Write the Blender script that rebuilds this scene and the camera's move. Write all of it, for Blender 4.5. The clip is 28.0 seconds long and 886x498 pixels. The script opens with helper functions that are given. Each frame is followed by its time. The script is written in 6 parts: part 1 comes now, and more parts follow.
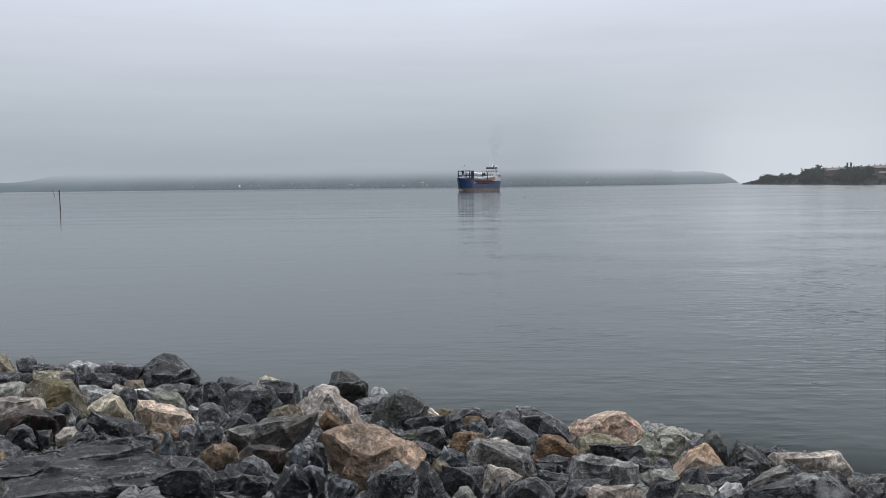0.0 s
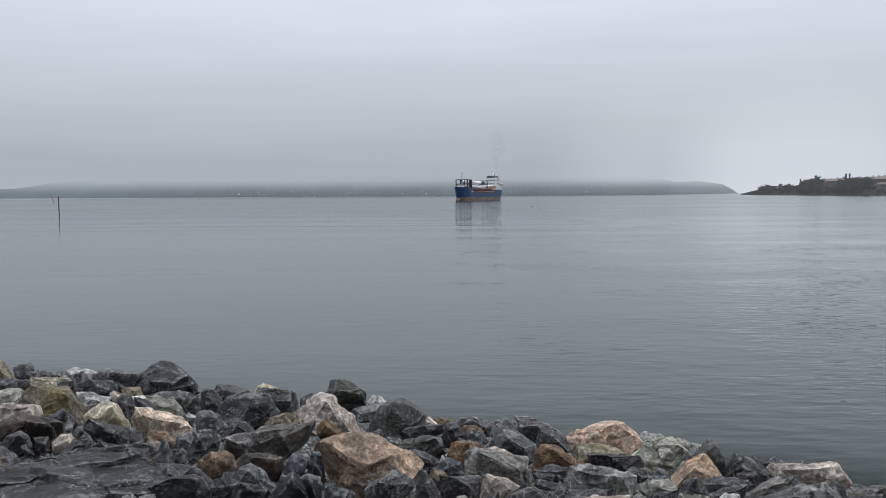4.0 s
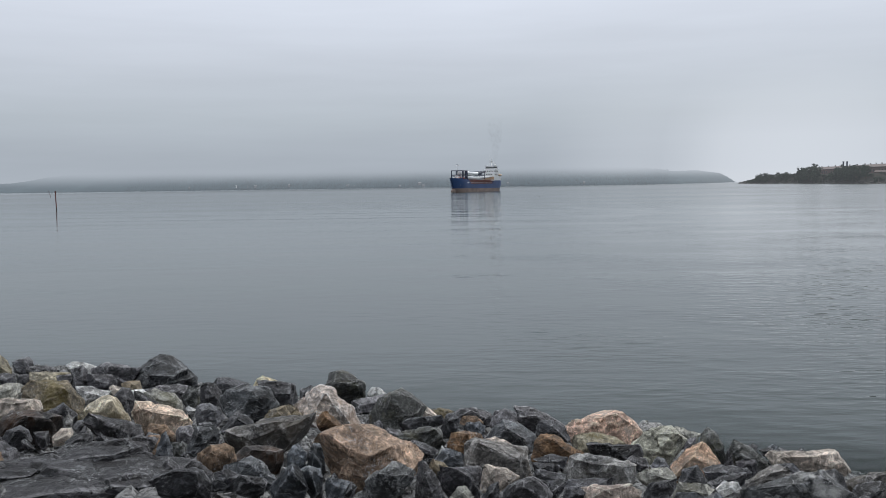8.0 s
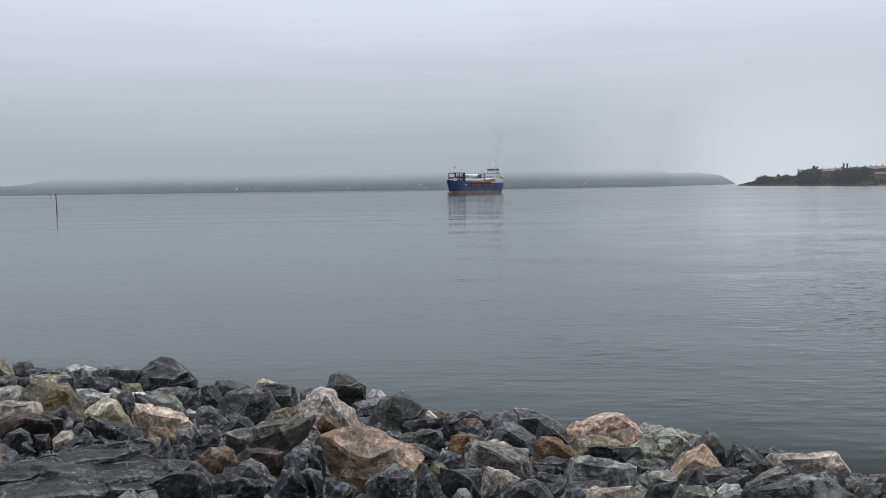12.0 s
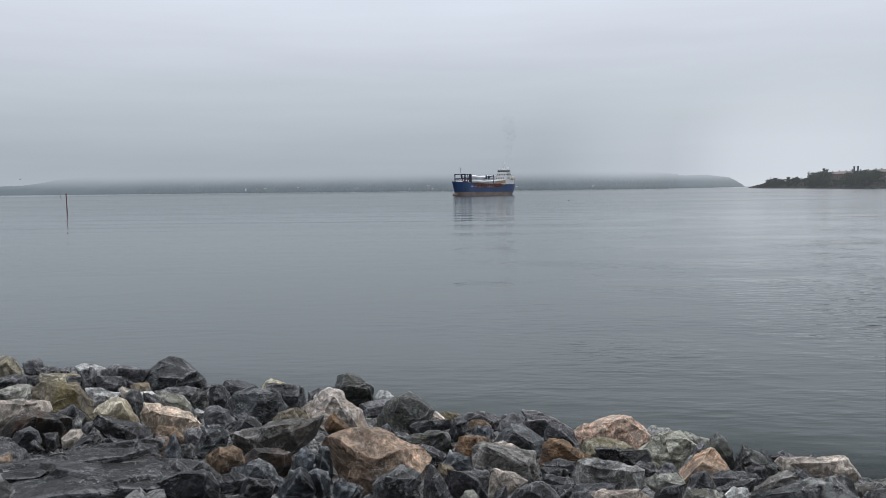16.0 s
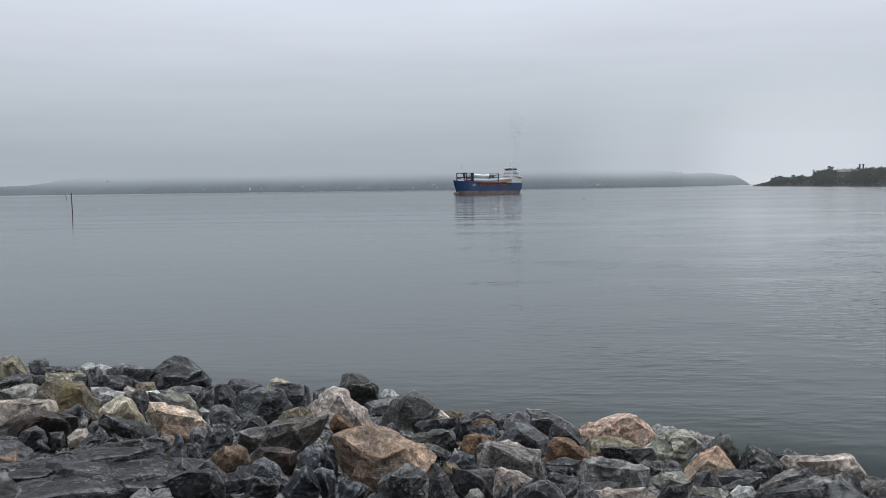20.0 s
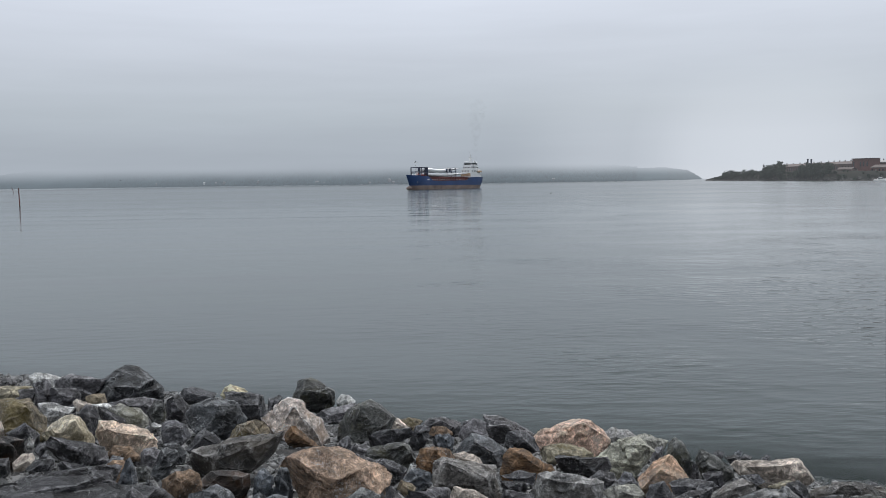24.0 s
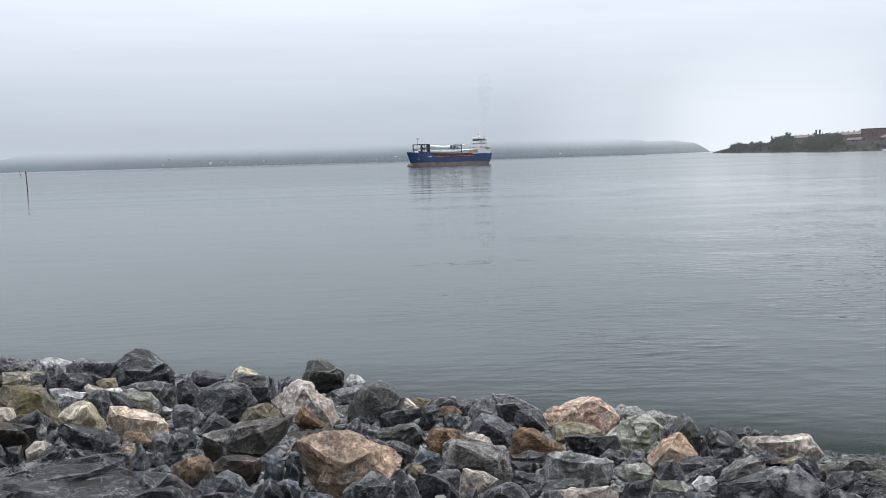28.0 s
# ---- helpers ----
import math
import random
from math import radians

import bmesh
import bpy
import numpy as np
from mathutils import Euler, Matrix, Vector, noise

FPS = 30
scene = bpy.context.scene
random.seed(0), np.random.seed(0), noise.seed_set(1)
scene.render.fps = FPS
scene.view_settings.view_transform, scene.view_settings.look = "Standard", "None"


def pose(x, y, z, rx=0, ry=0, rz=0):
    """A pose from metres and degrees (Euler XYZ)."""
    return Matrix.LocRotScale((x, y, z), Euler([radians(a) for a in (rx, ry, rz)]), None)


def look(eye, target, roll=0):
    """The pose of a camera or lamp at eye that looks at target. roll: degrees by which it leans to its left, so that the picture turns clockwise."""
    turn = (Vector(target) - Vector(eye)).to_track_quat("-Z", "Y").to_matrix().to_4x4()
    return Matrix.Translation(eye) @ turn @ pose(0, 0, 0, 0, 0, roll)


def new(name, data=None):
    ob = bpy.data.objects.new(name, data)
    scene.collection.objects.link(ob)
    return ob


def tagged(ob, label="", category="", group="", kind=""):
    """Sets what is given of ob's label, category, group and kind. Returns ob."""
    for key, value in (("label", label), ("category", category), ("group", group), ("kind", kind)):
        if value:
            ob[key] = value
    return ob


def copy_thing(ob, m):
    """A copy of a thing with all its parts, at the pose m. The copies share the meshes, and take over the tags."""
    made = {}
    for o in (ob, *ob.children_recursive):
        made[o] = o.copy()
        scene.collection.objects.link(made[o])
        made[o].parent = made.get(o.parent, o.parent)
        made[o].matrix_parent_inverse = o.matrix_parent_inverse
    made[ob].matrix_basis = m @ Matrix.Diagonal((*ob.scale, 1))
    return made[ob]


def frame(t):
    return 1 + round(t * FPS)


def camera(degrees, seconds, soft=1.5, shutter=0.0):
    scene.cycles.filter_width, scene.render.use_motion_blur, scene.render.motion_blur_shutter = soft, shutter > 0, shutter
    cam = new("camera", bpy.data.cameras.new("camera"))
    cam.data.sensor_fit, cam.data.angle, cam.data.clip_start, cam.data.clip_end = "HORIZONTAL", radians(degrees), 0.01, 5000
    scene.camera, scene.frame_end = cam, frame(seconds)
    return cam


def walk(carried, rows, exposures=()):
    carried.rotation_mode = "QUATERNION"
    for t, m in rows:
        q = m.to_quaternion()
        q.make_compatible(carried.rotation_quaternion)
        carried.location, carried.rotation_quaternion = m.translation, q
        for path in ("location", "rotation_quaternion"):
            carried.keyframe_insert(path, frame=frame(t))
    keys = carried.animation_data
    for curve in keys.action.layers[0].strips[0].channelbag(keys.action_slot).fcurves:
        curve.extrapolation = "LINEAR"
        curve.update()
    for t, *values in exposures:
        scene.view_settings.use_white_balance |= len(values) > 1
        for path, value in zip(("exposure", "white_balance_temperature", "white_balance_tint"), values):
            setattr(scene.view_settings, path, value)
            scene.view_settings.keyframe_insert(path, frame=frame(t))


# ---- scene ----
cam = camera(54.7, 28.0, soft=0.7)
# seconds, eye x y z, yaw, pitch, lean to the right
ROWS = [
    (0, 0, 0, 4.5, 0.002, -4.23, 0.743),
    (0.5, 0, 0, 4.5, 0.045, -4.395, 0.443),
    (1, 0, 0, 4.5, 0.085, -4.376, 0.437),
    (1.5, 0, 0, 4.5, 0.076, -4.146, 0.563),
    (2, 0, 0, 4.5, 0.054, -3.838, 0.688),
    (2.5, 0, 0, 4.5, -0.08, -3.652, 0.746),
    (3, 0, 0, 4.5, -0.205, -3.529, 0.545),
    (3.5, 0, 0, 4.5, -0.111, -3.602, 0.312),
    (5.5, 0, 0, 4.5, 0.07, -3.765, 0.942),
    (6, 0, 0, 4.5, 0.169, -3.902, 0.817),
    (6.5, 0, 0, 4.5, 0.234, -3.996, 0.76),
    (7, 0, 0, 4.5, 0.102, -4.109, 0.762),
    (7.5, 0, 0, 4.5, -0.12, -4.19, 0.829),
    (8, 0, 0, 4.5, -0.203, -4.24, 0.887),
    (8.5, 0, 0, 4.5, -0.315, -4.223, 0.932),
    (9, 0, 0, 4.5, -0.288, -4.121, 0.98),
    (9.5, 0, 0, 4.5, -0.22, -4.012, 0.817),
    (10, 0, 0, 4.5, -0.158, -4.092, 0.683),
    (10.5, 0, 0, 4.5, -0.131, -4.176, 0.697),
    (11, 0, 0, 4.5, -0.198, -4.158, 0.839),
    (11.5, 0, 0, 4.5, -0.201, -4.123, 0.917),
    (12, 0, 0, 4.5, -0.181, -4.086, 0.936),
    (12.5, 0, 0, 4.5, -0.151, -4.059, 0.831),
    (14.5, 0, 0, 4.5, -0.161, -3.954, 0.83),
    (15, 0, 0, 4.5, -0.171, -3.827, 0.841),
    (15.5, 0, 0, 4.5, 0.319, -3.694, 0.731),
    (16, 0, 0, 4.5, 0.377, -3.995, 0.696),
    (16.5, 0, 0, 4.5, 0.29, -4.373, 0.797),
    (17, 0, 0, 4.5, 0.257, -4.358, 0.955),
    (17.5, 0, 0, 4.5, 0.369, -4.092, 1.035),
    (18, 0, 0, 4.5, 0.428, -3.886, 1.126),
    (18.5, 0, 0, 4.5, 0.502, -3.724, 1.128),
    (19, 0, 0, 4.5, 0.649, -3.598, 0.958),
    (19.5, 0, 0, 4.5, 0.731, -3.756, 0.821),
    (20, 0, 0, 4.5, 0.679, -4.065, 0.846),
    (20.5, 0, 0, 4.5, 0.655, -4.091, 0.957),
    (21, -0.005, -0, 4.507, 0.328, -3.207, 0.87),
    (21.5, 0.003, 0.004, 4.511, -0.335, -1.969, 0.921),
    (23.5, 0.015, 0.011, 4.636, -1.269, -3.131, 0.906),
    (24, 0.023, 0.038, 4.708, -2.194, -4.498, 0.826),
    (24.5, 0.023, 0.045, 4.753, -2.533, -4.633, 0.943),
    (25, 0.022, 0.056, 4.745, -2.687, -5.515, 1.071),
    (25.5, 0.02, 0.058, 4.759, -2.941, -5.723, 1.735),
    (26, 0.012, 0.044, 4.753, -2.534, -5.92, 1.328),
    (26.5, 0.024, 0.035, 4.75, -1.847, -5.971, 1.123),
    (27, 0.023, 0.024, 4.753, -1.476, -6.065, 1.163),
    (27.5, 0.03, 0.051, 4.751, -1.754, -6.177, 1.561),
    (28, 0.031, 0.067, 4.756, -1.664, -6.033, 1.705),
]


def eye_pose(x, y, z, yaw, pitch, lean):
    return pose(x, y, z, 0, 0, yaw) @ pose(0, 0, 0, 90 + pitch) @ pose(0, 0, 0, 0, 0, -lean)


walk(cam, [(t, eye_pose(*p)) for t, *p in ROWS], [(0, 0.03), (26.9, 0.03), (27.35, 0.40), (28, 0.46)])

# ---- light ----
SUN_ELEVATION, SUN_AZIMUTH = 46, 28   # degrees; azimuth to the right of straight ahead


def link(tree, a, b):
    tree.links.new(a, b)


def node(tree, kind, **values):
    n = tree.nodes.new(kind)
    for key, value in values.items():
        n.inputs[key.replace("_", " ")].default_value = value
    return n


def math_node(tree, op, a, b=None, clamp=False):
    n = tree.nodes.new("ShaderNodeMath")
    n.operation, n.use_clamp = op, clamp
    for i, v in enumerate((a, b)):
        if v is None:
            continue
        if isinstance(v, (int, float)):
            n.inputs[i].default_value = v
        else:
            link(tree, v, n.inputs[i])
    return n.outputs[0]


def ramp(tree, fac, stops, ease="LINEAR"):
    n = tree.nodes.new("ShaderNodeValToRGB")
    n.color_ramp.interpolation = ease
    els = n.color_ramp.elements
    while len(els) < len(stops):
        els.new(0.5)
    for e, (p, c) in zip(els, stops):
        e.position = p
        e.color = (c, c, c, 1) if isinstance(c, (int, float)) else (*c, 1)
    if fac is not None:
        link(tree, fac, n.inputs[0])
    return n.outputs[0]


def mix(tree, fac, a, b, how="MIX"):
    n = tree.nodes.new("ShaderNodeMix")
    n.data_type, n.blend_type = "RGBA", how
    for sock, v in ((n.inputs[0], fac), (n.inputs[6], a), (n.inputs[7], b)):
        if isinstance(v, (int, float)):
            sock.default_value = v
        elif isinstance(v, tuple):
            sock.default_value = (*v, 1)
        else:
            link(tree, v, sock)
    return n.outputs[2]


def cloud_colour(tree, way):
    """Stratus sky as a colour, from a unit direction: darkest in the low cloud, lighter upward and over the open sound."""
    parts = tree.nodes.new("ShaderNodeSeparateXYZ")
    link(tree, way, parts.inputs[0])
    up = math_node(tree, "MULTIPLY", math_node(tree, "ABSOLUTE", parts.outputs[2]), 1.0)
    base = ramp(tree, up, [(0.0, SKY_LOW), (0.03, SKY_LOW), (0.075, SKY_MID), (0.14, SKY_BAND), (0.21, SKY_TOP), (0.42, SKY_HIGH), (0.75, SKY_OVER), (1.0, SKY_ZENITH)])
    # soft streaks in the cloud
    m = tree.nodes.new("ShaderNodeMapping")
    m.inputs["Scale"].default_value = (1.6, 1.6, 16.0)
    link(tree, way, m.inputs[0])
    streak = node(tree, "ShaderNodeTexNoise", Scale=2.2, Detail=4.0, Roughness=0.55)
    link(tree, m.outputs[0], streak.inputs["Vector"])
    streaks = ramp(tree, streak.outputs["Fac"], [(0.3, 0.965), (0.7, 1.035)])
    col = mix(tree, 1.0, base, streaks, "MULTIPLY")
    # open light towards the mouth of the sound, low and to the right
    dot = tree.nodes.new("ShaderNodeVectorMath")
    dot.operation = "DOT_PRODUCT"
    link(tree, way, dot.inputs[0])
    dot.inputs[1].default_value = (0.39, 0.92, 0.02)
    wide = ramp(tree, dot.outputs["Value"], [(0.955, 0.0), (0.988, 0.4), (1.0, 1.0)], "EASE")
    low = ramp(tree, up, [(0.0, 1.0), (0.05, 1.0), (0.14, 0.25), (0.3, 0.0)])
    return mix(tree, math_node(tree, "MULTIPLY", wide, low), col, GAP_LIGHT)


SKY_LOW, SKY_MID, SKY_BAND = (0.405, 0.45, 0.507), (0.46, 0.51, 0.568), (0.565, 0.61, 0.685)
SKY_TOP, SKY_HIGH = (0.70, 0.75, 0.847), (0.82, 0.87, 0.965)
SKY_OVER, SKY_ZENITH = (0.98, 1.03, 1.11), (1.12, 1.18, 1.26)
GAP_LIGHT = (0.655, 0.70, 0.765)

world = bpy.data.worlds.new("overcast")
scene.world = world
world.use_nodes = True
wt = world.node_tree
wt.nodes.clear()
coords = wt.nodes.new("ShaderNodeTexCoord")
clouds = wt.nodes.new("ShaderNodeBackground")
link(wt, cloud_colour(wt, coords.outputs["Generated"]), clouds.inputs[0])
clouds.inputs[1].default_value = 0.96
nishita = wt.nodes.new("ShaderNodeTexSky")
nishita.sky_type, nishita.sun_disc = "NISHITA", False
nishita.sun_elevation, nishita.sun_rotation = radians(SUN_ELEVATION), radians(SUN_AZIMUTH)
thin = wt.nodes.new("ShaderNodeBackground")
link(wt, nishita.outputs[0], thin.inputs[0])
thin.inputs[1].default_value = 0.003
both = wt.nodes.new("ShaderNodeAddShader")
link(wt, clouds.outputs[0], both.inputs[0])
link(wt, thin.outputs[0], both.inputs[1])
out = wt.nodes.new("ShaderNodeOutputWorld")
link(wt, both.outputs[0], out.inputs[0])

sun_data = bpy.data.lights.new("sun", "SUN")
sun_data.energy, sun_data.angle, sun_data.color = 1.5, radians(30), (1.0, 0.97, 0.93)
sun = new("sun", sun_data)
a, e = radians(SUN_AZIMUTH), radians(SUN_ELEVATION)
sun.matrix_world = look((40 * math.sin(a) * math.cos(e), 40 * math.cos(a) * math.cos(e), 40 * math.sin(e)), (0, 0, 0))


# ---- materials ----
def material(name):
    m = bpy.data.materials.new(name)
    m.use_nodes = True
    t = m.node_tree
    return m, t, t.nodes["Principled BSDF"]


def noise_of(t, vec, scale, detail=4.0, rough=0.55):
    n = node(t, "ShaderNodeTexNoise", Scale=scale, Detail=detail, Roughness=rough)
    link(t, vec, n.inputs["Vector"])
    return n.outputs["Fac"]


def bumped(t, bsdf, height, strength, distance):
    b = node(t, "ShaderNodeBump", Strength=strength, Distance=distance)
    link(t, height, b.inputs["Height"])
    link(t, b.outputs[0], bsdf.inputs["Normal"])


def plain(name, colour, rough=0.6, metal=0.0, vary=0.2, scale=1.5, grime=(0.10, 0.07, 0.05), dirt=0.25):
    """Painted or coated surface with soft unevenness and grime."""
    m, t, b = material(name)
    c = t.nodes.new("ShaderNodeTexCoord").outputs["Object"]
    big = noise_of(t, c, scale, 5)
    tone = ramp(t, big, [(0.3, 1 - vary), (0.7, 1 + vary * 0.5)])
    col = mix(t, 1.0, colour, tone, "MULTIPLY")
    stain = ramp(t, noise_of(t, c, scale * 3.1, 6, 0.65), [(0.52, 0.0), (0.72, dirt)])
    link(t, mix(t, stain, col, grime), b.inputs["Base Color"])
    b.inputs["Roughness"].default_value, b.inputs["Metallic"].default_value = rough, metal
    return m


def stone(name, light, dark, vein=0.0, speck=0.0, stain=None, stain_amount=0.0, bed=1.0, rough=0.75, loose=False):
    """Quarried rock: two tones in beds, pale veins and scuffs, mineral specks and stains."""
    m, t, b = material(name)
    tc = t.nodes.new("ShaderNodeTexCoord")
    info = t.nodes.new("ShaderNodeObjectInfo")
    chance = t.nodes.new("ShaderNodeNewGeometry").outputs["Random Per Island"] if loose else info.outputs["Random"]
    shift = t.nodes.new("ShaderNodeVectorMath")
    shift.operation = "MULTIPLY_ADD"
    link(t, chance, shift.inputs[0])
    shift.inputs[1].default_value = (37.0, 19.0, 53.0)
    link(t, tc.outputs["Object"], shift.inputs[2])
    c = shift.outputs[0]

    def turned(source, sx, sy, sz, rx, ry):
        mp = t.nodes.new("ShaderNodeMapping")
        mp.inputs["Scale"].default_value = (sx, sy, sz)
        mp.inputs["Rotation"].default_value = (rx, ry, 0.0)
        link(t, source, mp.inputs[0])
        return mp.outputs[0]

    wobble = node(t, "ShaderNodeTexNoise", Scale=2.2, Detail=5.0, Roughness=0.55)
    link(t, c, wobble.inputs["Vector"])
    warp = t.nodes.new("ShaderNodeVectorMath")
    warp.operation = "MULTIPLY_ADD"
    link(t, wobble.outputs["Color"], warp.inputs[0])
    warp.inputs[1].default_value = (0.5, 0.5, 0.5)
    link(t, c, warp.inputs[2])
    layers = turned(c, 1.0, 1.0, 1 + (bed - 1) * 0.4, 0.5, 0.35)
    coarse = noise_of(t, layers, 2.6, 10, 0.66)
    tone = ramp(t, coarse, [(0.36, 0.0), (0.50, 0.42), (0.64, 1.0)])
    col = mix(t, tone, dark, light)
    per = ramp(t, chance, [(0.0, 0.75), (0.5, 1.35), (1.0, 2.3)] if max(light) < 0.2 else [(0.0, 0.92), (1.0, 1.3)])
    col = mix(t, 1.0, col, per, "MULTIPLY")
    fine = noise_of(t, c, 60.0, 4, 0.7)
    mott = noise_of(t, turned(warp.outputs[0], 1.0, 1.0, bed, 0.5, 0.35), 12.0, 10, 0.75)
    col = mix(t, 1.0, col, ramp(t, mott, [(0.36, 0.34), (0.5, 0.9), (0.63, 2.3)]), "MULTIPLY")
    col = mix(t, 1.0, col, ramp(t, fine, [(0.3, 0.7), (0.72, 1.3)]), "MULTIPLY")
    if speck:
        spots = node(t, "ShaderNodeTexVoronoi", Scale=62.0)
        link(t, c, spots.inputs["Vector"])
        dots = ramp(t, spots.outputs["Distance"], [(0.16, speck), (0.36, 0.0)])
        hue = ramp(t, spots.outputs["Color"], [(0.40, 0.04), (0.60, 0.5)])
        col = mix(t, dots, col, hue)
    if stain:
        patch = ramp(t, noise_of(t, c, 2.3, 7, 0.68), [(0.5, 0.0), (0.62, stain_amount)])
        col = mix(t, patch, col, stain)
    # joints: hairlines that break off
    cracks = node(t, "ShaderNodeTexVoronoi", Scale=3.2)
    cracks.feature = "DISTANCE_TO_EDGE"
    link(t, turned(warp.outputs[0], 1.0, 1.0, 1.9, 0.4, -0.6), cracks.inputs["Vector"])
    hair = ramp(t, cracks.outputs["Distance"], [(0.002, 1.0), (0.014, 0.0)])
    some = ramp(t, noise_of(t, c, 3.1, 5, 0.65), [(0.50, 0.0), (0.60, 1.0)])
    if vein:
        # calcite in the joints, scuffs and crushed dust on the faces
        pale = math_node(t, "MULTIPLY", math_node(t, "MULTIPLY", hair, some), min(0.8, 0.12 + 0.6 * vein))
        col = mix(t, pale, col, (0.55, 0.56, 0.56))
        scuff = ramp(t, noise_of(t, turned(warp.outputs[0], 1.2, 3.0, 9.0, 0.9, 0.3), 2.4, 8, 0.7), [(0.56, 0.0), (0.66, min(0.6, 0.1 + 0.5 * vein))])
        col = mix(t, scuff, col, (0.26, 0.27, 0.28))
    # small pale flecks in clusters: barnacle scars, calcite and crushed grit
    grit = ramp(t, noise_of(t, c, 46.0, 7, 0.72), [(0.54, 0.0), (0.60, 1.0)])
    clusters = ramp(t, noise_of(t, c, 3.4, 5, 0.6), [(0.53, 0.0), (0.64, 0.8)])
    col = mix(t, math_node(t, "MULTIPLY", grit, clusters), col, (0.46, 0.47, 0.475))
    # broken edges worn pale
    edge = ramp(t, t.nodes.new("ShaderNodeNewGeometry").outputs["Pointiness"], [(0.512, 0.0), (0.548, 1.0)])
    worn = math_node(t, "MULTIPLY", edge, ramp(t, mott, [(0.42, 0.0), (0.54, 0.85)]))
    col = mix(t, worn, col, tuple(0.16 + 1.6 * v if max(light) < 0.2 else min(0.7, 1.18 * v + 0.02) for v in light))
    link(t, col, b.inputs["Base Color"])
    link(t, ramp(t, coarse, [(0.3, rough - 0.08), (0.7, rough + 0.1)]), b.inputs["Roughness"])
    b.inputs["Specular IOR Level"].default_value = 0.26
    relief = math_node(t, "ADD", math_node(t, "ADD", math_node(t, "MULTIPLY", mott, 0.8), math_node(t, "MULTIPLY", noise_of(t, layers, 22.0, 10, 0.74), 0.6)), math_node(t, "MULTIPLY", fine, 0.12))
    relief = math_node(t, "SUBTRACT", relief, math_node(t, "MULTIPLY", math_node(t, "MULTIPLY", hair, some), 0.2))
    bumped(t, b, relief, 1.0, 0.032)
    return m


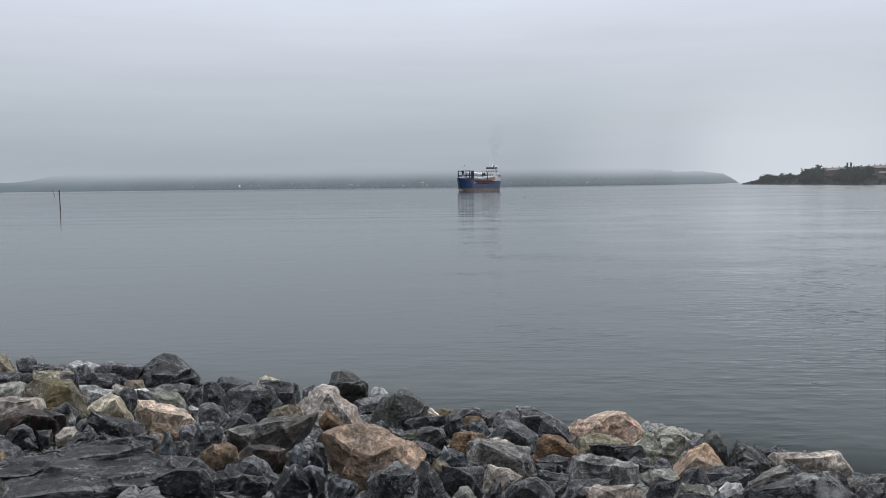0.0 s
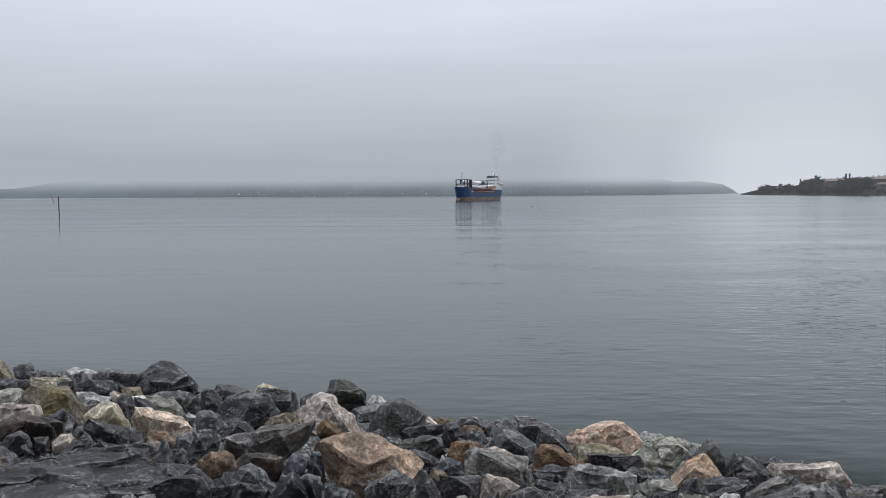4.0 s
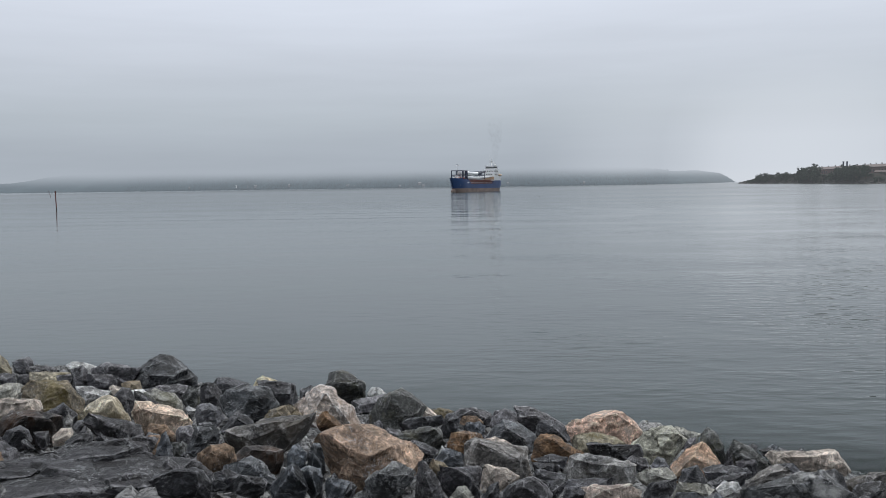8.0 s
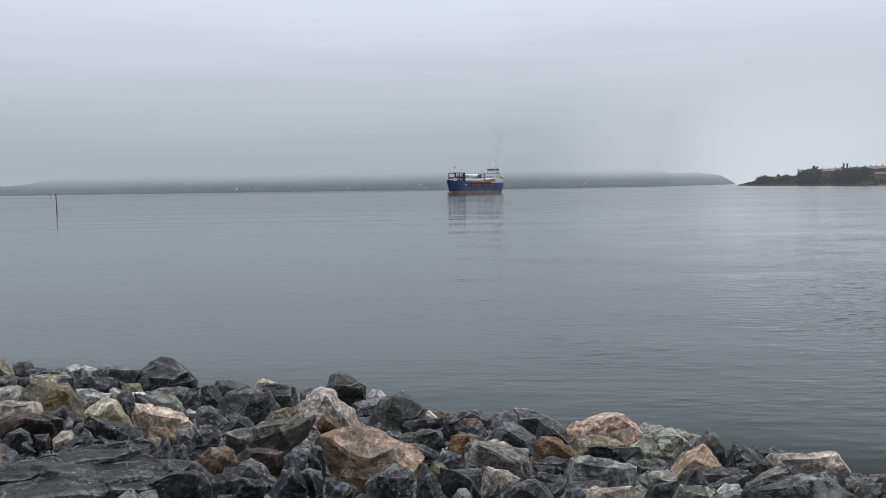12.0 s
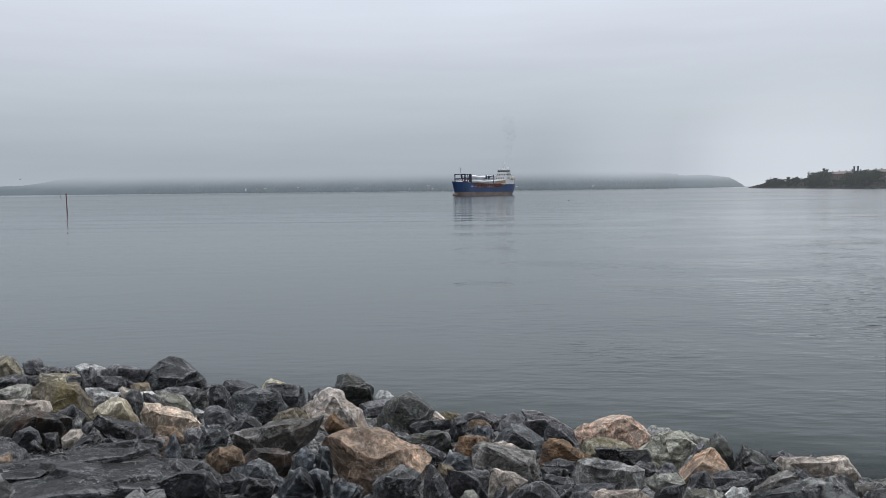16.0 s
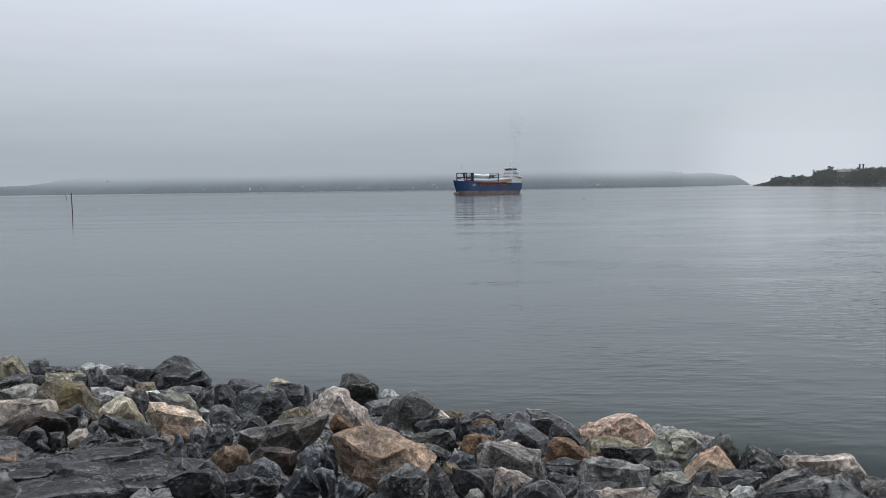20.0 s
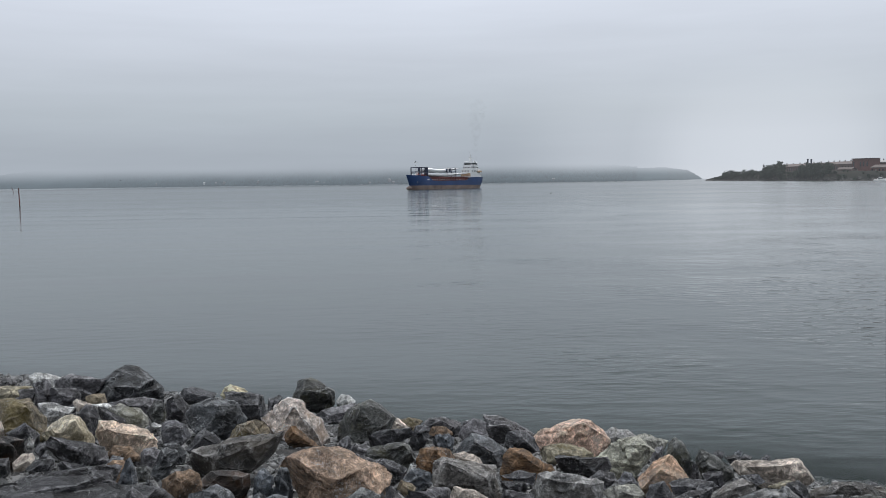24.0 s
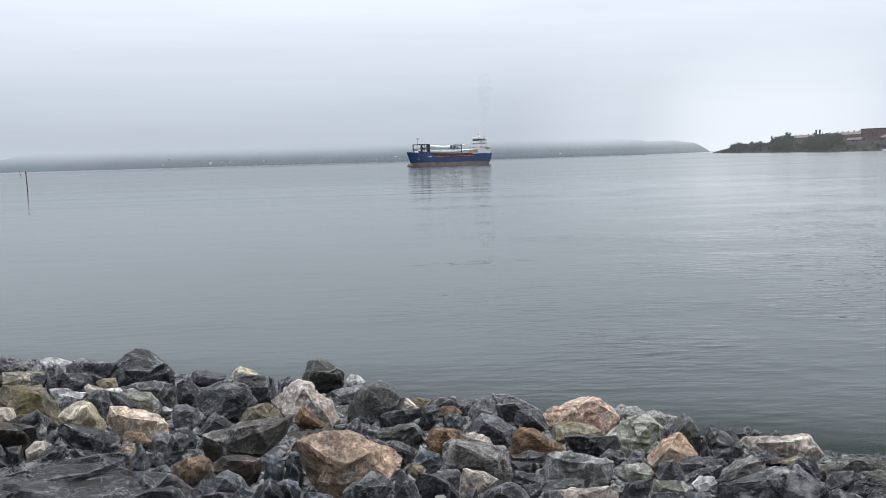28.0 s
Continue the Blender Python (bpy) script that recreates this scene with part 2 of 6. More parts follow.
STONES = {
    "slate": stone("slate_stone", (0.066, 0.067, 0.0737), (0.00406, 0.00405, 0.0048), vein=0.55, bed=3.2, rough=0.52),
    "dark": stone("black_slate_stone", (0.0292, 0.0282, 0.0323), (0.00163, 0.00157, 0.00186), vein=0.15, bed=2.5, rough=0.52),
    "veined": stone("veined_slate_stone", (0.0756, 0.0814, 0.087), (0.00583, 0.00618, 0.00749), vein=1.0, bed=2.0, rough=0.52),
    "grey": stone("grey_stone", (0.118, 0.115, 0.122), (0.00905, 0.00867, 0.00979), vein=0.3, bed=2.0, rough=0.52),
    "bluegrey": stone("blue_grey_stone", (0.0892, 0.1, 0.114), (0.00575, 0.00666, 0.00805), vein=0.6, bed=1.6, rough=0.52),
    "palegrey": stone("pale_grey_stone", (0.652, 0.652, 0.62), (0.148, 0.148, 0.148), vein=0.5, speck=0.3, bed=1.4, rough=0.68),
    "slateolive": stone("olive_slate_stone", (0.066, 0.0695, 0.0654), (0.00406, 0.00405, 0.00402), vein=0.45, stain=(0.124, 0.117, 0.07), stain_amount=0.5, bed=2.0, rough=0.52),
    "mossgrey": stone("greenish_grey_stone", (0.37, 0.365, 0.32), (0.085, 0.085, 0.08), vein=0.35, speck=0.25, stain=(0.124, 0.117, 0.0544), stain_amount=0.4, rough=0.68),
    "olive": stone("lichened_stone", (0.342, 0.308, 0.227), (0.0855, 0.0788, 0.0623), vein=0.2, speck=0.3, stain=(0.21, 0.17, 0.0622), stain_amount=0.6, rough=0.68),
    "lichen": stone("brown_lichened_stone", (0.275, 0.227, 0.16), (0.059, 0.0526, 0.0393), speck=0.3, stain=(0.155, 0.124, 0.0389), stain_amount=0.6, rough=0.68),
    "khaki": stone("khaki_stone", (0.56, 0.505, 0.395), (0.17, 0.15, 0.113), speck=0.2, stain=(0.265, 0.21, 0.0936), stain_amount=0.4, rough=0.68),
    "tan": stone("tan_stone", (0.68, 0.55, 0.44), (0.28, 0.215, 0.165), speck=0.25, vein=0.2, stain=(0.17, 0.117, 0.07), stain_amount=0.4, rough=0.68),
    "pinkgrey": stone("pinkish_grey_stone", (0.603, 0.52, 0.449), (0.164, 0.145, 0.125), speck=0.3, rough=0.68),
    "palepink": stone("pale_pink_stone", (0.66, 0.55, 0.47), (0.26, 0.21, 0.18), speck=0.3, vein=0.3, rough=0.68),
    "granite": stone("speckled_granite", (0.749, 0.652, 0.579), (0.216, 0.187, 0.164), speck=0.85, stain=(0.358, 0.249, 0.17), stain_amount=0.5, rough=0.68),
    "granitegrey": stone("grey_speckled_granite", (0.42, 0.415, 0.40), (0.10, 0.10, 0.10), speck=0.75, vein=0.4, stain=(0.0936, 0.07, 0.0389), stain_amount=0.3, rough=0.68),
    "orange": stone("orange_granite", (0.40, 0.285, 0.205), (0.12, 0.083, 0.06), speck=0.5, vein=0.3, stain=(0.085, 0.072, 0.05), stain_amount=0.6, rough=0.68),
    "brown": stone("brown_granite", (0.275, 0.189, 0.125), (0.0723, 0.0514, 0.0362), speck=0.4, rough=0.68),
    "rust": stone("rusty_stone", (0.209, 0.128, 0.0712), (0.045, 0.0315, 0.0225), vein=0.15, stain=(0.257, 0.124, 0.0466), stain_amount=0.6, bed=2.5, rough=0.68),
    "rustdark": stone("dark_rusty_stone", (0.0442, 0.0343, 0.0286), (0.00369, 0.00336, 0.00341), stain=(0.101, 0.0466, 0.0194), stain_amount=0.6, bed=3.0, rough=0.52),
    "yellow": stone("yellow_stone", (0.70, 0.62, 0.43), (0.26, 0.205, 0.12), speck=0.2, rough=0.68),
    "pink": stone("pink_granite", (0.7, 0.5, 0.385), (0.28, 0.185, 0.14), speck=0.5, vein=0.5, stain=(0.389, 0.358, 0.311), stain_amount=0.5, rough=0.68),
    "salmon": stone("salmon_granite", (0.66, 0.45, 0.31), (0.26, 0.165, 0.11), speck=0.45, stain=(0.326, 0.296, 0.257), stain_amount=0.5, rough=0.68),
    "bedrock": stone("grey_bedrock_slate", (0.062, 0.061, 0.067), (0.0042, 0.0041, 0.0047), vein=0.8, bed=4.0, rough=0.52),
    "crust": stone("white_crusted_slate", (0.11, 0.115, 0.118), (0.011, 0.0115, 0.0125), vein=0.8, stain=(0.52, 0.52, 0.50), stain_amount=0.75, bed=1.6, rough=0.6),
    "greywarm": stone("warm_grey_stone", (0.15, 0.143, 0.135), (0.03, 0.0285, 0.027), vein=0.25, stain=(0.12, 0.10, 0.075), stain_amount=0.4, bed=1.6, rough=0.6),
    "green": stone("green_grey_stone", (0.45, 0.445, 0.365), (0.125, 0.124, 0.102), vein=0.4, bed=1.4, rough=0.68),
}


# ---- mesh helpers ----
def mesh_of(name, verts, faces, mat, smooth=False):
    me = bpy.data.meshes.new(name)
    me.from_pydata([tuple(v) for v in verts], [], [tuple(int(i) for i in f) for f in faces])
    if smooth:
        me.polygons.foreach_set("use_smooth", [True] * len(me.polygons))
    me.materials.append(mat)
    me.update()
    return me


def part(name, bm, mat, parent, label="", smooth=False):
    """Links a bmesh as one mesh object under a thing or a part."""
    me = bpy.data.meshes.new(name)
    bm.normal_update()
    bm.to_mesh(me)
    bm.free()
    if smooth:
        me.polygons.foreach_set("use_smooth", [True] * len(me.polygons))
    me.materials.append(mat)
    ob = new(name, me)
    ob.parent = parent
    return tagged(ob, label)


def empty(name, m=None):
    ob = new(name)
    ob.empty_display_size = 0.3
    if m is not None:
        ob.matrix_basis = m
    return ob


def box(x0, x1, y0, y1, z0, z1, bevel=0.0):
    bm = bmesh.new()
    bmesh.ops.create_cube(bm, size=1.0, matrix=Matrix.Translation(((x0 + x1) / 2, (y0 + y1) / 2, (z0 + z1) / 2)) @ Matrix.Diagonal((x1 - x0, y1 - y0, z1 - z0, 1)))
    if bevel:
        bmesh.ops.bevel(bm, geom=bm.edges[:], offset=bevel, segments=2, affect="EDGES", profile=0.5)
    return bm


def rod(p, q, r0, r1=None, sides=10):
    bm = bmesh.new()
    p, q = Vector(p), Vector(q)
    m = Matrix.Translation((p + q) / 2) @ (q - p).to_track_quat("Z", "Y").to_matrix().to_4x4()
    bmesh.ops.create_cone(bm, cap_ends=True, segments=sides, radius1=r0, radius2=r0 if r1 is None else r1, depth=(q - p).length, matrix=m)
    return bm


def join(*bms):
    out = bmesh.new()
    for bm in bms:
        me = bpy.data.meshes.new("piece")
        bm.to_mesh(me)
        bm.free()
        out.from_mesh(me)
        bpy.data.meshes.remove(me)
    return out


# ---- the large structure ----
def stone_top(x, y):
    """Mean level of the stones' tops: highest by the path, falling to the water and to the right."""
    x = max(-8.0, min(12.0, x))
    return 3.523 - 0.0913 * x - 0.1951 * y - 0.00226 * x * min(y, 17.0)


def bank_height(x, y):
    """Top of the rubble core under the stones: a slope from the path down into the water."""
    z = stone_top(x, max(y, 4.0)) - 0.34
    z -= 0.6 * max(0.0, 0.36 * max(x, -12.0) + 0.93 * y - 14.9)   # steeper from the water's edge
    if y < 4.0:
        z += (2.9 - z) * min(1.0, (4.0 - y) / 2.0)
    if y < -3.0:
        z = 2.9 + min(17.0, (-3.0 - y) * 0.75)   # unseen slope added behind the camera; keeps sky light off the stones' near faces
    return max(z, -7.0)


def build_ground():
    m, t, b = material("rubble_gravel")
    c = t.nodes.new("ShaderNodeTexCoord").outputs["Object"]
    col = ramp(t, noise_of(t, c, 6.0, 8, 0.7), [(0.3, (0.02, 0.02, 0.022)), (0.7, (0.085, 0.083, 0.08))])
    link(t, col, b.inputs["Base Color"])
    b.inputs["Roughness"].default_value = 0.9
    bumped(t, b, noise_of(t, c, 14.0, 8, 0.7), 1.0, 0.08)
    xs = [-1500, -400, -120, -50, *np.arange(-30, 30.1, 0.4), 50, 120, 400, 1500]
    ys = [-1500, -400, -100, -40, -27, -15, -8, -3, *np.arange(0, 40.1, 0.5), 60, 120]
    verts = [(x, y, bank_height(x, y) + 0.10 * noise.noise((x * 1.3, y * 1.3, 0)) if abs(x) < 60 and 0 < y < 60 else bank_height(x, y)) for y in ys for x in xs]
    n = len(xs)
    faces = [(j * n + i, j * n + i + 1, (j + 1) * n + i + 1, (j + 1) * n + i) for j in range(len(ys) - 1) for i in range(n - 1)]
    ob = new("ground", mesh_of("ground", verts, faces, m, True))
    tagged(ob, "dark rubble and gravel bank under the shore stones", "ground", kind="structure")


def build_water():
    m, t, b = material("calm_sea")
    c = t.nodes.new("ShaderNodeTexCoord").outputs["Object"]

    def waves(scale, sx, sy, turn, detail=3.0):
        mp = t.nodes.new("ShaderNodeMapping")
        mp.inputs["Rotation"].default_value = (0, 0, radians(turn))
        mp.inputs["Scale"].default_value = (sx, sy, 1)
        link(t, c, mp.inputs[0])
        return noise_of(t, mp.outputs[0], scale, detail, 0.5)

    small = waves(1.0, 1.1, 2.7, 14, 2)        # wind ripples near the shore
    mid = waves(1.0, 0.42, 1.0, 20, 2)        # low crests
    long = waves(1.0, 0.012, 0.11, -62, 1)        # old wake
    ripple_where = ramp(t, noise_of(t, c, 0.11, 4, 0.6), [(0.38, 0.12), (0.62, 1.0)])
    at = t.nodes.new("ShaderNodeSeparateXYZ")
    link(t, t.nodes.new("ShaderNodeNewGeometry").outputs["Position"], at.inputs[0])
    side = ramp(t, math_node(t, "ADD", math_node(t, "DIVIDE", at.outputs[0], math_node(t, "ADD", math_node(t, "ABSOLUTE", at.outputs[1]), 1.0)), 0.5), [(0.40, 0.3), (0.75, 1.0)])
    ripple_where = math_node(t, "MULTIPLY", ripple_where, side)
    away = t.nodes.new("ShaderNodeVectorMath")
    away.operation = "LENGTH"
    link(t, t.nodes.new("ShaderNodeNewGeometry").outputs["Position"], away.inputs[0])
    inshore = ramp(t, math_node(t, "MULTIPLY", away.outputs["Value"], 0.01), [(0.15, 1.0), (0.6, 0.5), (1.0, 0.25)])
    ripple_where = math_node(t, "MULTIPLY", ripple_where, inshore)
    h = math_node(t, "MULTIPLY", small, math_node(t, "MULTIPLY", ripple_where, 0.062))
    h = math_node(t, "ADD", h, math_node(t, "MULTIPLY", mid, math_node(t, "MULTIPLY", inshore, math_node(t, "ADD", 0.010, math_node(t, "MULTIPLY", ripple_where, 0.035)))))
    h = math_node(t, "ADD", h, math_node(t, "MULTIPLY", long, 0.13))
    bumped(t, b, h, 1.0, 1.0)
    b.inputs["Base Color"].default_value = (0.008, 0.021, 0.017, 1)
    # light air roughens the open sound
    out_there = t.nodes.new("ShaderNodeVectorMath")
    out_there.operation = "LENGTH"
    link(t, t.nodes.new("ShaderNodeNewGeometry").outputs["Position"], out_there.inputs[0])
    ruffled = ramp(t, math_node(t, "MULTIPLY", out_there.outputs["Value"], 0.001), [(0.02, 0.05), (0.10, 0.09), (0.3, 0.13), (0.8, 0.18)])
    paws = ramp(t, waves(1.0, 0.006, 0.05, -12, 4), [(0.38, 0.8), (0.62, 1.15)])
    # a light breeze off the headland
    xy = t.nodes.new("ShaderNodeSeparateXYZ")
    link(t, t.nodes.new("ShaderNodeNewGeometry").outputs["Position"], xy.inputs[0])
    breeze = ramp(t, math_node(t, "DIVIDE", xy.outputs[0], math_node(t, "ADD", math_node(t, "ABSOLUTE", xy.outputs[1]), 40.0)), [(0.18, 0.0), (0.38, 0.03)])
    link(t, math_node(t, "ADD", math_node(t, "MULTIPLY", ruffled, paws), breeze), b.inputs["Roughness"])
    b.inputs["IOR"].default_value = 1.333
    b.inputs["Specular IOR Level"].default_value = 0.34
    # shallow water over the stones lets them show
    pos = t.nodes.new("ShaderNodeNewGeometry").outputs["Position"]
    far = t.nodes.new("ShaderNodeVectorMath")
    far.operation = "DOT_PRODUCT"
    link(t, pos, far.inputs[0])
    far.inputs[1].default_value = (0.36, 0.93, 0)
    link(t, ramp(t, math_node(t, "MULTIPLY", far.outputs["Value"], 0.05), [(0.72, 0.45), (0.80, 0.86), (0.90, 1.0)]), b.inputs["Alpha"])
    rings = [0, 12, 30, 80, 200, 500, 1200, 2500, 4600]
    verts, faces = [(0, 0, 0)], []
    k = 96
    for r in rings[1:]:
        verts += [(r * math.cos(2 * math.pi * i / k), r * math.sin(2 * math.pi * i / k), 0) for i in range(k)]
    faces += [(0, 1 + i, 1 + (i + 1) % k) for i in range(k)]
    for j in range(len(rings) - 2):
        o = 1 + j * k
        faces += [(o + i, o + k + i, o + k + (i + 1) % k, o + (i + 1) % k) for i in range(k)]
    ob = new("water", mesh_of("water", verts, faces, m))
    return tagged(ob, "calm grey sea with faint ripples and old wake lines", "sea", kind="structure")


def fog_glow_material(name, low, base, full, fade, top, alpha_low, thick=1.0):
    """Low stratus as a sheet that glows in the sky's colour: lets the hill show at its foot, closes over its top."""
    m, t, b = material(name)
    t.nodes.remove(b)
    g = t.nodes.new("ShaderNodeNewGeometry").outputs["Position"]
    sub = t.nodes.new("ShaderNodeVectorMath")
    sub.operation = "SUBTRACT"
    link(t, g, sub.inputs[0])
    sub.inputs[1].default_value = (0, 0, 4.5)
    nrm = t.nodes.new("ShaderNodeVectorMath")
    nrm.operation = "NORMALIZE"
    link(t, sub.outputs[0], nrm.inputs[0])
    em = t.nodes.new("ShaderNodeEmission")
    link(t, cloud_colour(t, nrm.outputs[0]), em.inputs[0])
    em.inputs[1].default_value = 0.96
    z = t.nodes.new("ShaderNodeSeparateXYZ")
    link(t, g, z.inputs[0])
    mp = t.nodes.new("ShaderNodeMapping")
    mp.inputs["Scale"].default_value = (0.0022, 0.0022, 0.012)
    link(t, g, mp.inputs[0])
    wisps = noise_of(t, mp.outputs[0], 1.0, 6, 0.6)
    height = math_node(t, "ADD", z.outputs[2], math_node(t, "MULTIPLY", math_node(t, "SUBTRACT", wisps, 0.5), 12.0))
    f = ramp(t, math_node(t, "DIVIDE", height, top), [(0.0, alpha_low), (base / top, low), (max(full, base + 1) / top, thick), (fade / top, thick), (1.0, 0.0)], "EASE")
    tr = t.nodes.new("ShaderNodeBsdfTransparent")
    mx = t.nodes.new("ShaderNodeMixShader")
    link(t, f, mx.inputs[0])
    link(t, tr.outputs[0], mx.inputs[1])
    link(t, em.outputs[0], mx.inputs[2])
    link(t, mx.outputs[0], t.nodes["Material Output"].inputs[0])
    return m


def arc_sheet(name, radius, z0, z1, a0, a1, mat):
    n = 48
    verts, faces = [], []
    for i in range(n + 1):
        a = radians(a0 + (a1 - a0) * i / n)
        verts += [(radius * math.sin(a), radius * math.cos(a), z) for z in (z0, z1)]
    faces = [(2 * i, 2 * i + 2, 2 * i + 3, 2 * i + 1) for i in range(n)]
    ob = new(name, mesh_of(name, verts, faces, mat, True))
    ob.visible_shadow = False
    return ob


def build_backdrop():
    # fog and haze are see-through sheets with their own sky-coloured glow
    fog = fog_glow_material("low_stratus_glow", 0.30, 8.0, 39.0, 100.0, 170.0, 0.22)
    veil = fog_glow_material("thin_haze_glow", 0.08, 20.0, 30.0, 40.0, 110.0, 0.08, 0.08)
    tagged(arc_sheet("haze_glow_sheet", 640, 0.2, 110, -70, 70, veil), "thin glowing sheet standing in for haze over the open water", "haze", kind="structure")
    tagged(arc_sheet("fog_glow_sheet", 1780, 0.2, 170, -75, 75, fog), "glowing grey sheet standing in for low fog over the far hills", "fog", kind="structure")


def table(pts, v):
    for (a0, h0), (a1, h1) in zip(pts, pts[1:]):
        if v <= a1:
            return h0 + (h1 - h0) * max(0.0, v - a0) / (a1 - a0)
    return pts[-1][1]


def hill_shore(a):
    """Distance of the far shore by bearing in degrees (right positive)."""
    return table([(-40, 4000), (-27, 3900), (-13, 3100), (-7, 2650), (0, 2300), (8, 2000), (14, 1900), (17, 2300), (19.1, 3200)], a)


def hill_height(a):
    """Height of the ridge in degrees of arc, by bearing."""
    return table([(-40, 0.50), (-29, 0.53), (-27.8, 0.54), (-26.3, 0.60), (-25.4, 0.74), (-24.6, 0.92), (-23, 1.12), (-15, 1.7), (0, 2.2), (8, 1.9), (12, 1.2), (14.7, 0.86), (16.8, 0.86), (18.1, 0.64), (18.7, 0.28), (19.05, 0.0)], a)


def hill_point(a, k):
    d = hill_shore(a)
    h = math.tan(radians(hill_height(a))) * d
    r = d + 500 * k
    z = h * math.sin(min(1, k * 1.15) * math.pi / 2) * (r / d) ** 0.5
    return r * math.sin(radians(a)), r * math.cos(radians(a)), z


def build_far_hill():
    m, t, b = material("hazed_far_forest")
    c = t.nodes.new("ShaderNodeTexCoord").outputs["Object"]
    # distance haze is painted into the forest colour as extra blue
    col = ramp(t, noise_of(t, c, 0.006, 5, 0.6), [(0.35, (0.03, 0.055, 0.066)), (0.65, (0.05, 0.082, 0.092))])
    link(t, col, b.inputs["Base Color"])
    b.inputs["Roughness"].default_value = 1.0
    b.inputs["Specular IOR Level"].default_value = 0.0
    verts, faces = [], []
    n, rows = 240, 9
    for i in range(n + 1):
        a = -40 + (59.05) * i / n
        for j in range(rows):
            k = j / (rows - 1)
            x, y, z = hill_point(a, k)
            verts.append((x, y, z + 3 * noise.noise((a * 2.5, k * 5, 0)) if j else -3))
    faces = [(i * rows + j, (i + 1) * rows + j, (i + 1) * rows + j + 1, i * rows + j + 1) for i in range(n) for j in range(rows - 1)]
    tagged(new("far_hill", mesh_of("far_hill", verts, faces, m, True)), "long wooded hill across the sound, tinted with haze blue, top lost in fog", "hill", kind="structure")
    # spruces as one scattered wood
    rng = random.Random(5)
    verts, faces = [], []
    for _ in range(9000):
        a = rng.uniform(-40, 18.9)
        k = rng.random() ** 1.5
        if hill_height(a) < 0.08:
            continue
        x, y, z = hill_point(a, k)
        grow = 0.45 if a > 15 else 0.55 if a < -20 else 1.0
        tall, w = rng.uniform(6, 11) * grow, rng.uniform(3.0, 5.5) * grow
        o = len(verts)
        verts += [(x + w * math.cos(q), y + w * math.sin(q), z - 2) for q in (0.3, 1.6, 2.8, 4.1, 5.3)] + [(x, y, z - 2 + tall)]
        faces += [(o + q, o + (q + 1) % 5, o + 5) for q in range(5)]
    tagged(new("far_woods", mesh_of("far_woods", verts, faces, m, True)), "dense spruce wood tinted with haze blue on the far hillside", "woods", kind="stuff")


build_ground()
water = build_water()
build_backdrop()
build_far_hill()


# ---- shore stones ----
def ico(level):
    bm = bmesh.new()
    bmesh.ops.create_icosphere(bm, subdivisions=level, radius=1.0)
    v = np.array([x.co[:] for x in bm.verts])
    f = [tuple(q.index for q in x.verts) for x in bm.faces]
    bm.free()
    return v, f


ICO = {3: ico(3)}


def lattice(p, seed):
    """Smooth value noise in -1..1 at an array of points."""
    i = np.floor(p).astype(np.int64)
    f = p - i
    f = f * f * (3 - 2 * f)
    out = np.zeros(len(p))
    for dx in (0, 1):
        for dy in (0, 1):
            for dz in (0, 1):
                n = (i[:, 0] + dx) * 374761393 + (i[:, 1] + dy) * 668265263 + (i[:, 2] + dz) * 2147483647 + seed * 974711
                n = (n ^ (n >> 13)) * 1274126177 & 0x7FFFFFFF
                n = (n ^ (n >> 16)) & 0xFFFF
                w = (f[:, 0] if dx else 1 - f[:, 0]) * (f[:, 1] if dy else 1 - f[:, 1]) * (f[:, 2] if dz else 1 - f[:, 2])
                out += w * (n / 32767.5 - 1)
    return out


def fractal(p, seed, octaves):
    return sum(lattice(p * 2.03 ** k + 11.3 * k, seed + k) * 0.55 ** k for k in range(octaves))


def flakes(p, rng, count, beds, tilt, step):
    """Flat broken facets: each patch of the surface has a level and a slant of its own; beds stretch the patches along the cleavage."""
    sites = p[rng.randint(0, len(p), count)] + rng.normal(size=(count, 3)) * 0.02
    axis = beds / max(1e-6, np.linalg.norm(beds))
    much = np.linalg.norm(beds)

    def stretch(q):
        return q + np.outer(q @ axis, axis) * much
    near = ((stretch(p)[:, None, :] - stretch(sites)[None]) ** 2).sum(2).argmin(1)
    slant = rng.normal(size=(count, 3)) * tilt
    level = rng.uniform(-step, step * 0.6, count)
    return ((p - sites[near]) * slant[near]).sum(1) + level[near]


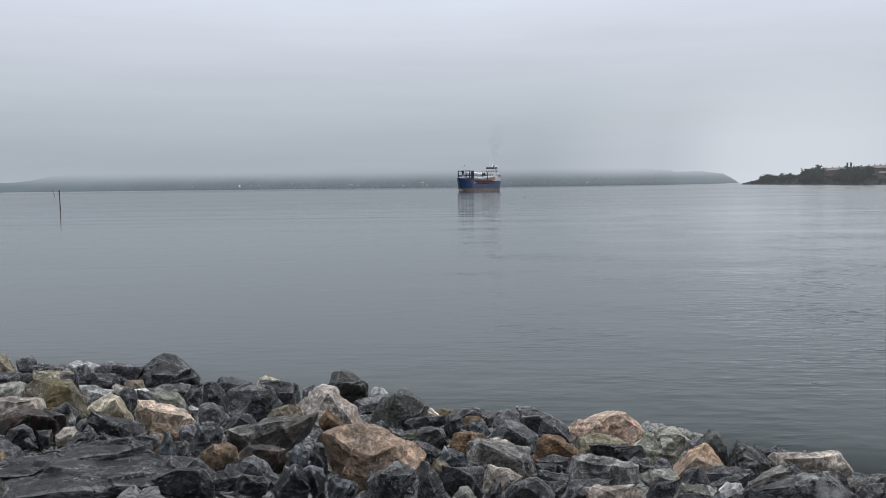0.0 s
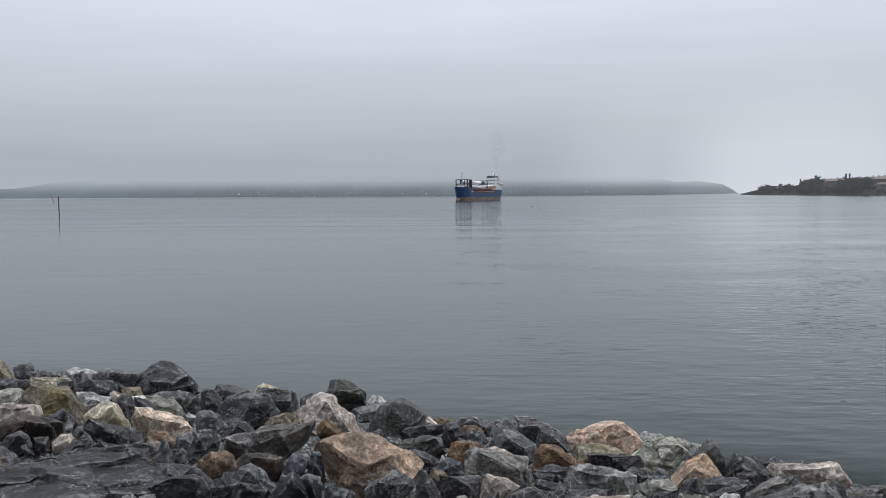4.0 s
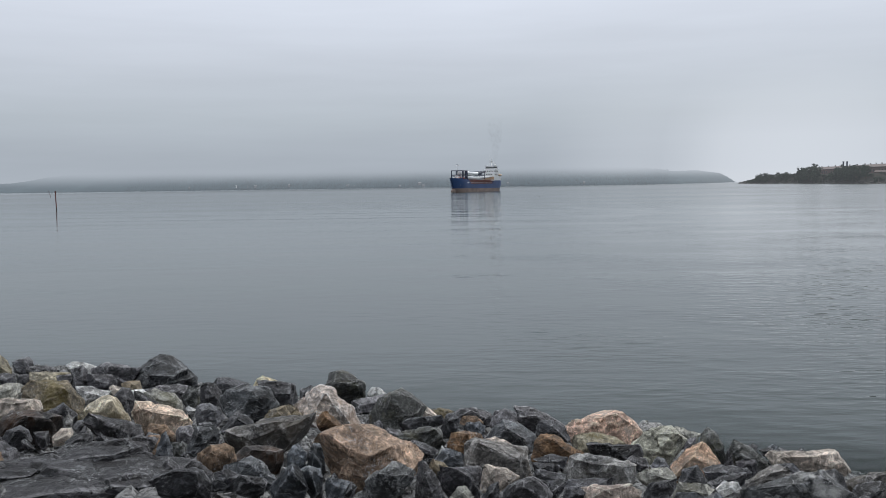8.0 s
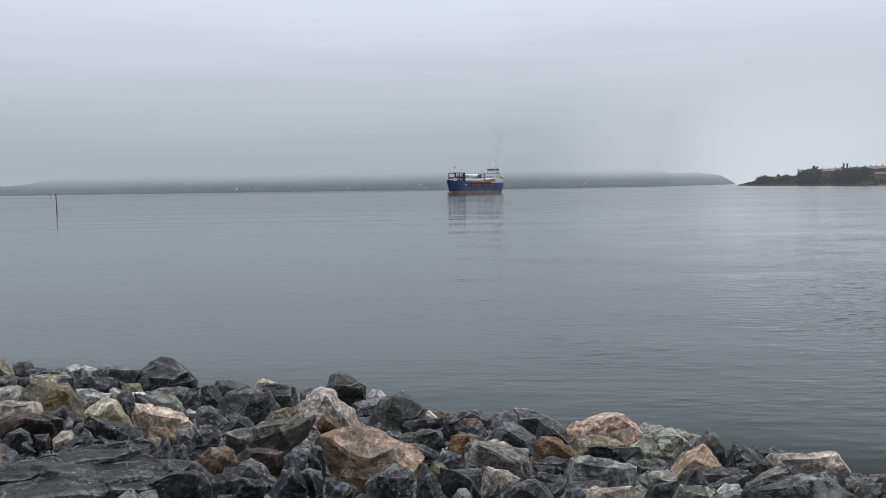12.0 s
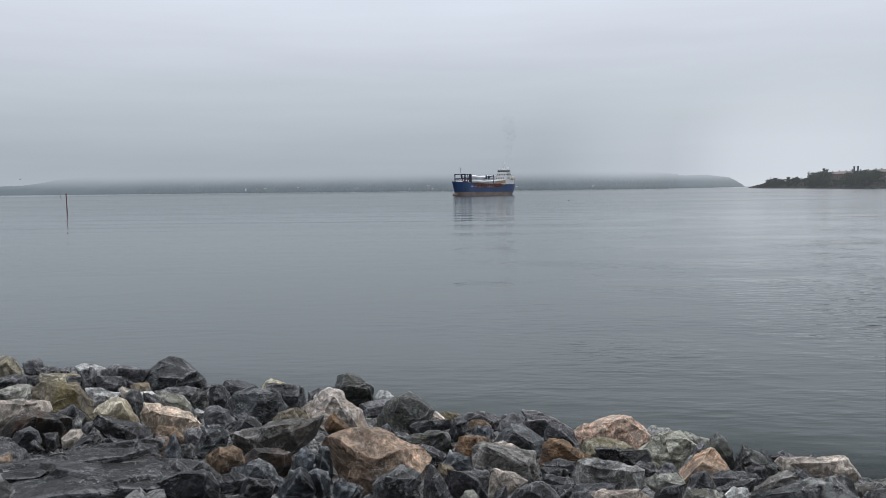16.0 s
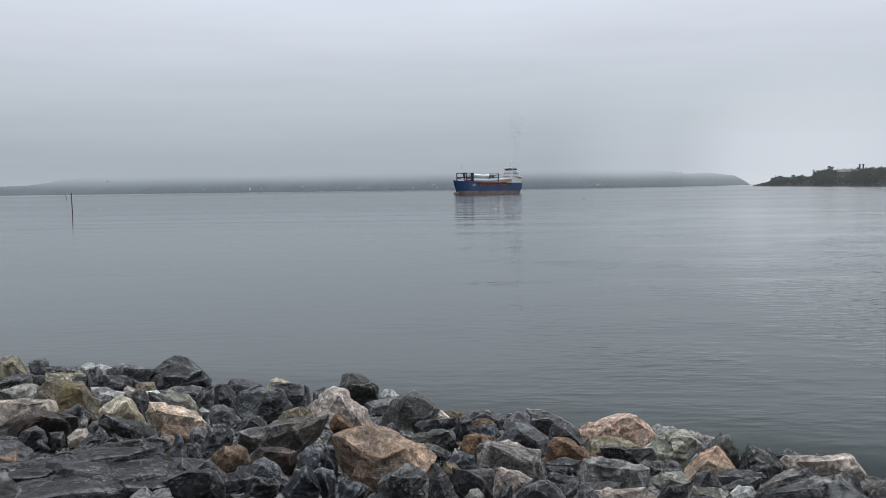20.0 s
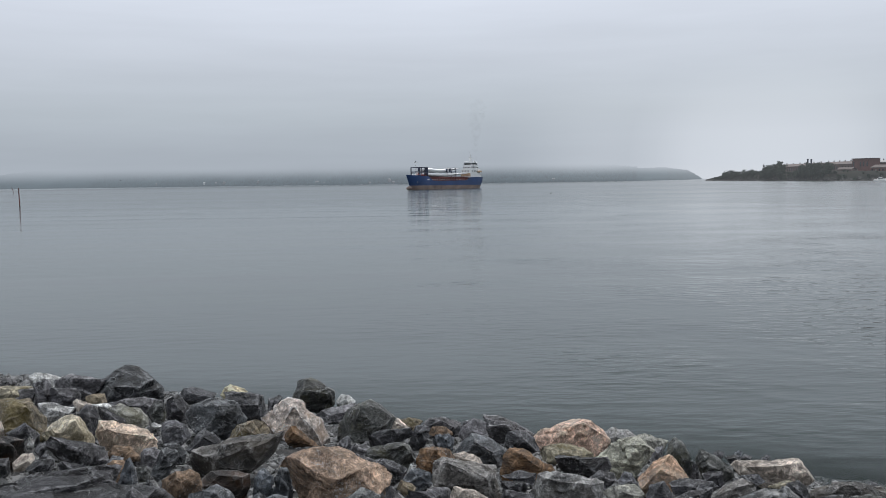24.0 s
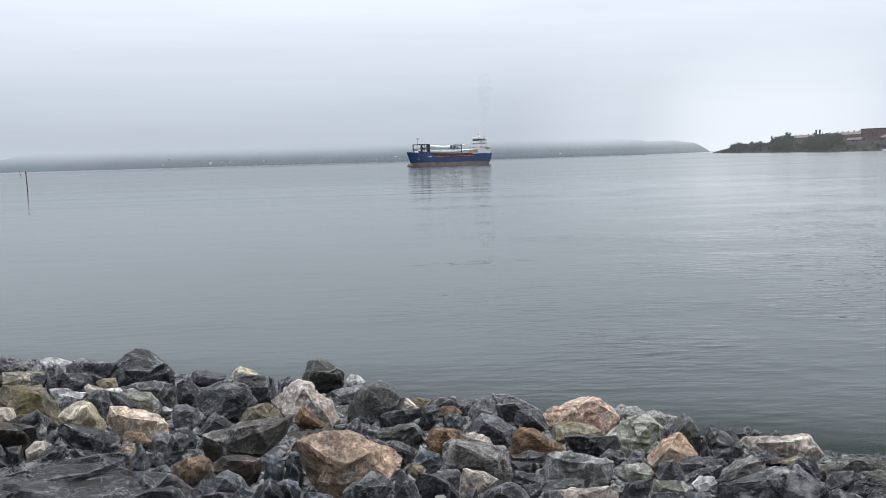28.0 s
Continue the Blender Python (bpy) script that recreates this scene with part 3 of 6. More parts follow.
def broken_block(corners, size, seed, grain):
    """The hull of a block's corners in metres, split to an even grain, then flaked, ledged and chipped."""
    rng = np.random.RandomState(seed)
    bm = bmesh.new()
    for p in corners:
        bm.verts.new(p)
    bmesh.ops.convex_hull(bm, input=bm.verts[:])
    bmesh.ops.delete(bm, geom=[v for v in bm.verts if not v.link_faces], context="VERTS")
    bmesh.ops.triangulate(bm, faces=bm.faces[:])
    for _ in range(5):
        long = [e for e in bm.edges if e.calc_length() > grain]
        if not long or len(bm.faces) > 5000:
            break
        bmesh.ops.subdivide_edges(bm, edges=long, cuts=1)
        bmesh.ops.triangulate(bm, faces=bm.faces[:])
    bm.normal_update()
    bm.verts.index_update()
    p = np.array([v.co[:] for v in bm.verts])
    nrm = np.array([v.normal[:] for v in bm.verts])
    f = [tuple(v.index for v in x.verts) for x in bm.faces]
    bm.free()
    beds = rng.normal(size=3)
    beds[2] = abs(beds[2]) + 1.0
    beds = beds / np.linalg.norm(beds) * rng.uniform(0.5, 3.5)
    m = float(min(size)) ** 0.5 * 0.5
    # pieces broken out at the corners leave steps
    for _ in range(rng.randint(3, 6)):
        n = rng.normal(size=3)
        n[1] -= 1.1
        n[2] -= 0.2
        n /= np.linalg.norm(n)
        cut = np.cross(n, rng.normal(size=3))
        cut /= np.linalg.norm(cut)
        reach, side = p @ n, p @ cut
        level = reach.max() * rng.uniform(0.72, 0.9)
        start = side.min() + (side.max() - side.min()) * rng.uniform(0.25, 0.75)
        gone = np.clip((side - start) / 0.02, 0, 1) * np.maximum(0, reach - level)
        p = p - np.outer(gone, n)
    push = flakes(p, rng, 9, beds * 0.4, 0.03, 0.012 * m)
    push += flakes(p, rng, 46, beds, 0.045, 0.009 * m)
    # cleavage: every bed weathers back by its own amount
    axis = beds / np.linalg.norm(beds)
    bed = np.floor((p @ axis + 0.02 * lattice(p * 4, seed + 9)) / (0.05 + 0.05 * m) + 100).astype(int)
    push -= rng.uniform(0, 0.035 * m * min(1.0, np.linalg.norm(beds) / 2), 300)[bed]
    push += 0.007 * m * fractal(p * 9 / m ** 0.5, seed, 4)
    dent = np.maximum(0, fractal(p * 2.0 / m, seed + 50, 2) - 0.3)
    p = p + nrm * (push - 0.06 * m * dent)[:, None]
    return p, f


def random_block(seed, grain):
    """A loose block about one metre across."""
    rng = np.random.RandomState(seed)
    k = rng.randint(8, 12)
    q = rng.uniform(-1, 1, (k, 3))
    q *= 0.5 / np.abs(q).max(axis=1)[:, None] ** 0.8
    return broken_block(q * np.array([1, rng.uniform(0.6, 1.0), rng.uniform(0.4, 0.8)]), (1, 0.8, 0.6), seed, grain)


WORDS = {
    "slate": "dark grey slate", "bedrock": "layered dark grey slate", "crust": "white-crusted grey slate", "greywarm": "warm grey rock", "dark": "near-black slate", "veined": "white-veined dark slate", "grey": "mid-grey rock", "bluegrey": "blue-grey rock",
    "palegrey": "pale grey speckled rock", "slateolive": "olive-stained dark slate", "mossgrey": "greenish grey rock", "olive": "lichened olive-grey rock",
    "lichen": "brown lichen-covered rock", "khaki": "khaki sandstone-like rock", "tan": "light tan rock", "pinkgrey": "pinkish grey rock", "palepink": "pale pink rock",
    "granite": "pale black-speckled granite", "granitegrey": "grey speckled granite", "orange": "orange-brown granite", "brown": "brown granite",
    "rust": "rust-stained brown rock", "rustdark": "dark rust-stained slate", "yellow": "yellow-ochre rock", "pink": "pink granite", "salmon": "salmon-pink granite", "green": "grey-green rock",
}


def shape_word(w, h, outline):
    peak = max(v for u, v in outline)
    crest = [u for u, v in outline if v > peak - 0.45]
    return "flat slab" if h < 0.55 * w else "upright block" if h > 1.3 * w else "peaked boulder" if max(crest) - min(crest) < 0.6 else "angular boulder"


def rock(x, y, z, w, d, h, kind, seed, outline, ridges=()):
    """One stone, placed and shaped to fit the camera's view: centre, size across, along and up, the corners of the
    outline it turns to the camera and the ridges of its front, in half sizes.
    """
    rng = np.random.RandomState(seed + 900)
    half = np.array([w, d, h]) / 2
    corners = [(u, rng.uniform(-0.25, 0.25), v) for u, v in outline]
    corners += [(u, rng.uniform(-1.0, -0.8), v) for u, v in ridges]
    for u, v in outline[::2] if ridges else outline:
        slim = 0.6 if v > 0.5 else 1.0
        corners.append((u * slim * rng.uniform(0.5, 0.85), rng.uniform(-0.85, -0.55), v * rng.uniform(0.45, 0.75) - 0.1))
    for u, v in outline:
        back = rng.uniform(0.6, 1.0)
        corners.append((u * (0.6 if v > 0.5 else 1.0) * rng.uniform(0.6, 0.9), back, v * rng.uniform(0.5, 0.75) - 0.15 - 0.28 * back * d / h))
    far = math.hypot(x, y)
    p, f = broken_block(np.array(corners) * half, (w, d, h), seed, max(0.022, 0.0032 * far))
    ob = new("riprap_stone", mesh_of("riprap_stone", p, f, STONES[kind], True))
    ob.data.set_sharp_from_angle(angle=radians(14))
    ob.matrix_basis = pose(x, y, z, 0, 0, math.degrees(math.atan2(-x, y)))
    tagged(ob, WORDS[kind] + " " + shape_word(w, h, outline) + " in the shore riprap", "rock", "shore riprap stones")
    return ob


rock(-7.01, 13.25, 1.70, 0.52, 0.66, 0.57, "olive", 3, ((-0.95, 0.75), (-0.2, 0.95), (0.45, 1), (0.8, 0.6), (1, 0), (0.8, -1), (-1, -0.7)), ((0.1, 0.7),))
rock(-7.17, 14.53, 1.51, 0.36, 0.42, 0.35, "slate", 4, ((-1, 0.65), (0.35, 1), (0.85, 0.6), (1, -0.25), (0, -1), (-0.95, -0.45)))
rock(-6.46, 13.62, 1.59, 0.46, 0.33, 0.25, "dark", 5, ((-1, 1), (0.6, 0.9), (1, 0.35), (0.75, -1), (-0.7, -1)))
rock(-6.47, 15.23, 1.28, 0.55, 0.40, 0.38, "palegrey", 6, ((-1, 0.65), (-0.6, 1), (0.1, 0.85), (1, 0.25), (0.85, -1), (-0.8, -0.55)))
rock(-5.30, 12.38, 1.67, 0.24, 0.31, 0.62, "grey", 7, ((-1, 0.8), (0.5, 1), (1, 0.65), (0.8, -1), (-0.85, -0.85), (-0.9, 0.3)))
# near-black stone stands in for the shade of a cavity between stones
rock(-5.01, 12.44, 1.63, 0.46, 0.47, 0.45, "dark", 8, ((-0.9, 1), (0.7, 0.7), (1, 0.15), (0.65, -1), (-1, -0.75)))
rock(-5.50, 14.33, 1.35, 0.85, 0.64, 0.57, "grey", 9, ((-1, 0.65), (-0.35, 1), (-0.1, 0.8), (1, 0.5), (0.65, -0.15), (-0.2, -1), (-0.9, -0.4)), ((-0.15, 0.75),))
rock(-4.97, 14.73, 1.17, 1.44, 1.05, 0.96, "veined", 10, ((-1, -0.35), (-0.7, 0.25), (-0.3, 0.65), (0.1, 1), (0.25, 1), (0.4, 0.9), (0.75, 0.5), (0.95, 0), (1, -0.65), (0.65, -1), (-0.2, -0.85)), ((-0.15, 0.5), (-0.2, 0.05), (0.55, 0.35)))
rock(-4.75, 12.93, 1.50, 0.31, 0.26, 0.23, "lichen", 11, ((-1, 0.65), (-0.25, 1), (0.8, 0.7), (1, -0.4), (0.05, -1), (-0.8, -0.55)))
rock(-4.60, 12.01, 1.65, 0.26, 0.23, 0.23, "pinkgrey", 12, ((-1, 0.7), (-0.55, 1), (1, 0.1), (0.8, -1), (-0.6, -0.7)))
rock(-4.38, 10.64, 1.90, 0.43, 0.36, 0.32, "palegrey", 13, ((-1, 1), (-0.2, 0.95), (1, 0.4), (0.5, -0.5), (-0.4, -1), (-0.95, 0.3)))
rock(-4.34, 12.05, 1.62, 0.28, 0.19, 0.11, "palegrey", 14, ((-1, 1), (0.55, 0.85), (1, -0.45), (-0.3, -1)))
rock(-4.47, 9.69, 2.04, 0.67, 0.70, 0.65, "lichen", 15, ((-1, 0.75), (-0.65, 1), (0.05, 1), (0.5, 0.9), (0.75, 0.5), (1, 0.15), (1, -0.5), (0.7, -1), (-0.05, -0.8), (-0.75, -0.4)), ((0.35, 0.8),))
rock(-5.28, 10.20, 2.07, 0.54, 0.40, 0.27, "mossgrey", 16, ((-1, 0.65), (-0.55, 0.65), (0.15, 1), (0.7, 0.95), (1, 0.3), (0.55, -1), (-0.6, -0.9)))
rock(-4.39, 8.54, 2.29, 0.69, 0.50, 0.30, "pinkgrey", 17, ((-0.95, 1), (-0.45, 0.95), (0.1, 0.9), (0.7, 0.75), (0.85, 0.4), (1, -0.5), (0.7, -0.95), (-0.5, -1), (-1, -0.75)), ((0.4, 0.8),))
rock(-5.71, 12.36, 1.74, 0.68, 0.48, 0.33, "olive", 18, ((-1, 0.5), (-0.8, 1), (-0.15, 0.9), (0.75, 0.6), (1, -0.05), (0.5, -0.7), (-0.5, -1), (-0.95, -0.7)))
rock(-5.99, 12.10, 1.80, 0.18, 0.24, 0.23, "dark", 19, ((-1, 1), (1, 0.9), (0.75, -1), (-0.8, -0.55)))
rock(-6.09, 11.61, 1.91, 0.47, 0.35, 0.25, "slate", 20, ((-1, 0.35), (-0.4, 0.3), (0.35, 1), (0.95, 0.6), (1, -0.7), (-0.45, -1)))
rock(-5.59, 12.32, 1.69, 0.48, 0.38, 0.31, "grey", 21, ((-1, 0.15), (0, 0.95), (1, 1), (0.9, 0.3), (0.55, -1), (-0.35, -0.7)))
rock(-4.04, 8.95, 2.14, 0.33, 0.33, 0.31, "slate", 22, ((-1, 0.3), (0.15, 1), (1, -0.2), (0.85, -1), (-0.55, -0.6)), ((0.2, 0.85),))
rock(-3.63, 9.08, 2.08, 0.52, 0.55, 0.50, "khaki", 23, ((-1, 0.25), (-0.55, 0.7), (0.15, 1), (0.45, 0.85), (0.7, 0.45), (1, -0.2), (0.95, -0.85), (0.25, -1), (-0.55, -0.6)), ((0.3, 0.9), (-0.3, 0.75)))
rock(-3.77, 10.04, 1.93, 0.27, 0.35, 0.49, "dark", 24, ((-1, 0.6), (-0.15, 1), (0.55, 0.9), (1, 0.1), (0.4, -1), (-0.35, -0.1)), ((0, 0.65),))
rock(-3.82, 10.90, 1.78, 0.34, 0.33, 0.33, "dark", 25, ((-1, 1), (-0.2, 0.75), (1, -0.45), (0.75, -1), (-0.5, -0.9)))
rock(-3.67, 11.14, 1.70, 0.51, 0.38, 0.38, "mossgrey", 26, ((-1, 0.9), (-0.45, 1), (0.55, 0.65), (0.9, 0.05), (1, -1), (-0.1, -0.85), (-0.9, 0.25)))
rock(-4.01, 12.57, 1.46, 0.82, 0.54, 0.33, "grey", 27, ((-1, 0.7), (-0.6, 0.95), (-0.05, 0.8), (0.25, 1), (0.8, 0.65), (1, -0.7), (0.3, -1), (-0.55, -0.2)))
rock(-3.49, 11.71, 1.58, 0.26, 0.32, 0.42, "slateolive", 28, ((-1, 0.3), (-0.2, 1), (0.9, 0.95), (1, -0.2), (0.5, -1), (-0.6, -0.45)))
rock(-3.12, 10.44, 1.78, 0.16, 0.12, 0.11, "palegrey", 29, ((-1, 0.6), (-0.3, 1), (1, -0.1), (-0.3, -1)))
rock(-2.97, 8.94, 2.04, 0.64, 0.50, 0.50, "tan", 30, ((-1, 0.55), (-0.85, 1), (-0.4, 1), (0.1, 0.8), (0.6, 0.55), (1, -0.05), (0.95, -0.65), (0.35, -1), (-0.4, -0.65), (-0.9, -0.1)), ((-0.65, 0.85), (0.5, 0.45)))
rock(-3.30, 12.06, 1.51, 0.35, 0.40, 0.54, "dark", 31, ((-1, -0.15), (-0.9, 0.75), (-0.25, 1), (0.4, 0.8), (1, 0.1), (0.75, -0.55), (-0.6, -1)))
rock(-3.79, 15.20, 0.97, 0.68, 0.43, 0.34, "slate", 32, ((-1, 0.25), (-0.8, 1), (-0.2, 0.95), (0.1, 0.3), (1, 0.1), (0.45, -1), (-0.55, -0.9)))
rock(-2.55, 11.19, 1.57, 0.83, 0.76, 0.73, "veined", 33, ((-1, 0.4), (-0.75, 0.85), (-0.15, 1), (0.8, 0.7), (1, 0.2), (0.6, -0.45), (0.2, -1), (-0.35, -0.55), (-0.9, -0.05)), ((-0.05, 0.9), (-0.3, 0.35)))
rock(-2.65, 13.36, 1.17, 0.74, 0.63, 0.64, "slate", 34, ((-1, 0.8), (-0.85, 1), (0, 0.9), (0.7, 0.85), (0.9, 0.65), (1, -0.2), (0.85, -0.9), (0.3, -1), (-0.05, -0.25), (-0.9, 0.45)), ((0.65, 0.45),))
rock(-2.40, 14.93, 0.84, 0.30, 0.33, 0.38, "slate", 35, ((-1, -0.9), (-0.8, 0.6), (0.5, 1), (1, 0.7), (-0.15, -1)))
rock(-3.50, 16.88, 0.60, 0.59, 0.37, 0.35, "yellow", 36, ((-1, -0.2), (-0.7, 0.8), (-0.3, 1), (0.5, 0.5), (1, -0.1), (0.85, -1), (-0.8, -0.65)))
rock(-2.05, 17.22, 0.36, 0.97, 0.93, 0.89, "slateolive", 37, ((-1, -0.25), (-0.75, 0.3), (-0.5, 0.75), (-0.2, 1), (0.05, 0.95), (0.6, 0.7), (0.95, 0.35), (1, -0.25), (0.7, -0.85), (-0.15, -1), (-0.85, -0.8)), ((-0.35, 0.65), (0.7, 0.4)))
rock(-1.61, 11.84, 1.32, 1.01, 0.89, 0.89, "granite", 38, ((-1, 0.35), (-0.7, 0.6), (-0.4, 0.95), (-0.2, 1), (0.2, 0.95), (0.4, 0.65), (0.75, 0.25), (1, -0.45), (0.95, -1), (0.35, -1), (-0.25, -0.5), (-0.7, -0.35)), ((-0.05, 0.85), (-0.15, 0.45)))
rock(-2.03, 10.61, 1.62, 0.56, 0.40, 0.36, "lichen", 39, ((-1, -0.45), (-0.55, 0.65), (0.45, 1), (0.8, 0.6), (1, -0.2), (0.4, -1), (-0.6, -0.9)), ((-0.05, 0.85),))
rock(-1.39, 10.68, 1.54, 0.46, 0.33, 0.31, "rust", 40, ((-1, 0), (-0.6, 1), (-0.25, 0.95), (0.35, -0.05), (1, -1), (-0.75, -1)), ((-0.45, 0.65),))
rock(-1.26, 14.70, 0.73, 0.76, 0.45, 0.32, "grey", 41, ((-1, 0.3), (-0.3, 0.5), (0.75, 1), (1, 0.2), (-0.05, -1), (-0.7, -0.85)))
rock(-1.37, 17.60, 0.19, 0.43, 0.38, 0.36, "palegrey", 42, ((-1, 0), (-0.4, 0.95), (0.15, 1), (1, 0), (0.4, -1), (-0.8, -0.7)))
rock(-0.69, 12.59, 1.09, 0.94, 0.81, 0.76, "slateolive", 43, ((-1, -0.95), (-0.85, 0.1), (-0.55, 0.7), (-0.1, 1), (0.2, 1), (0.5, 0.8), (0.75, 0.4), (1, 0.25), (0.65, -0.65), (-0.15, -0.65), (-0.7, -1)), ((-0.1, 1.1), (-0.3, 0.6), (0.55, 0.65)))
rock(-0.19, 13.46, 0.85, 0.35, 0.28, 0.27, "pinkgrey", 44, ((-1, 1), (-0.1, 0.75), (1, -0.45), (-0.95, -1)))
rock(-0.01, 13.84, 0.75, 0.43, 0.25, 0.24, "lichen", 45, ((-1, 0.65), (-0.15, 1), (0.6, 0.7), (1, 0.4), (0.3, -1), (-0.6, -0.55)))
rock(-0.29, 11.52, 1.24, 0.68, 0.40, 0.30, "slate", 46, ((-1, 0.05), (-0.5, 0.75), (0.85, 1), (1, 0), (-0.05, -0.95), (-0.85, -1)), ((-0.05, 0.9),))
rock(0.09, 11.71, 1.16, 0.33, 0.34, 0.39, "slate", 47, ((-1, -0.5), (-0.25, 0.9), (0.5, 1), (1, 0.15), (0.45, -0.85), (-0.5, -1)))
rock(0.49, 13.80, 0.70, 0.69, 0.40, 0.37, "grey", 48, ((-1, 0.35), (-0.6, 0.9), (0.2, 1), (0.75, 0.9), (1, 0.45), (0.8, -0.8), (-0.05, -1), (-0.75, -0.45)), ((-0.05, 0.9),))
rock(0.45, 12.72, 0.92, 0.41, 0.24, 0.23, "brown", 49, ((-1, -0.1), (-0.7, 1), (0.35, 0.95), (1, -0.1), (-0.1, -1)))
rock(0.43, 11.44, 1.17, 0.32, 0.29, 0.28, "bluegrey", 50, ((-1, 0.05), (-0.75, 0.9), (0.45, 1), (1, 0.4), (0.8, -1), (-0.5, -0.75)))
rock(0.97, 13.16, 0.77, 0.47, 0.50, 0.56, "grey", 51, ((-1, 0), (-0.75, 0.85), (-0.1, 1), (0.25, 0.6), (0.8, 0.65), (1, -0.1), (0.05, -1), (-0.9, -0.75)))
rock(1.59, 13.77, 0.57, 0.96, 0.62, 0.60, "grey", 52, ((-1, 0.25), (-0.85, 0.95), (-0.6, 0.85), (-0.4, 1), (-0.1, 0.85), (0.05, 0.5), (0.4, 0.35), (0.95, -0.1), (1, -1), (0.2, -1), (-0.6, -0.55)), ((-0.65, 0.65), (-0.1, 0.75)))
rock(0.82, 10.26, 1.36, 0.63, 0.56, 0.55, "veined", 53, ((-1, 0.1), (-0.6, 0.7), (-0.3, 1), (0.3, 0.95), (0.6, 0.75), (1, 0.35), (0.95, -0.4), (0.25, -1), (-0.4, -1), (-0.85, -0.55)), ((-0.15, 0.95), (0.5, 0.45)))
rock(1.37, 9.81, 1.38, 0.70, 0.43, 0.42, "rust", 54, ((-1, -0.35), (-0.85, 0.55), (-0.65, 0.95), (-0.2, 1), (0.2, 0.6), (0.75, 0), (1, -0.6), (0.3, -0.8), (-0.3, -1), (-0.9, -0.85)), ((-0.25, 0.9),))
rock(0.26, 9.35, 1.60, 0.46, 0.40, 0.38, "rust", 55, ((-1, 0.05), (-0.75, 0.8), (-0.1, 1), (0.7, 0.75), (1, 0.2), (-0.3, -0.9), (-0.85, -1)), ((0, 1),))
rock(0.64, 9.66, 1.50, 0.42, 0.24, 0.23, "pinkgrey", 56, ((-1, 0.8), (-0.2, 1), (0.7, 0.35), (1, -0.85), (-0.55, -1)))
rock(-0.25, 9.39, 1.64, 0.59, 0.41, 0.40, "slateolive", 57, ((-1, 0.15), (-0.75, 0.65), (-0.2, 0.9), (0.45, 1), (0.75, 0.75), (1, -0.15), (0.75, -1), (0, -0.7), (-0.75, -0.5)), ((0.55, 0.95), (0.3, 0.25)))
rock(-0.21, 8.52, 1.82, 0.39, 0.27, 0.27, "slate", 58, ((-1, 0.75), (-0.5, 1), (0.5, 0.45), (1, -0.1), (0.65, -0.8), (-0.1, -1), (-0.35, -0.25)))
rock(-0.42, 8.53, 1.84, 0.41, 0.29, 0.30, "grey", 59, ((-1, 0.8), (-0.7, 1), (0, 0.75), (1, -0.8), (0.65, -1), (-0.45, -0.1)))
rock(-0.79, 9.82, 1.63, 0.21, 0.23, 0.33, "slate", 60, ((-1, -0.45), (-0.45, 0.6), (0.55, 1), (1, 0.55), (0.7, -1), (-0.55, -1)))
rock(-0.59, 9.73, 1.63, 0.22, 0.23, 0.22, "grey", 61, ((-1, 0.55), (-0.5, 1), (1, 0.4), (0.3, -1), (-0.85, -1)))
rock(-0.66, 7.19, 2.12, 1.00, 0.75, 0.76, "orange", 62, ((-1, 0.5), (-0.9, 0.75), (-0.7, 0.85), (-0.4, 1), (-0.1, 1), (0.1, 0.85), (0.45, 0.55), (0.85, 0.4), (1, 0.15), (0.85, -0.4), (0.45, -0.6), (-0.05, -1), (-0.45, -0.6), (-0.65, 0.2)), ((-0.4, 0.85), (0.25, 0.7), (-0.05, 0.6)))
rock(-1.76, 8.57, 1.97, 0.95, 0.58, 0.49, "greywarm", 63, ((-1, 0.55), (-0.6, 0.45), (-0.1, 0.8), (0.35, 0.8), (0.7, 0.95), (1, 1), (1, 0.6), (0.8, 0), (0.45, -0.65), (-0.15, -1), (-0.85, -0.8), (-0.95, -0.25)), ((-0.45, 0.25), (0.1, 0.5), (0.85, 0.95)))
rock(-2.28, 9.36, 1.89, 0.42, 0.32, 0.30, "slate", 64, ((-1, -0.45), (-0.25, 0.8), (0.05, 1), (0.6, 0.55), (1, 0), (0.15, -1), (-0.7, -0.85)), ((0, 0.7),))
rock(-2.72, 9.86, 1.84, 0.35, 0.38, 0.35, "slate", 65, ((-1, 0.1), (-0.9, 0.9), (0, 1), (0.75, 0.55), (1, -0.25), (0.15, -1), (-0.85, -0.7)))
rock(-2.33, 8.36, 2.07, 0.27, 0.27, 0.26, "veined", 66, ((-1, 0.45), (-0.8, 1), (0.3, 0.95), (1, 0.2), (0.75, -1), (-0.65, -0.5)))
rock(-2.43, 7.94, 2.17, 0.19, 0.22, 0.24, "grey", 67, ((-1, -0.45), (-0.9, 0.55), (-0.5, 0.9), (0.55, 1), (1, 0.45), (0.2, -0.75), (-0.35, -1)), ((-0.4, 0.75),))
rock(-2.22, 7.70, 2.20, 0.28, 0.32, 0.29, "veined", 68, ((-1, -0.6), (-0.65, 0.2), (-0.25, 1), (0.65, 0.9), (1, 0.55), (0.2, -0.75), (-0.85, -1)), ((-0.1, 0.9),))
rock(-2.29, 6.83, 2.38, 0.18, 0.21, 0.36, "bluegrey", 69, ((-1, -0.75), (0, 0.8), (0.5, 1), (0.95, 0.6), (1, -0.25), (0.1, -0.7), (-0.8, -1)), ((0.5, 0.75),))
rock(-2.24, 7.15, 2.30, 0.14, 0.17, 0.16, "slateolive", 70, ((-1, 0.75), (0.3, 1), (1, 0.3), (0.55, -1), (-0.75, -0.85)))
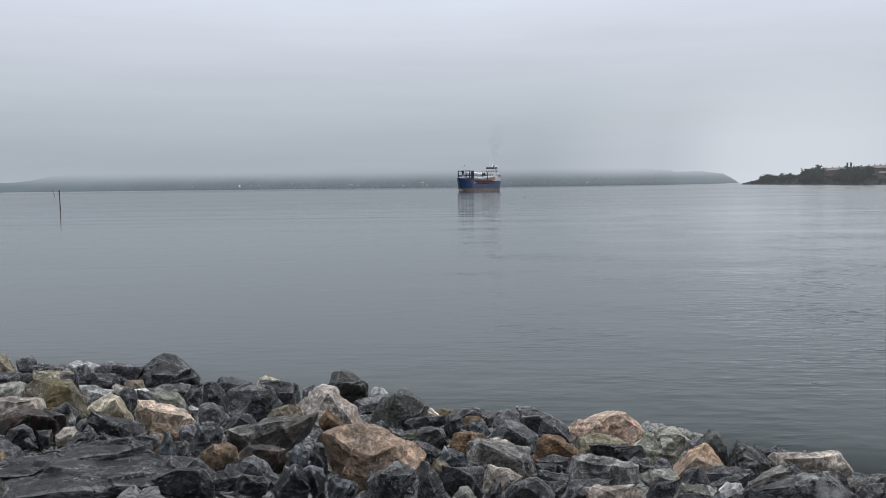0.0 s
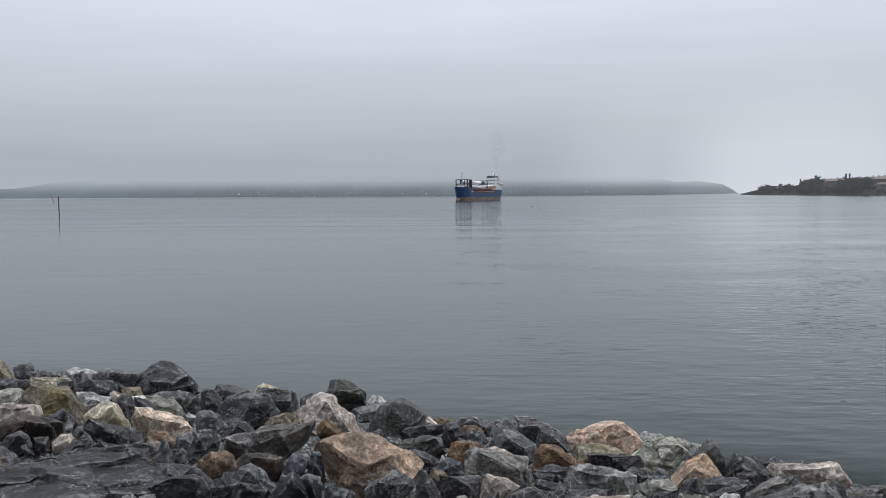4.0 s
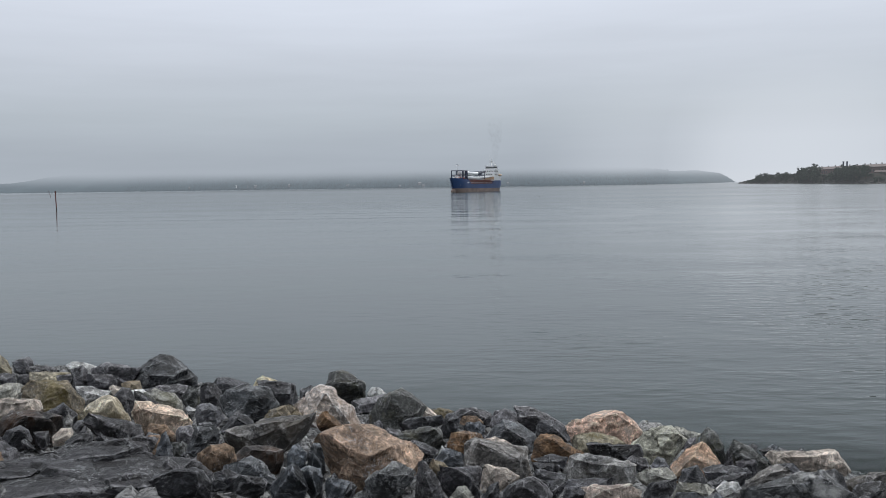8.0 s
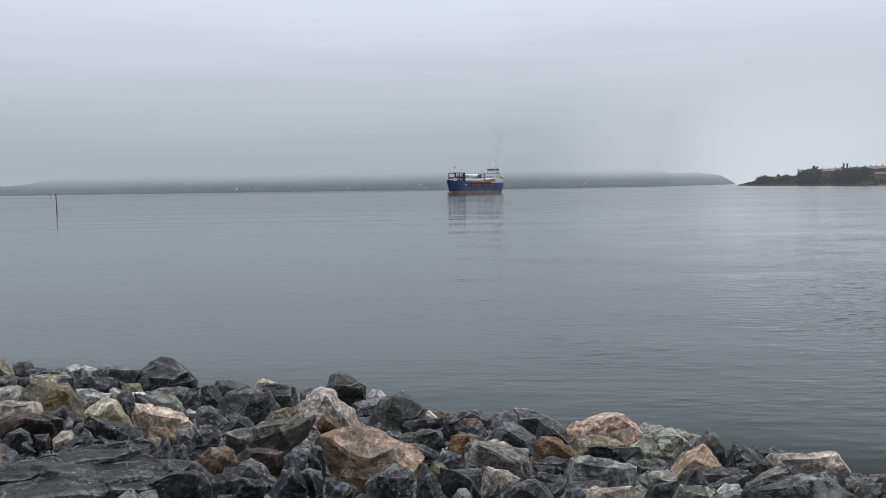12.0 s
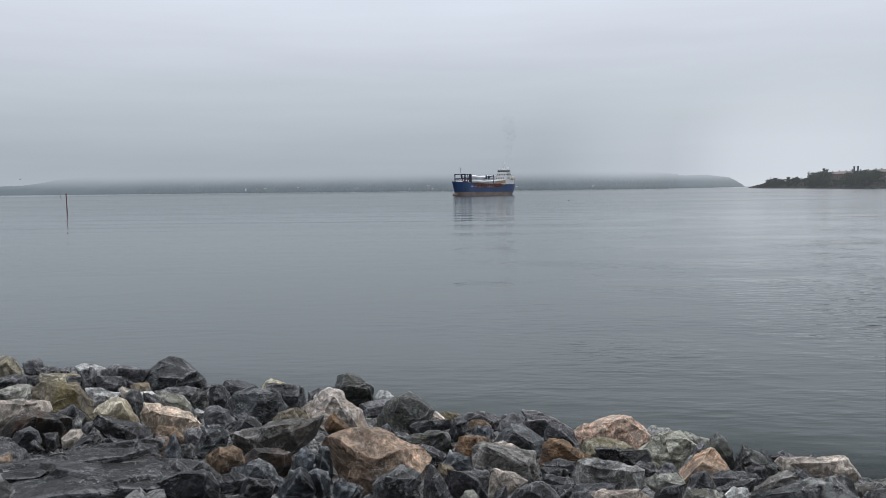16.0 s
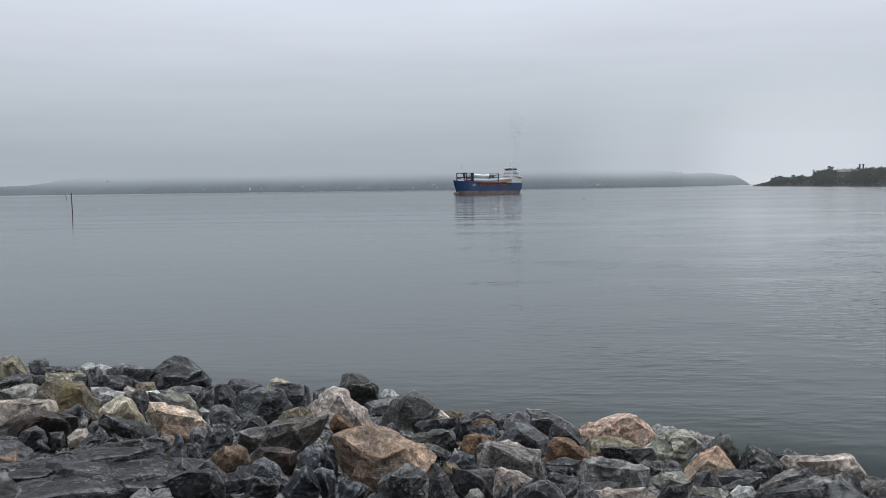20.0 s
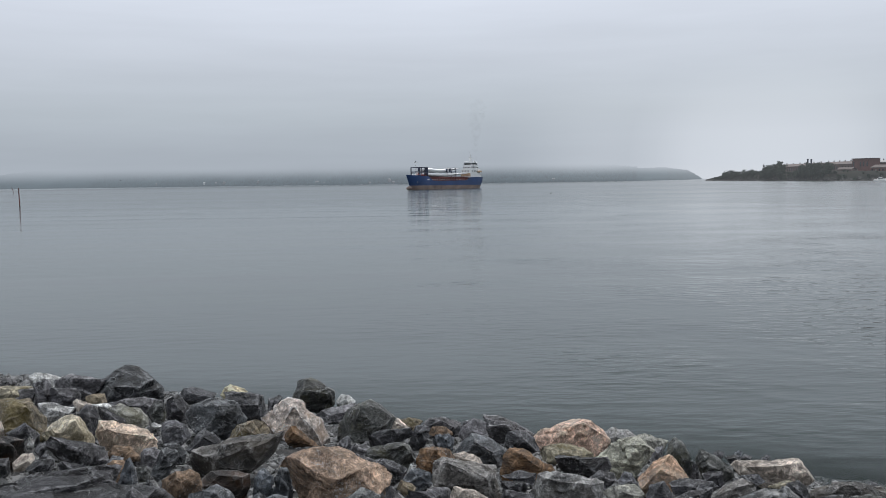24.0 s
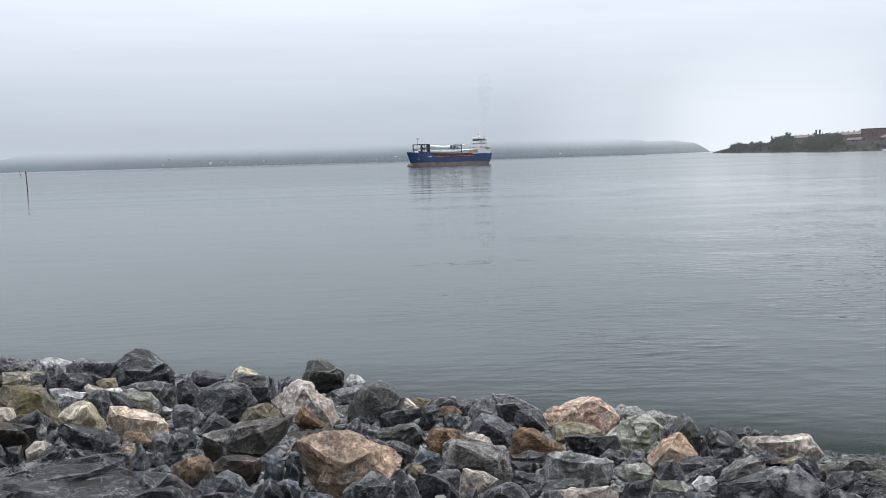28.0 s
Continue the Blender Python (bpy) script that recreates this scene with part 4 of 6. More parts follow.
rock(-2.73, 8.09, 2.18, 0.30, 0.22, 0.20, "brown", 71, ((-1, 0.5), (-0.55, 1), (0.5, 0.7), (1, -0.35), (0.25, -1), (-0.75, -0.85)))
rock(-2.48, 7.11, 2.33, 0.22, 0.25, 0.21, "brown", 72, ((-1, 0.35), (-0.05, 1), (0.8, 1), (1, 0.35), (0.15, -1), (-0.7, -0.7)))
rock(-2.66, 7.67, 2.25, 0.16, 0.14, 0.13, "slate", 73, ((-1, -0.2), (-0.25, 1), (1, 0.35), (0, -1)))
rock(-3.09, 7.88, 2.25, 0.57, 0.44, 0.46, "grey", 74, ((-1, 0.9), (-0.8, 1), (0.05, 0.55), (0.55, 0.4), (0.9, 0.1), (1, -0.5), (0.65, -1), (0.15, -0.9), (-0.6, 0), (-0.9, 0.5)), ((0, 0.55),))
rock(-3.39, 7.87, 2.29, 0.14, 0.18, 0.18, "slate", 75, ((-1, 0.2), (-0.3, 0.85), (0.75, 1), (1, -0.25), (-0.05, -1)))
rock(-3.59, 8.09, 2.28, 0.10, 0.13, 0.21, "granitegrey", 76, ((-1, 0.45), (0.05, 1), (1, 0.5), (0.5, -0.7), (-0.65, -1)))
rock(-3.27, 7.25, 2.39, 0.19, 0.21, 0.17, "pinkgrey", 77, ((-1, 0.25), (-0.15, 1), (0.75, 0.95), (1, 0.3), (-0.25, -1), (-0.9, -0.8)))
rock(-3.21, 7.44, 2.35, 0.14, 0.18, 0.16, "slate", 78, ((-1, -0.45), (0.75, 1), (1, 0.1), (-0.65, -1)))
rock(-3.08, 7.12, 2.38, 0.25, 0.19, 0.16, "slate", 79, ((-1, 0.3), (-0.15, 1), (0.9, 1), (1, 0.15), (0.65, -1), (-0.7, -0.5)))
rock(-2.76, 7.06, 2.38, 0.30, 0.20, 0.19, "slate", 80, ((-1, 0.7), (-0.75, 1), (0.25, 0.55), (1, -0.05), (0.8, -1), (-0.35, -0.75), (-0.95, 0.1)))
rock(-3.74, 7.58, 2.37, 0.67, 0.48, 0.37, "rustdark", 81, ((-1, -0.15), (-0.7, 0.6), (-0.35, 1), (0.05, 0.95), (0.65, 0.7), (0.9, 0.4), (1, -0.2), (0.6, -1), (-0.05, -0.75), (-0.75, -0.5)), ((-0.05, 1), (0.7, 0.55)))
rock(-3.27, 6.87, 2.47, 0.13, 0.18, 0.18, "dark", 82, ((-1, 1), (0.85, 0.9), (1, -0.4), (0.15, -1), (-0.85, -0.3)))
rock(-3.51, 6.90, 2.48, 0.28, 0.30, 0.24, "slate", 83, ((-1, -0.35), (-0.4, 0.8), (0.35, 1), (0.8, 0.6), (1, -0.15), (0.45, -1), (-0.7, -0.8)), ((0.2, 0.8),))
rock(-3.25, 6.60, 2.52, 0.11, 0.14, 0.12, "slate", 84, ((-1, 0.7), (-0.4, 1), (1, -0.6), (-0.45, -1)))
rock(-3.51, 6.52, 2.56, 0.18, 0.19, 0.15, "dark", 85, ((-1, 0.6), (0.1, 1), (1, 0.55), (1, -1), (-0.8, -0.85)))
rock(-3.12, 5.83, 2.64, 0.14, 0.16, 0.12, "brown", 86, ((-0.95, 0.8), (-0.25, 0.9), (0.75, 1), (1, -0.2), (-0.3, -1), (-1, -0.75)))
rock(-2.47, 6.65, 2.41, 0.32, 0.22, 0.20, "slate", 88, ((-1, 0.55), (-0.55, 1), (0.2, 0.7), (1, -0.15), (0.7, -1), (-0.05, -0.7)))
rock(-2.20, 6.20, 2.47, 0.18, 0.15, 0.15, "slate", 89, ((-1, 0.4), (-0.5, 1), (0.55, 0.9), (1, 0.45), (0.7, -1), (-0.55, -0.6)))
rock(-2.07, 5.88, 2.52, 0.13, 0.11, 0.12, "palegrey", 90, ((-1, 0.55), (-0.35, 1), (1, 0.35), (0.75, -1), (-0.4, -0.45)))
rock(-1.97, 6.04, 2.49, 0.22, 0.22, 0.19, "grey", 91, ((-1, -0.4), (-0.4, 0.7), (-0.05, 1), (0.25, 0.7), (1, -0.1), (0.2, -0.95), (-0.65, -1)), ((-0.1, 0.75),))
rock(-1.78, 5.63, 2.51, 0.45, 0.29, 0.27, "slate", 92, ((-1, 0.45), (-0.6, 0.75), (-0.1, 1), (0.5, 1), (0.75, 0.65), (1, -0.15), (0.95, -1), (-0.95, -0.2)), ((-0.2, 1.1), (0.5, 1)))
rock(-1.96, 6.42, 2.41, 0.15, 0.18, 0.21, "slate", 93, ((-1, 0.1), (-0.35, 1), (0.45, 0.35), (1, -0.8), (-0.15, -1)))
rock(-1.55, 5.80, 2.49, 0.27, 0.21, 0.17, "slate", 94, ((-1, 0.45), (-0.3, 0.6), (0.45, 1), (1, 0.3), (0.25, -1), (-0.85, -0.9)))
rock(-1.79, 6.63, 2.35, 0.32, 0.35, 0.32, "brown", 95, ((-0.95, 0), (-1, 0.45), (-0.6, 0.7), (-0.25, 1), (0.4, 1), (0.95, 0.7), (1, -0.15), (0.5, -1), (-0.2, -0.95)), ((-0.15, 0.8),))
rock(-1.51, 6.91, 2.26, 0.41, 0.30, 0.29, "rustdark", 96, ((-1, 0.5), (-0.6, 1), (0.15, 0.95), (0.95, 0.6), (1, 0), (0.8, -0.85), (0.1, -1), (-0.5, -0.3)), ((-0.25, 1), (0.6, 0.75)))
rock(-1.42, 6.10, 2.42, 0.46, 0.31, 0.28, "veined", 97, ((-1, -0.8), (-0.8, 0.65), (-0.45, 1), (0.1, 1), (0.35, 0.8), (0.6, 0.3), (1, -0.5), (0.65, -1), (0.15, -0.5), (-0.3, -0.35), (-0.75, -0.8)), ((0, 0.95),))
rock(-1.33, 5.71, 2.47, 0.26, 0.18, 0.20, "slate", 98, ((-1, -0.35), (-0.7, 0.7), (-0.45, 1), (0.75, 0.7), (1, 0.25), (0.7, -1)), ((-0.25, 0.9),))
rock(-1.09, 5.92, 2.42, 0.28, 0.31, 0.31, "bluegrey", 99, ((-1, -0.25), (-0.4, 0.6), (0.2, 1), (0.45, 0.8), (1, -0.05), (0.65, -1), (-0.75, -1)), ((0.15, 0.9),))
rock(-0.95, 5.99, 2.38, 0.19, 0.21, 0.30, "bluegrey", 100, ((-1, 0.75), (-0.15, 1), (0.75, 0.7), (1, 0.25), (0.85, -1), (-0.05, -0.9), (-0.3, 0.25)), ((0, 0.85),))
rock(-1.22, 6.95, 2.23, 0.18, 0.20, 0.35, "bluegrey", 101, ((-1, -0.6), (-0.85, 0.45), (-0.3, 0.9), (0.2, 1), (1, 0.55), (0.85, -0.35), (0.3, -1)), ((0.05, 0.75),))
rock(-1.06, 6.94, 2.22, 0.19, 0.21, 0.36, "bluegrey", 102, ((-1, -0.7), (-0.7, 0.5), (-0.15, 1), (0.45, 0.9), (0.9, 0.4), (1, -0.35), (0.6, -1), (-0.4, -0.9)), ((-0.05, 0.65),))
rock(-0.75, 5.88, 2.39, 0.19, 0.17, 0.17, "bluegrey", 103, ((-1, 0.15), (-0.75, 1), (0.35, 0.9), (1, 0.5), (0.75, -1), (-0.9, -0.9)))
rock(-0.66, 5.86, 2.38, 0.11, 0.11, 0.14, "slate", 104, ((-1, -0.55), (0.2, 1), (1, 0.35), (0.5, -1)))
rock(-0.83, 6.27, 2.32, 0.11, 0.12, 0.12, "slate", 105, ((-1, -0.35), (0.2, 1), (1, 0), (0.55, -1)))
rock(-0.43, 6.19, 2.29, 0.45, 0.36, 0.34, "crust", 106, ((-1, -0.7), (-0.7, 0.3), (-0.4, 0.65), (0.25, 1), (0.5, 0.95), (0.95, 0.7), (1, 0.35), (0.6, -0.3), (0, -0.9), (-0.7, -1)), ((-0.3, 0.85), (0.7, 0.75)))
rock(-0.31, 7.09, 2.11, 0.16, 0.13, 0.12, "slate", 107, ((-1, 0.4), (-0.2, 1), (0.65, 0.6), (1, -0.7), (0.05, -1)))
rock(-0.10, 6.35, 2.23, 0.25, 0.26, 0.45, "grey", 108, ((-1, -0.45), (-0.85, 0.85), (-0.55, 1), (-0.15, 0.85), (0.3, 0.45), (1, -0.5), (0.8, -1), (-0.65, -0.95)), ((-0.4, 0.7),))
rock(0.12, 6.59, 2.15, 0.37, 0.34, 0.34, "dark", 109, ((-1, 0.4), (-0.85, 1), (0.1, 0.9), (0.55, 0.55), (0.8, 0.1), (1, -0.8), (0.55, -1), (-0.4, -0.8), (-0.75, -0.2)), ((-0.15, 1.1), (0.55, 0.6)))
rock(-0.05, 7.39, 2.02, 0.19, 0.18, 0.18, "lichen", 110, ((-1, 0.1), (-0.4, 1), (0.55, 0.65), (1, 0.15), (0, -1)))
rock(0.07, 7.86, 1.92, 0.32, 0.26, 0.26, "bluegrey", 111, ((-1, 0.2), (-0.45, 0.9), (-0.25, 1), (0.6, 0.75), (1, 0.25), (0.55, -0.65), (-0.1, -1), (-0.6, -0.4)), ((-0.15, 0.6),))
rock(0.00, 8.50, 1.80, 0.13, 0.13, 0.15, "palegrey", 112, ((-1, -0.45), (-0.15, 1), (1, 0), (0, -1)))
rock(0.23, 7.14, 2.03, 0.22, 0.23, 0.23, "grey", 113, ((-1, 0.7), (0.15, 0.9), (0.75, 1), (1, 0.2), (0.8, -1), (-0.1, -0.2)))
rock(0.47, 6.97, 2.04, 0.35, 0.29, 0.29, "pinkgrey", 114, ((-1, -0.6), (-0.85, 0.5), (-0.7, 1), (0.3, 0.85), (1, 0.25), (0.3, -0.55), (-0.4, -1)), ((0.15, 0.8),))
rock(0.49, 7.85, 1.86, 0.71, 0.57, 0.57, "greywarm", 115, ((-1, 0.45), (-0.85, 0.9), (-0.55, 1), (0.15, 0.8), (0.8, 0.6), (1, -0.3), (0.95, -1), (0.55, -0.75), (-0.05, -0.35), (-0.5, 0.05)), ((-0.45, 1.1), (0.55, 0.6)))
rock(0.34, 6.21, 2.21, 0.17, 0.18, 0.20, "slate", 116, ((-1, -0.55), (0, 0.8), (0.85, 1), (1, -0.1), (0.45, -1)))
rock(0.63, 6.42, 2.13, 0.41, 0.29, 0.28, "grey", 117, ((-1, -0.7), (-0.75, 0.4), (0.15, 1), (0.75, 0.85), (1, -0.05), (0.85, -1)), ((-0.3, 0.85),))
rock(0.13, 6.07, 2.26, 0.19, 0.14, 0.14, "mossgrey", 118, ((-1, -0.35), (-0.3, 0.9), (0.35, 1), (1, -0.25), (0.3, -1)))
rock(0.91, 7.25, 1.94, 0.32, 0.24, 0.23, "slate", 119, ((-1, -0.25), (-0.75, 1), (0.5, 0.7), (1, 0.5), (0.8, -1), (-0.15, -0.9)))
rock(0.97, 7.92, 1.81, 0.28, 0.19, 0.19, "slate", 120, ((-1, 0.6), (0.4, 1), (1, 0.4), (0.75, -1), (-0.8, -0.75)))
rock(1.10, 8.63, 1.65, 0.39, 0.23, 0.15, "slate", 121, ((-1, 0.25), (0.1, 1), (1, 0.65), (0.8, -1), (-0.2, -0.7)))
rock(0.87, 6.64, 2.07, 0.25, 0.24, 0.24, "slate", 122, ((-1, -0.65), (-0.8, 0.55), (0.25, 0.8), (1, 1), (0.6, 0), (-0.1, -1)))
rock(1.48, 7.93, 1.74, 0.72, 0.46, 0.45, "granitegrey", 123, ((-1, -0.05), (-0.8, 0.75), (-0.55, 1), (-0.05, 0.95), (0.7, 0.75), (0.95, 0.5), (1, -0.15), (0.7, -0.7), (-0.2, -1), (-0.8, -0.8)), ((-0.55, 0.85), (0.55, 0.7)))
rock(1.23, 7.08, 1.94, 0.49, 0.25, 0.16, "slate", 124, ((-1, -0.25), (-0.8, 0.7), (0.1, 0.9), (1, 1), (0.8, -0.25), (-0.1, -1)))
rock(1.25, 6.57, 2.03, 0.60, 0.35, 0.25, "palepink", 125, ((-1, -0.65), (-0.75, 0.6), (-0.5, 0.9), (0.2, 0.8), (0.75, 1), (1, 0.55), (1, -0.65), (-0.95, -1)), ((0.05, 0.95),))
rock(1.00, 6.44, 2.10, 0.21, 0.16, 0.16, "slate", 126, ((-1, -0.85), (-0.55, 0.85), (0.45, 1), (1, 0.45), (0.65, -1)))
rock(2.48, 13.19, 0.58, 1.28, 0.77, 0.75, "pink", 127, ((-1, -0.05), (-0.8, 0.55), (-0.45, 0.65), (-0.15, 0.85), (0.25, 1), (0.55, 0.95), (0.8, 0.55), (1, 0.15), (0.95, -0.5), (0.35, -0.95), (-0.25, -1), (-0.8, -0.45)), ((-0.2, 0.45), (0.35, 1.1), (-0.1, 0.75)))
rock(2.10, 11.41, 0.98, 0.79, 0.47, 0.33, "olive", 128, ((-1, -0.35), (-0.9, 0.7), (-0.2, 1), (0.6, 0.55), (1, 0.05), (0.75, -1), (-0.2, -0.8), (-0.8, -0.65)))
rock(2.04, 10.03, 1.26, 0.80, 0.47, 0.30, "dark", 129, ((-1, 0.8), (-0.65, 1), (0.35, 0.9), (0.75, 0.8), (1, -0.3), (0.2, -1), (-0.4, -0.7), (-0.85, -0.05)), ((-0.3, 1.15),))
rock(1.60, 12.24, 0.88, 0.54, 0.47, 0.45, "slate", 130, ((-1, -0.05), (-0.85, 0.9), (0.05, 1), (0.8, 0.35), (1, -0.5), (0.2, -1), (-0.55, -0.7)))
rock(2.79, 11.04, 0.98, 0.83, 0.70, 0.69, "green", 131, ((-1, 0.25), (-0.75, 0.55), (-0.2, 0.75), (0.15, 0.95), (0.5, 1), (0.7, 0.75), (1, 0.5), (0.85, 0.05), (0.35, -0.75), (0, -1), (-0.35, -0.7)), ((0.6, 0.95), (0.15, 0.4)))
rock(3.71, 14.96, 0.07, 0.64, 0.40, 0.38, "granitegrey", 132, ((-1, 0.3), (-0.45, 1), (0.5, 0.95), (1, 0.25), (-0.1, -1)))
rock(4.06, 14.37, 0.15, 0.69, 0.42, 0.37, "mossgrey", 133, ((-1, 0.5), (-0.15, 1), (1, 0.35), (0.7, -1), (-0.15, -0.7)))
rock(3.63, 12.33, 0.62, 0.21, 0.24, 0.30, "grey", 134, ((-1, -1), (-0.55, 0.75), (1, 1), (0.7, -0.4)))
rock(3.72, 11.58, 0.78, 0.40, 0.45, 0.70, "slateolive", 135, ((-1, 0.05), (-0.8, 0.7), (-0.3, 1), (0.2, 0.8), (0.75, 0.35), (1, -0.5), (0.6, -1), (-0.4, -0.7)), ((-0.25, 0.7),))
rock(2.92, 9.70, 1.22, 0.60, 0.55, 0.55, "salmon", 136, ((-1, -0.2), (-0.65, 0.4), (-0.1, 0.85), (0.25, 1), (0.5, 0.85), (0.75, 0.4), (1, 0.05), (0.45, -0.35), (0, -0.7), (-0.65, -1)), ((0.1, 0.9),))
rock(2.46, 8.23, 1.58, 0.31, 0.34, 0.33, "slate", 137, ((-1, -0.1), (-0.6, 0.65), (0.25, 1), (0.6, 0.4), (1, -0.5), (0.1, -1), (-0.8, -0.9)), ((0.1, 1.05),))
rock(3.01, 8.91, 1.38, 0.53, 0.33, 0.21, "slate", 138, ((-1, 0.4), (-0.2, 1), (0.8, 0.9), (1, 0.35), (0.35, -1), (-0.65, -0.9)))
rock(2.79, 8.23, 1.55, 0.39, 0.24, 0.22, "slate", 139, ((-1, -0.25), (-0.15, 0.6), (1, 1), (0.85, -0.3), (-0.15, -1)))
rock(2.06, 9.08, 1.45, 0.35, 0.24, 0.23, "grey", 140, ((-1, -0.35), (-0.1, 1), (0.8, 0.65), (1, -0.1), (0.25, -1)))
rock(2.33, 8.87, 1.47, 0.31, 0.29, 0.26, "slate", 141, ((-1, 0.3), (-0.4, 1), (0.1, 0.85), (1, -1), (-0.2, -0.7)))
rock(2.06, 8.09, 1.65, 0.42, 0.25, 0.21, "mossgrey", 142, ((-1, -0.15), (-0.7, 0.85), (0.45, 1), (1, 0.35), (0.7, -0.8), (-0.3, -1)))
rock(1.78, 6.90, 1.92, 0.30, 0.28, 0.30, "slate", 143, ((-1, -0.45), (-0.65, 0.55), (-0.2, 0.9), (1, 1), (0.9, 0.5), (0.1, -0.65), (-0.8, -1)), ((-0.2, 0.85),))
rock(2.18, 7.29, 1.80, 0.37, 0.23, 0.17, "mossgrey", 144, ((-1, -0.8), (-0.7, 1), (0.6, 0.9), (1, 0.4), (0.35, -1)))
rock(1.95, 6.73, 1.94, 0.34, 0.21, 0.18, "bluegrey", 145, ((-1, -0.95), (-0.45, 0.65), (0.45, 1), (1, 0.45), (0.85, -1)))
rock(2.27, 6.86, 1.88, 0.17, 0.17, 0.15, "bluegrey", 146, ((-1, -1), (-0.4, 1), (0.65, 0.3), (1, -0.95)))
rock(2.63, 7.73, 1.66, 0.25, 0.16, 0.15, "palegrey", 147, ((-1, -0.2), (-0.25, 1), (0.75, 0.95), (1, 0.2), (-0.45, -1)))
rock(4.17, 11.41, 0.74, 0.55, 0.57, 0.51, "slateolive", 148, ((-1, 0.3), (-0.8, 1), (-0.15, 0.75), (0.7, 0.15), (1, -0.55), (0.15, -1), (-0.65, -0.75)))
rock(3.46, 10.13, 1.09, 0.13, 0.15, 0.40, "dark", 149, ((-1, -0.1), (-0.45, 1), (0.6, 0.5), (1, -0.6), (-0.1, -1)))
rock(3.54, 9.74, 1.15, 0.27, 0.31, 0.28, "dark", 150, ((-1, 0.5), (-0.25, 1), (0.7, 1), (1, -0.1), (0, -1), (-0.7, -0.55)))
rock(4.88, 13.21, 0.29, 0.18, 0.21, 0.20, "dark", 151, ((-1, 0.35), (-0.05, 1), (1, 0.5), (0.45, -1)))
rock(5.03, 13.01, 0.30, 0.27, 0.18, 0.18, "dark", 152, ((-1, 0.2), (0.3, 1), (1, 0.25), (-0.3, -1)))
rock(5.43, 13.81, 0.09, 0.15, 0.18, 0.19, "bluegrey", 153, ((-1, 0.3), (0.05, 1), (1, 0.45), (0.1, -1)))
rock(5.37, 13.32, 0.20, 0.21, 0.17, 0.15, "dark", 154, ((-1, -0.3), (-0.35, 1), (1, 0.4), (0.5, -1)))
rock(5.78, 13.55, 0.11, 0.15, 0.18, 0.15, "grey", 155, ((-1, -0.25), (-0.05, 1), (1, 0.5), (0.65, -1)))
rock(4.78, 11.01, 0.78, 1.05, 0.69, 0.45, "pinkgrey", 156, ((-1, 0.25), (-0.85, 0.6), (-0.15, 0.8), (0.65, 1), (0.75, 0.85), (1, -0.1), (0.9, -0.8), (0.4, -0.95), (-0.3, -1), (-0.75, -0.55)), ((0.65, 0.95), (-0.55, 0.65)))
rock(5.10, 11.02, 0.70, 0.26, 0.23, 0.23, "bluegrey", 157, ((-1, -1), (0.1, 1), (0.65, 0.85), (1, -0.55)))
rock(4.09, 9.98, 1.04, 0.37, 0.24, 0.23, "slate", 158, ((-1, -0.3), (-0.6, 0.7), (0.45, 1), (1, 0.15), (-0.25, -1)))
rock(4.41, 9.83, 1.04, 0.36, 0.24, 0.14, "olive", 159, ((-1, -0.35), (0.25, 1), (1, 0.9), (0.3, -1)))
rock(3.33, 8.59, 1.41, 0.57, 0.43, 0.41, "greywarm", 160, ((-1, -0.95), (-0.9, -0.25), (-0.3, 0.55), (0.3, 1), (0.8, 0.85), (1, 0.45), (0.7, -0.55), (-0.1, -1)), ((0.1, 0.8),))
rock(3.12, 7.38, 1.65, 0.97, 0.63, 0.62, "crust", 161, ((-1, -0.85), (-0.95, 0.3), (-0.35, 0.65), (0.05, 1), (0.45, 0.95), (0.8, 0.7), (1, 0.5), (1, 0.2), (0.85, -0.4), (-0.55, -1)), ((0.35, 1), (0.75, 0.75)))
rock(4.35, 9.32, 1.16, 0.34, 0.32, 0.27, "slate", 162, ((-1, -0.35), (-0.65, 0.75), (0.05, 1), (0.6, 0.45), (1, -0.85), (-0.1, -1)))
rock(5.17, 9.70, 0.94, 1.03, 0.70, 0.44, "greywarm", 163, ((-1, -0.35), (-0.85, 0.25), (-0.4, 0.7), (0.05, 1), (0.65, 0.8), (1, 0.65), (1, -0.1), (-0.15, -0.65), (-0.75, -1)), ((-0.15, 0.95),))
rock(4.20, 8.19, 1.39, 0.39, 0.34, 0.33, "slate", 164, ((-1, 0), (-0.7, 0.65), (0.45, 1), (1, 0.65), (0.5, -0.5), (-0.3, -1)))
rock(4.82, 8.61, 1.25, 0.54, 0.39, 0.26, "slateolive", 165, ((-1, 0.4), (-0.2, 1), (1, 0.7), (1, -0.65), (-0.55, -1)))
rock(3.76, 7.23, 1.62, 0.35, 0.32, 0.30, "grey", 166, ((-1, 0.7), (-0.6, 1), (0.45, 0.65), (1, 0.25), (-0.8, -1)))
rock(4.16, 7.46, 1.53, 0.29, 0.21, 0.20, "slate", 167, ((-1, -0.1), (-0.35, 1), (0.45, 0.85), (1, 0), (-0.8, -1)))
rock(4.36, 7.90, 1.44, 0.59, 0.42, 0.20, "dark", 168, ((-1, -1), (-0.5, 0.85), (1, 1), (1, -0.4), (-0.15, -0.6)))
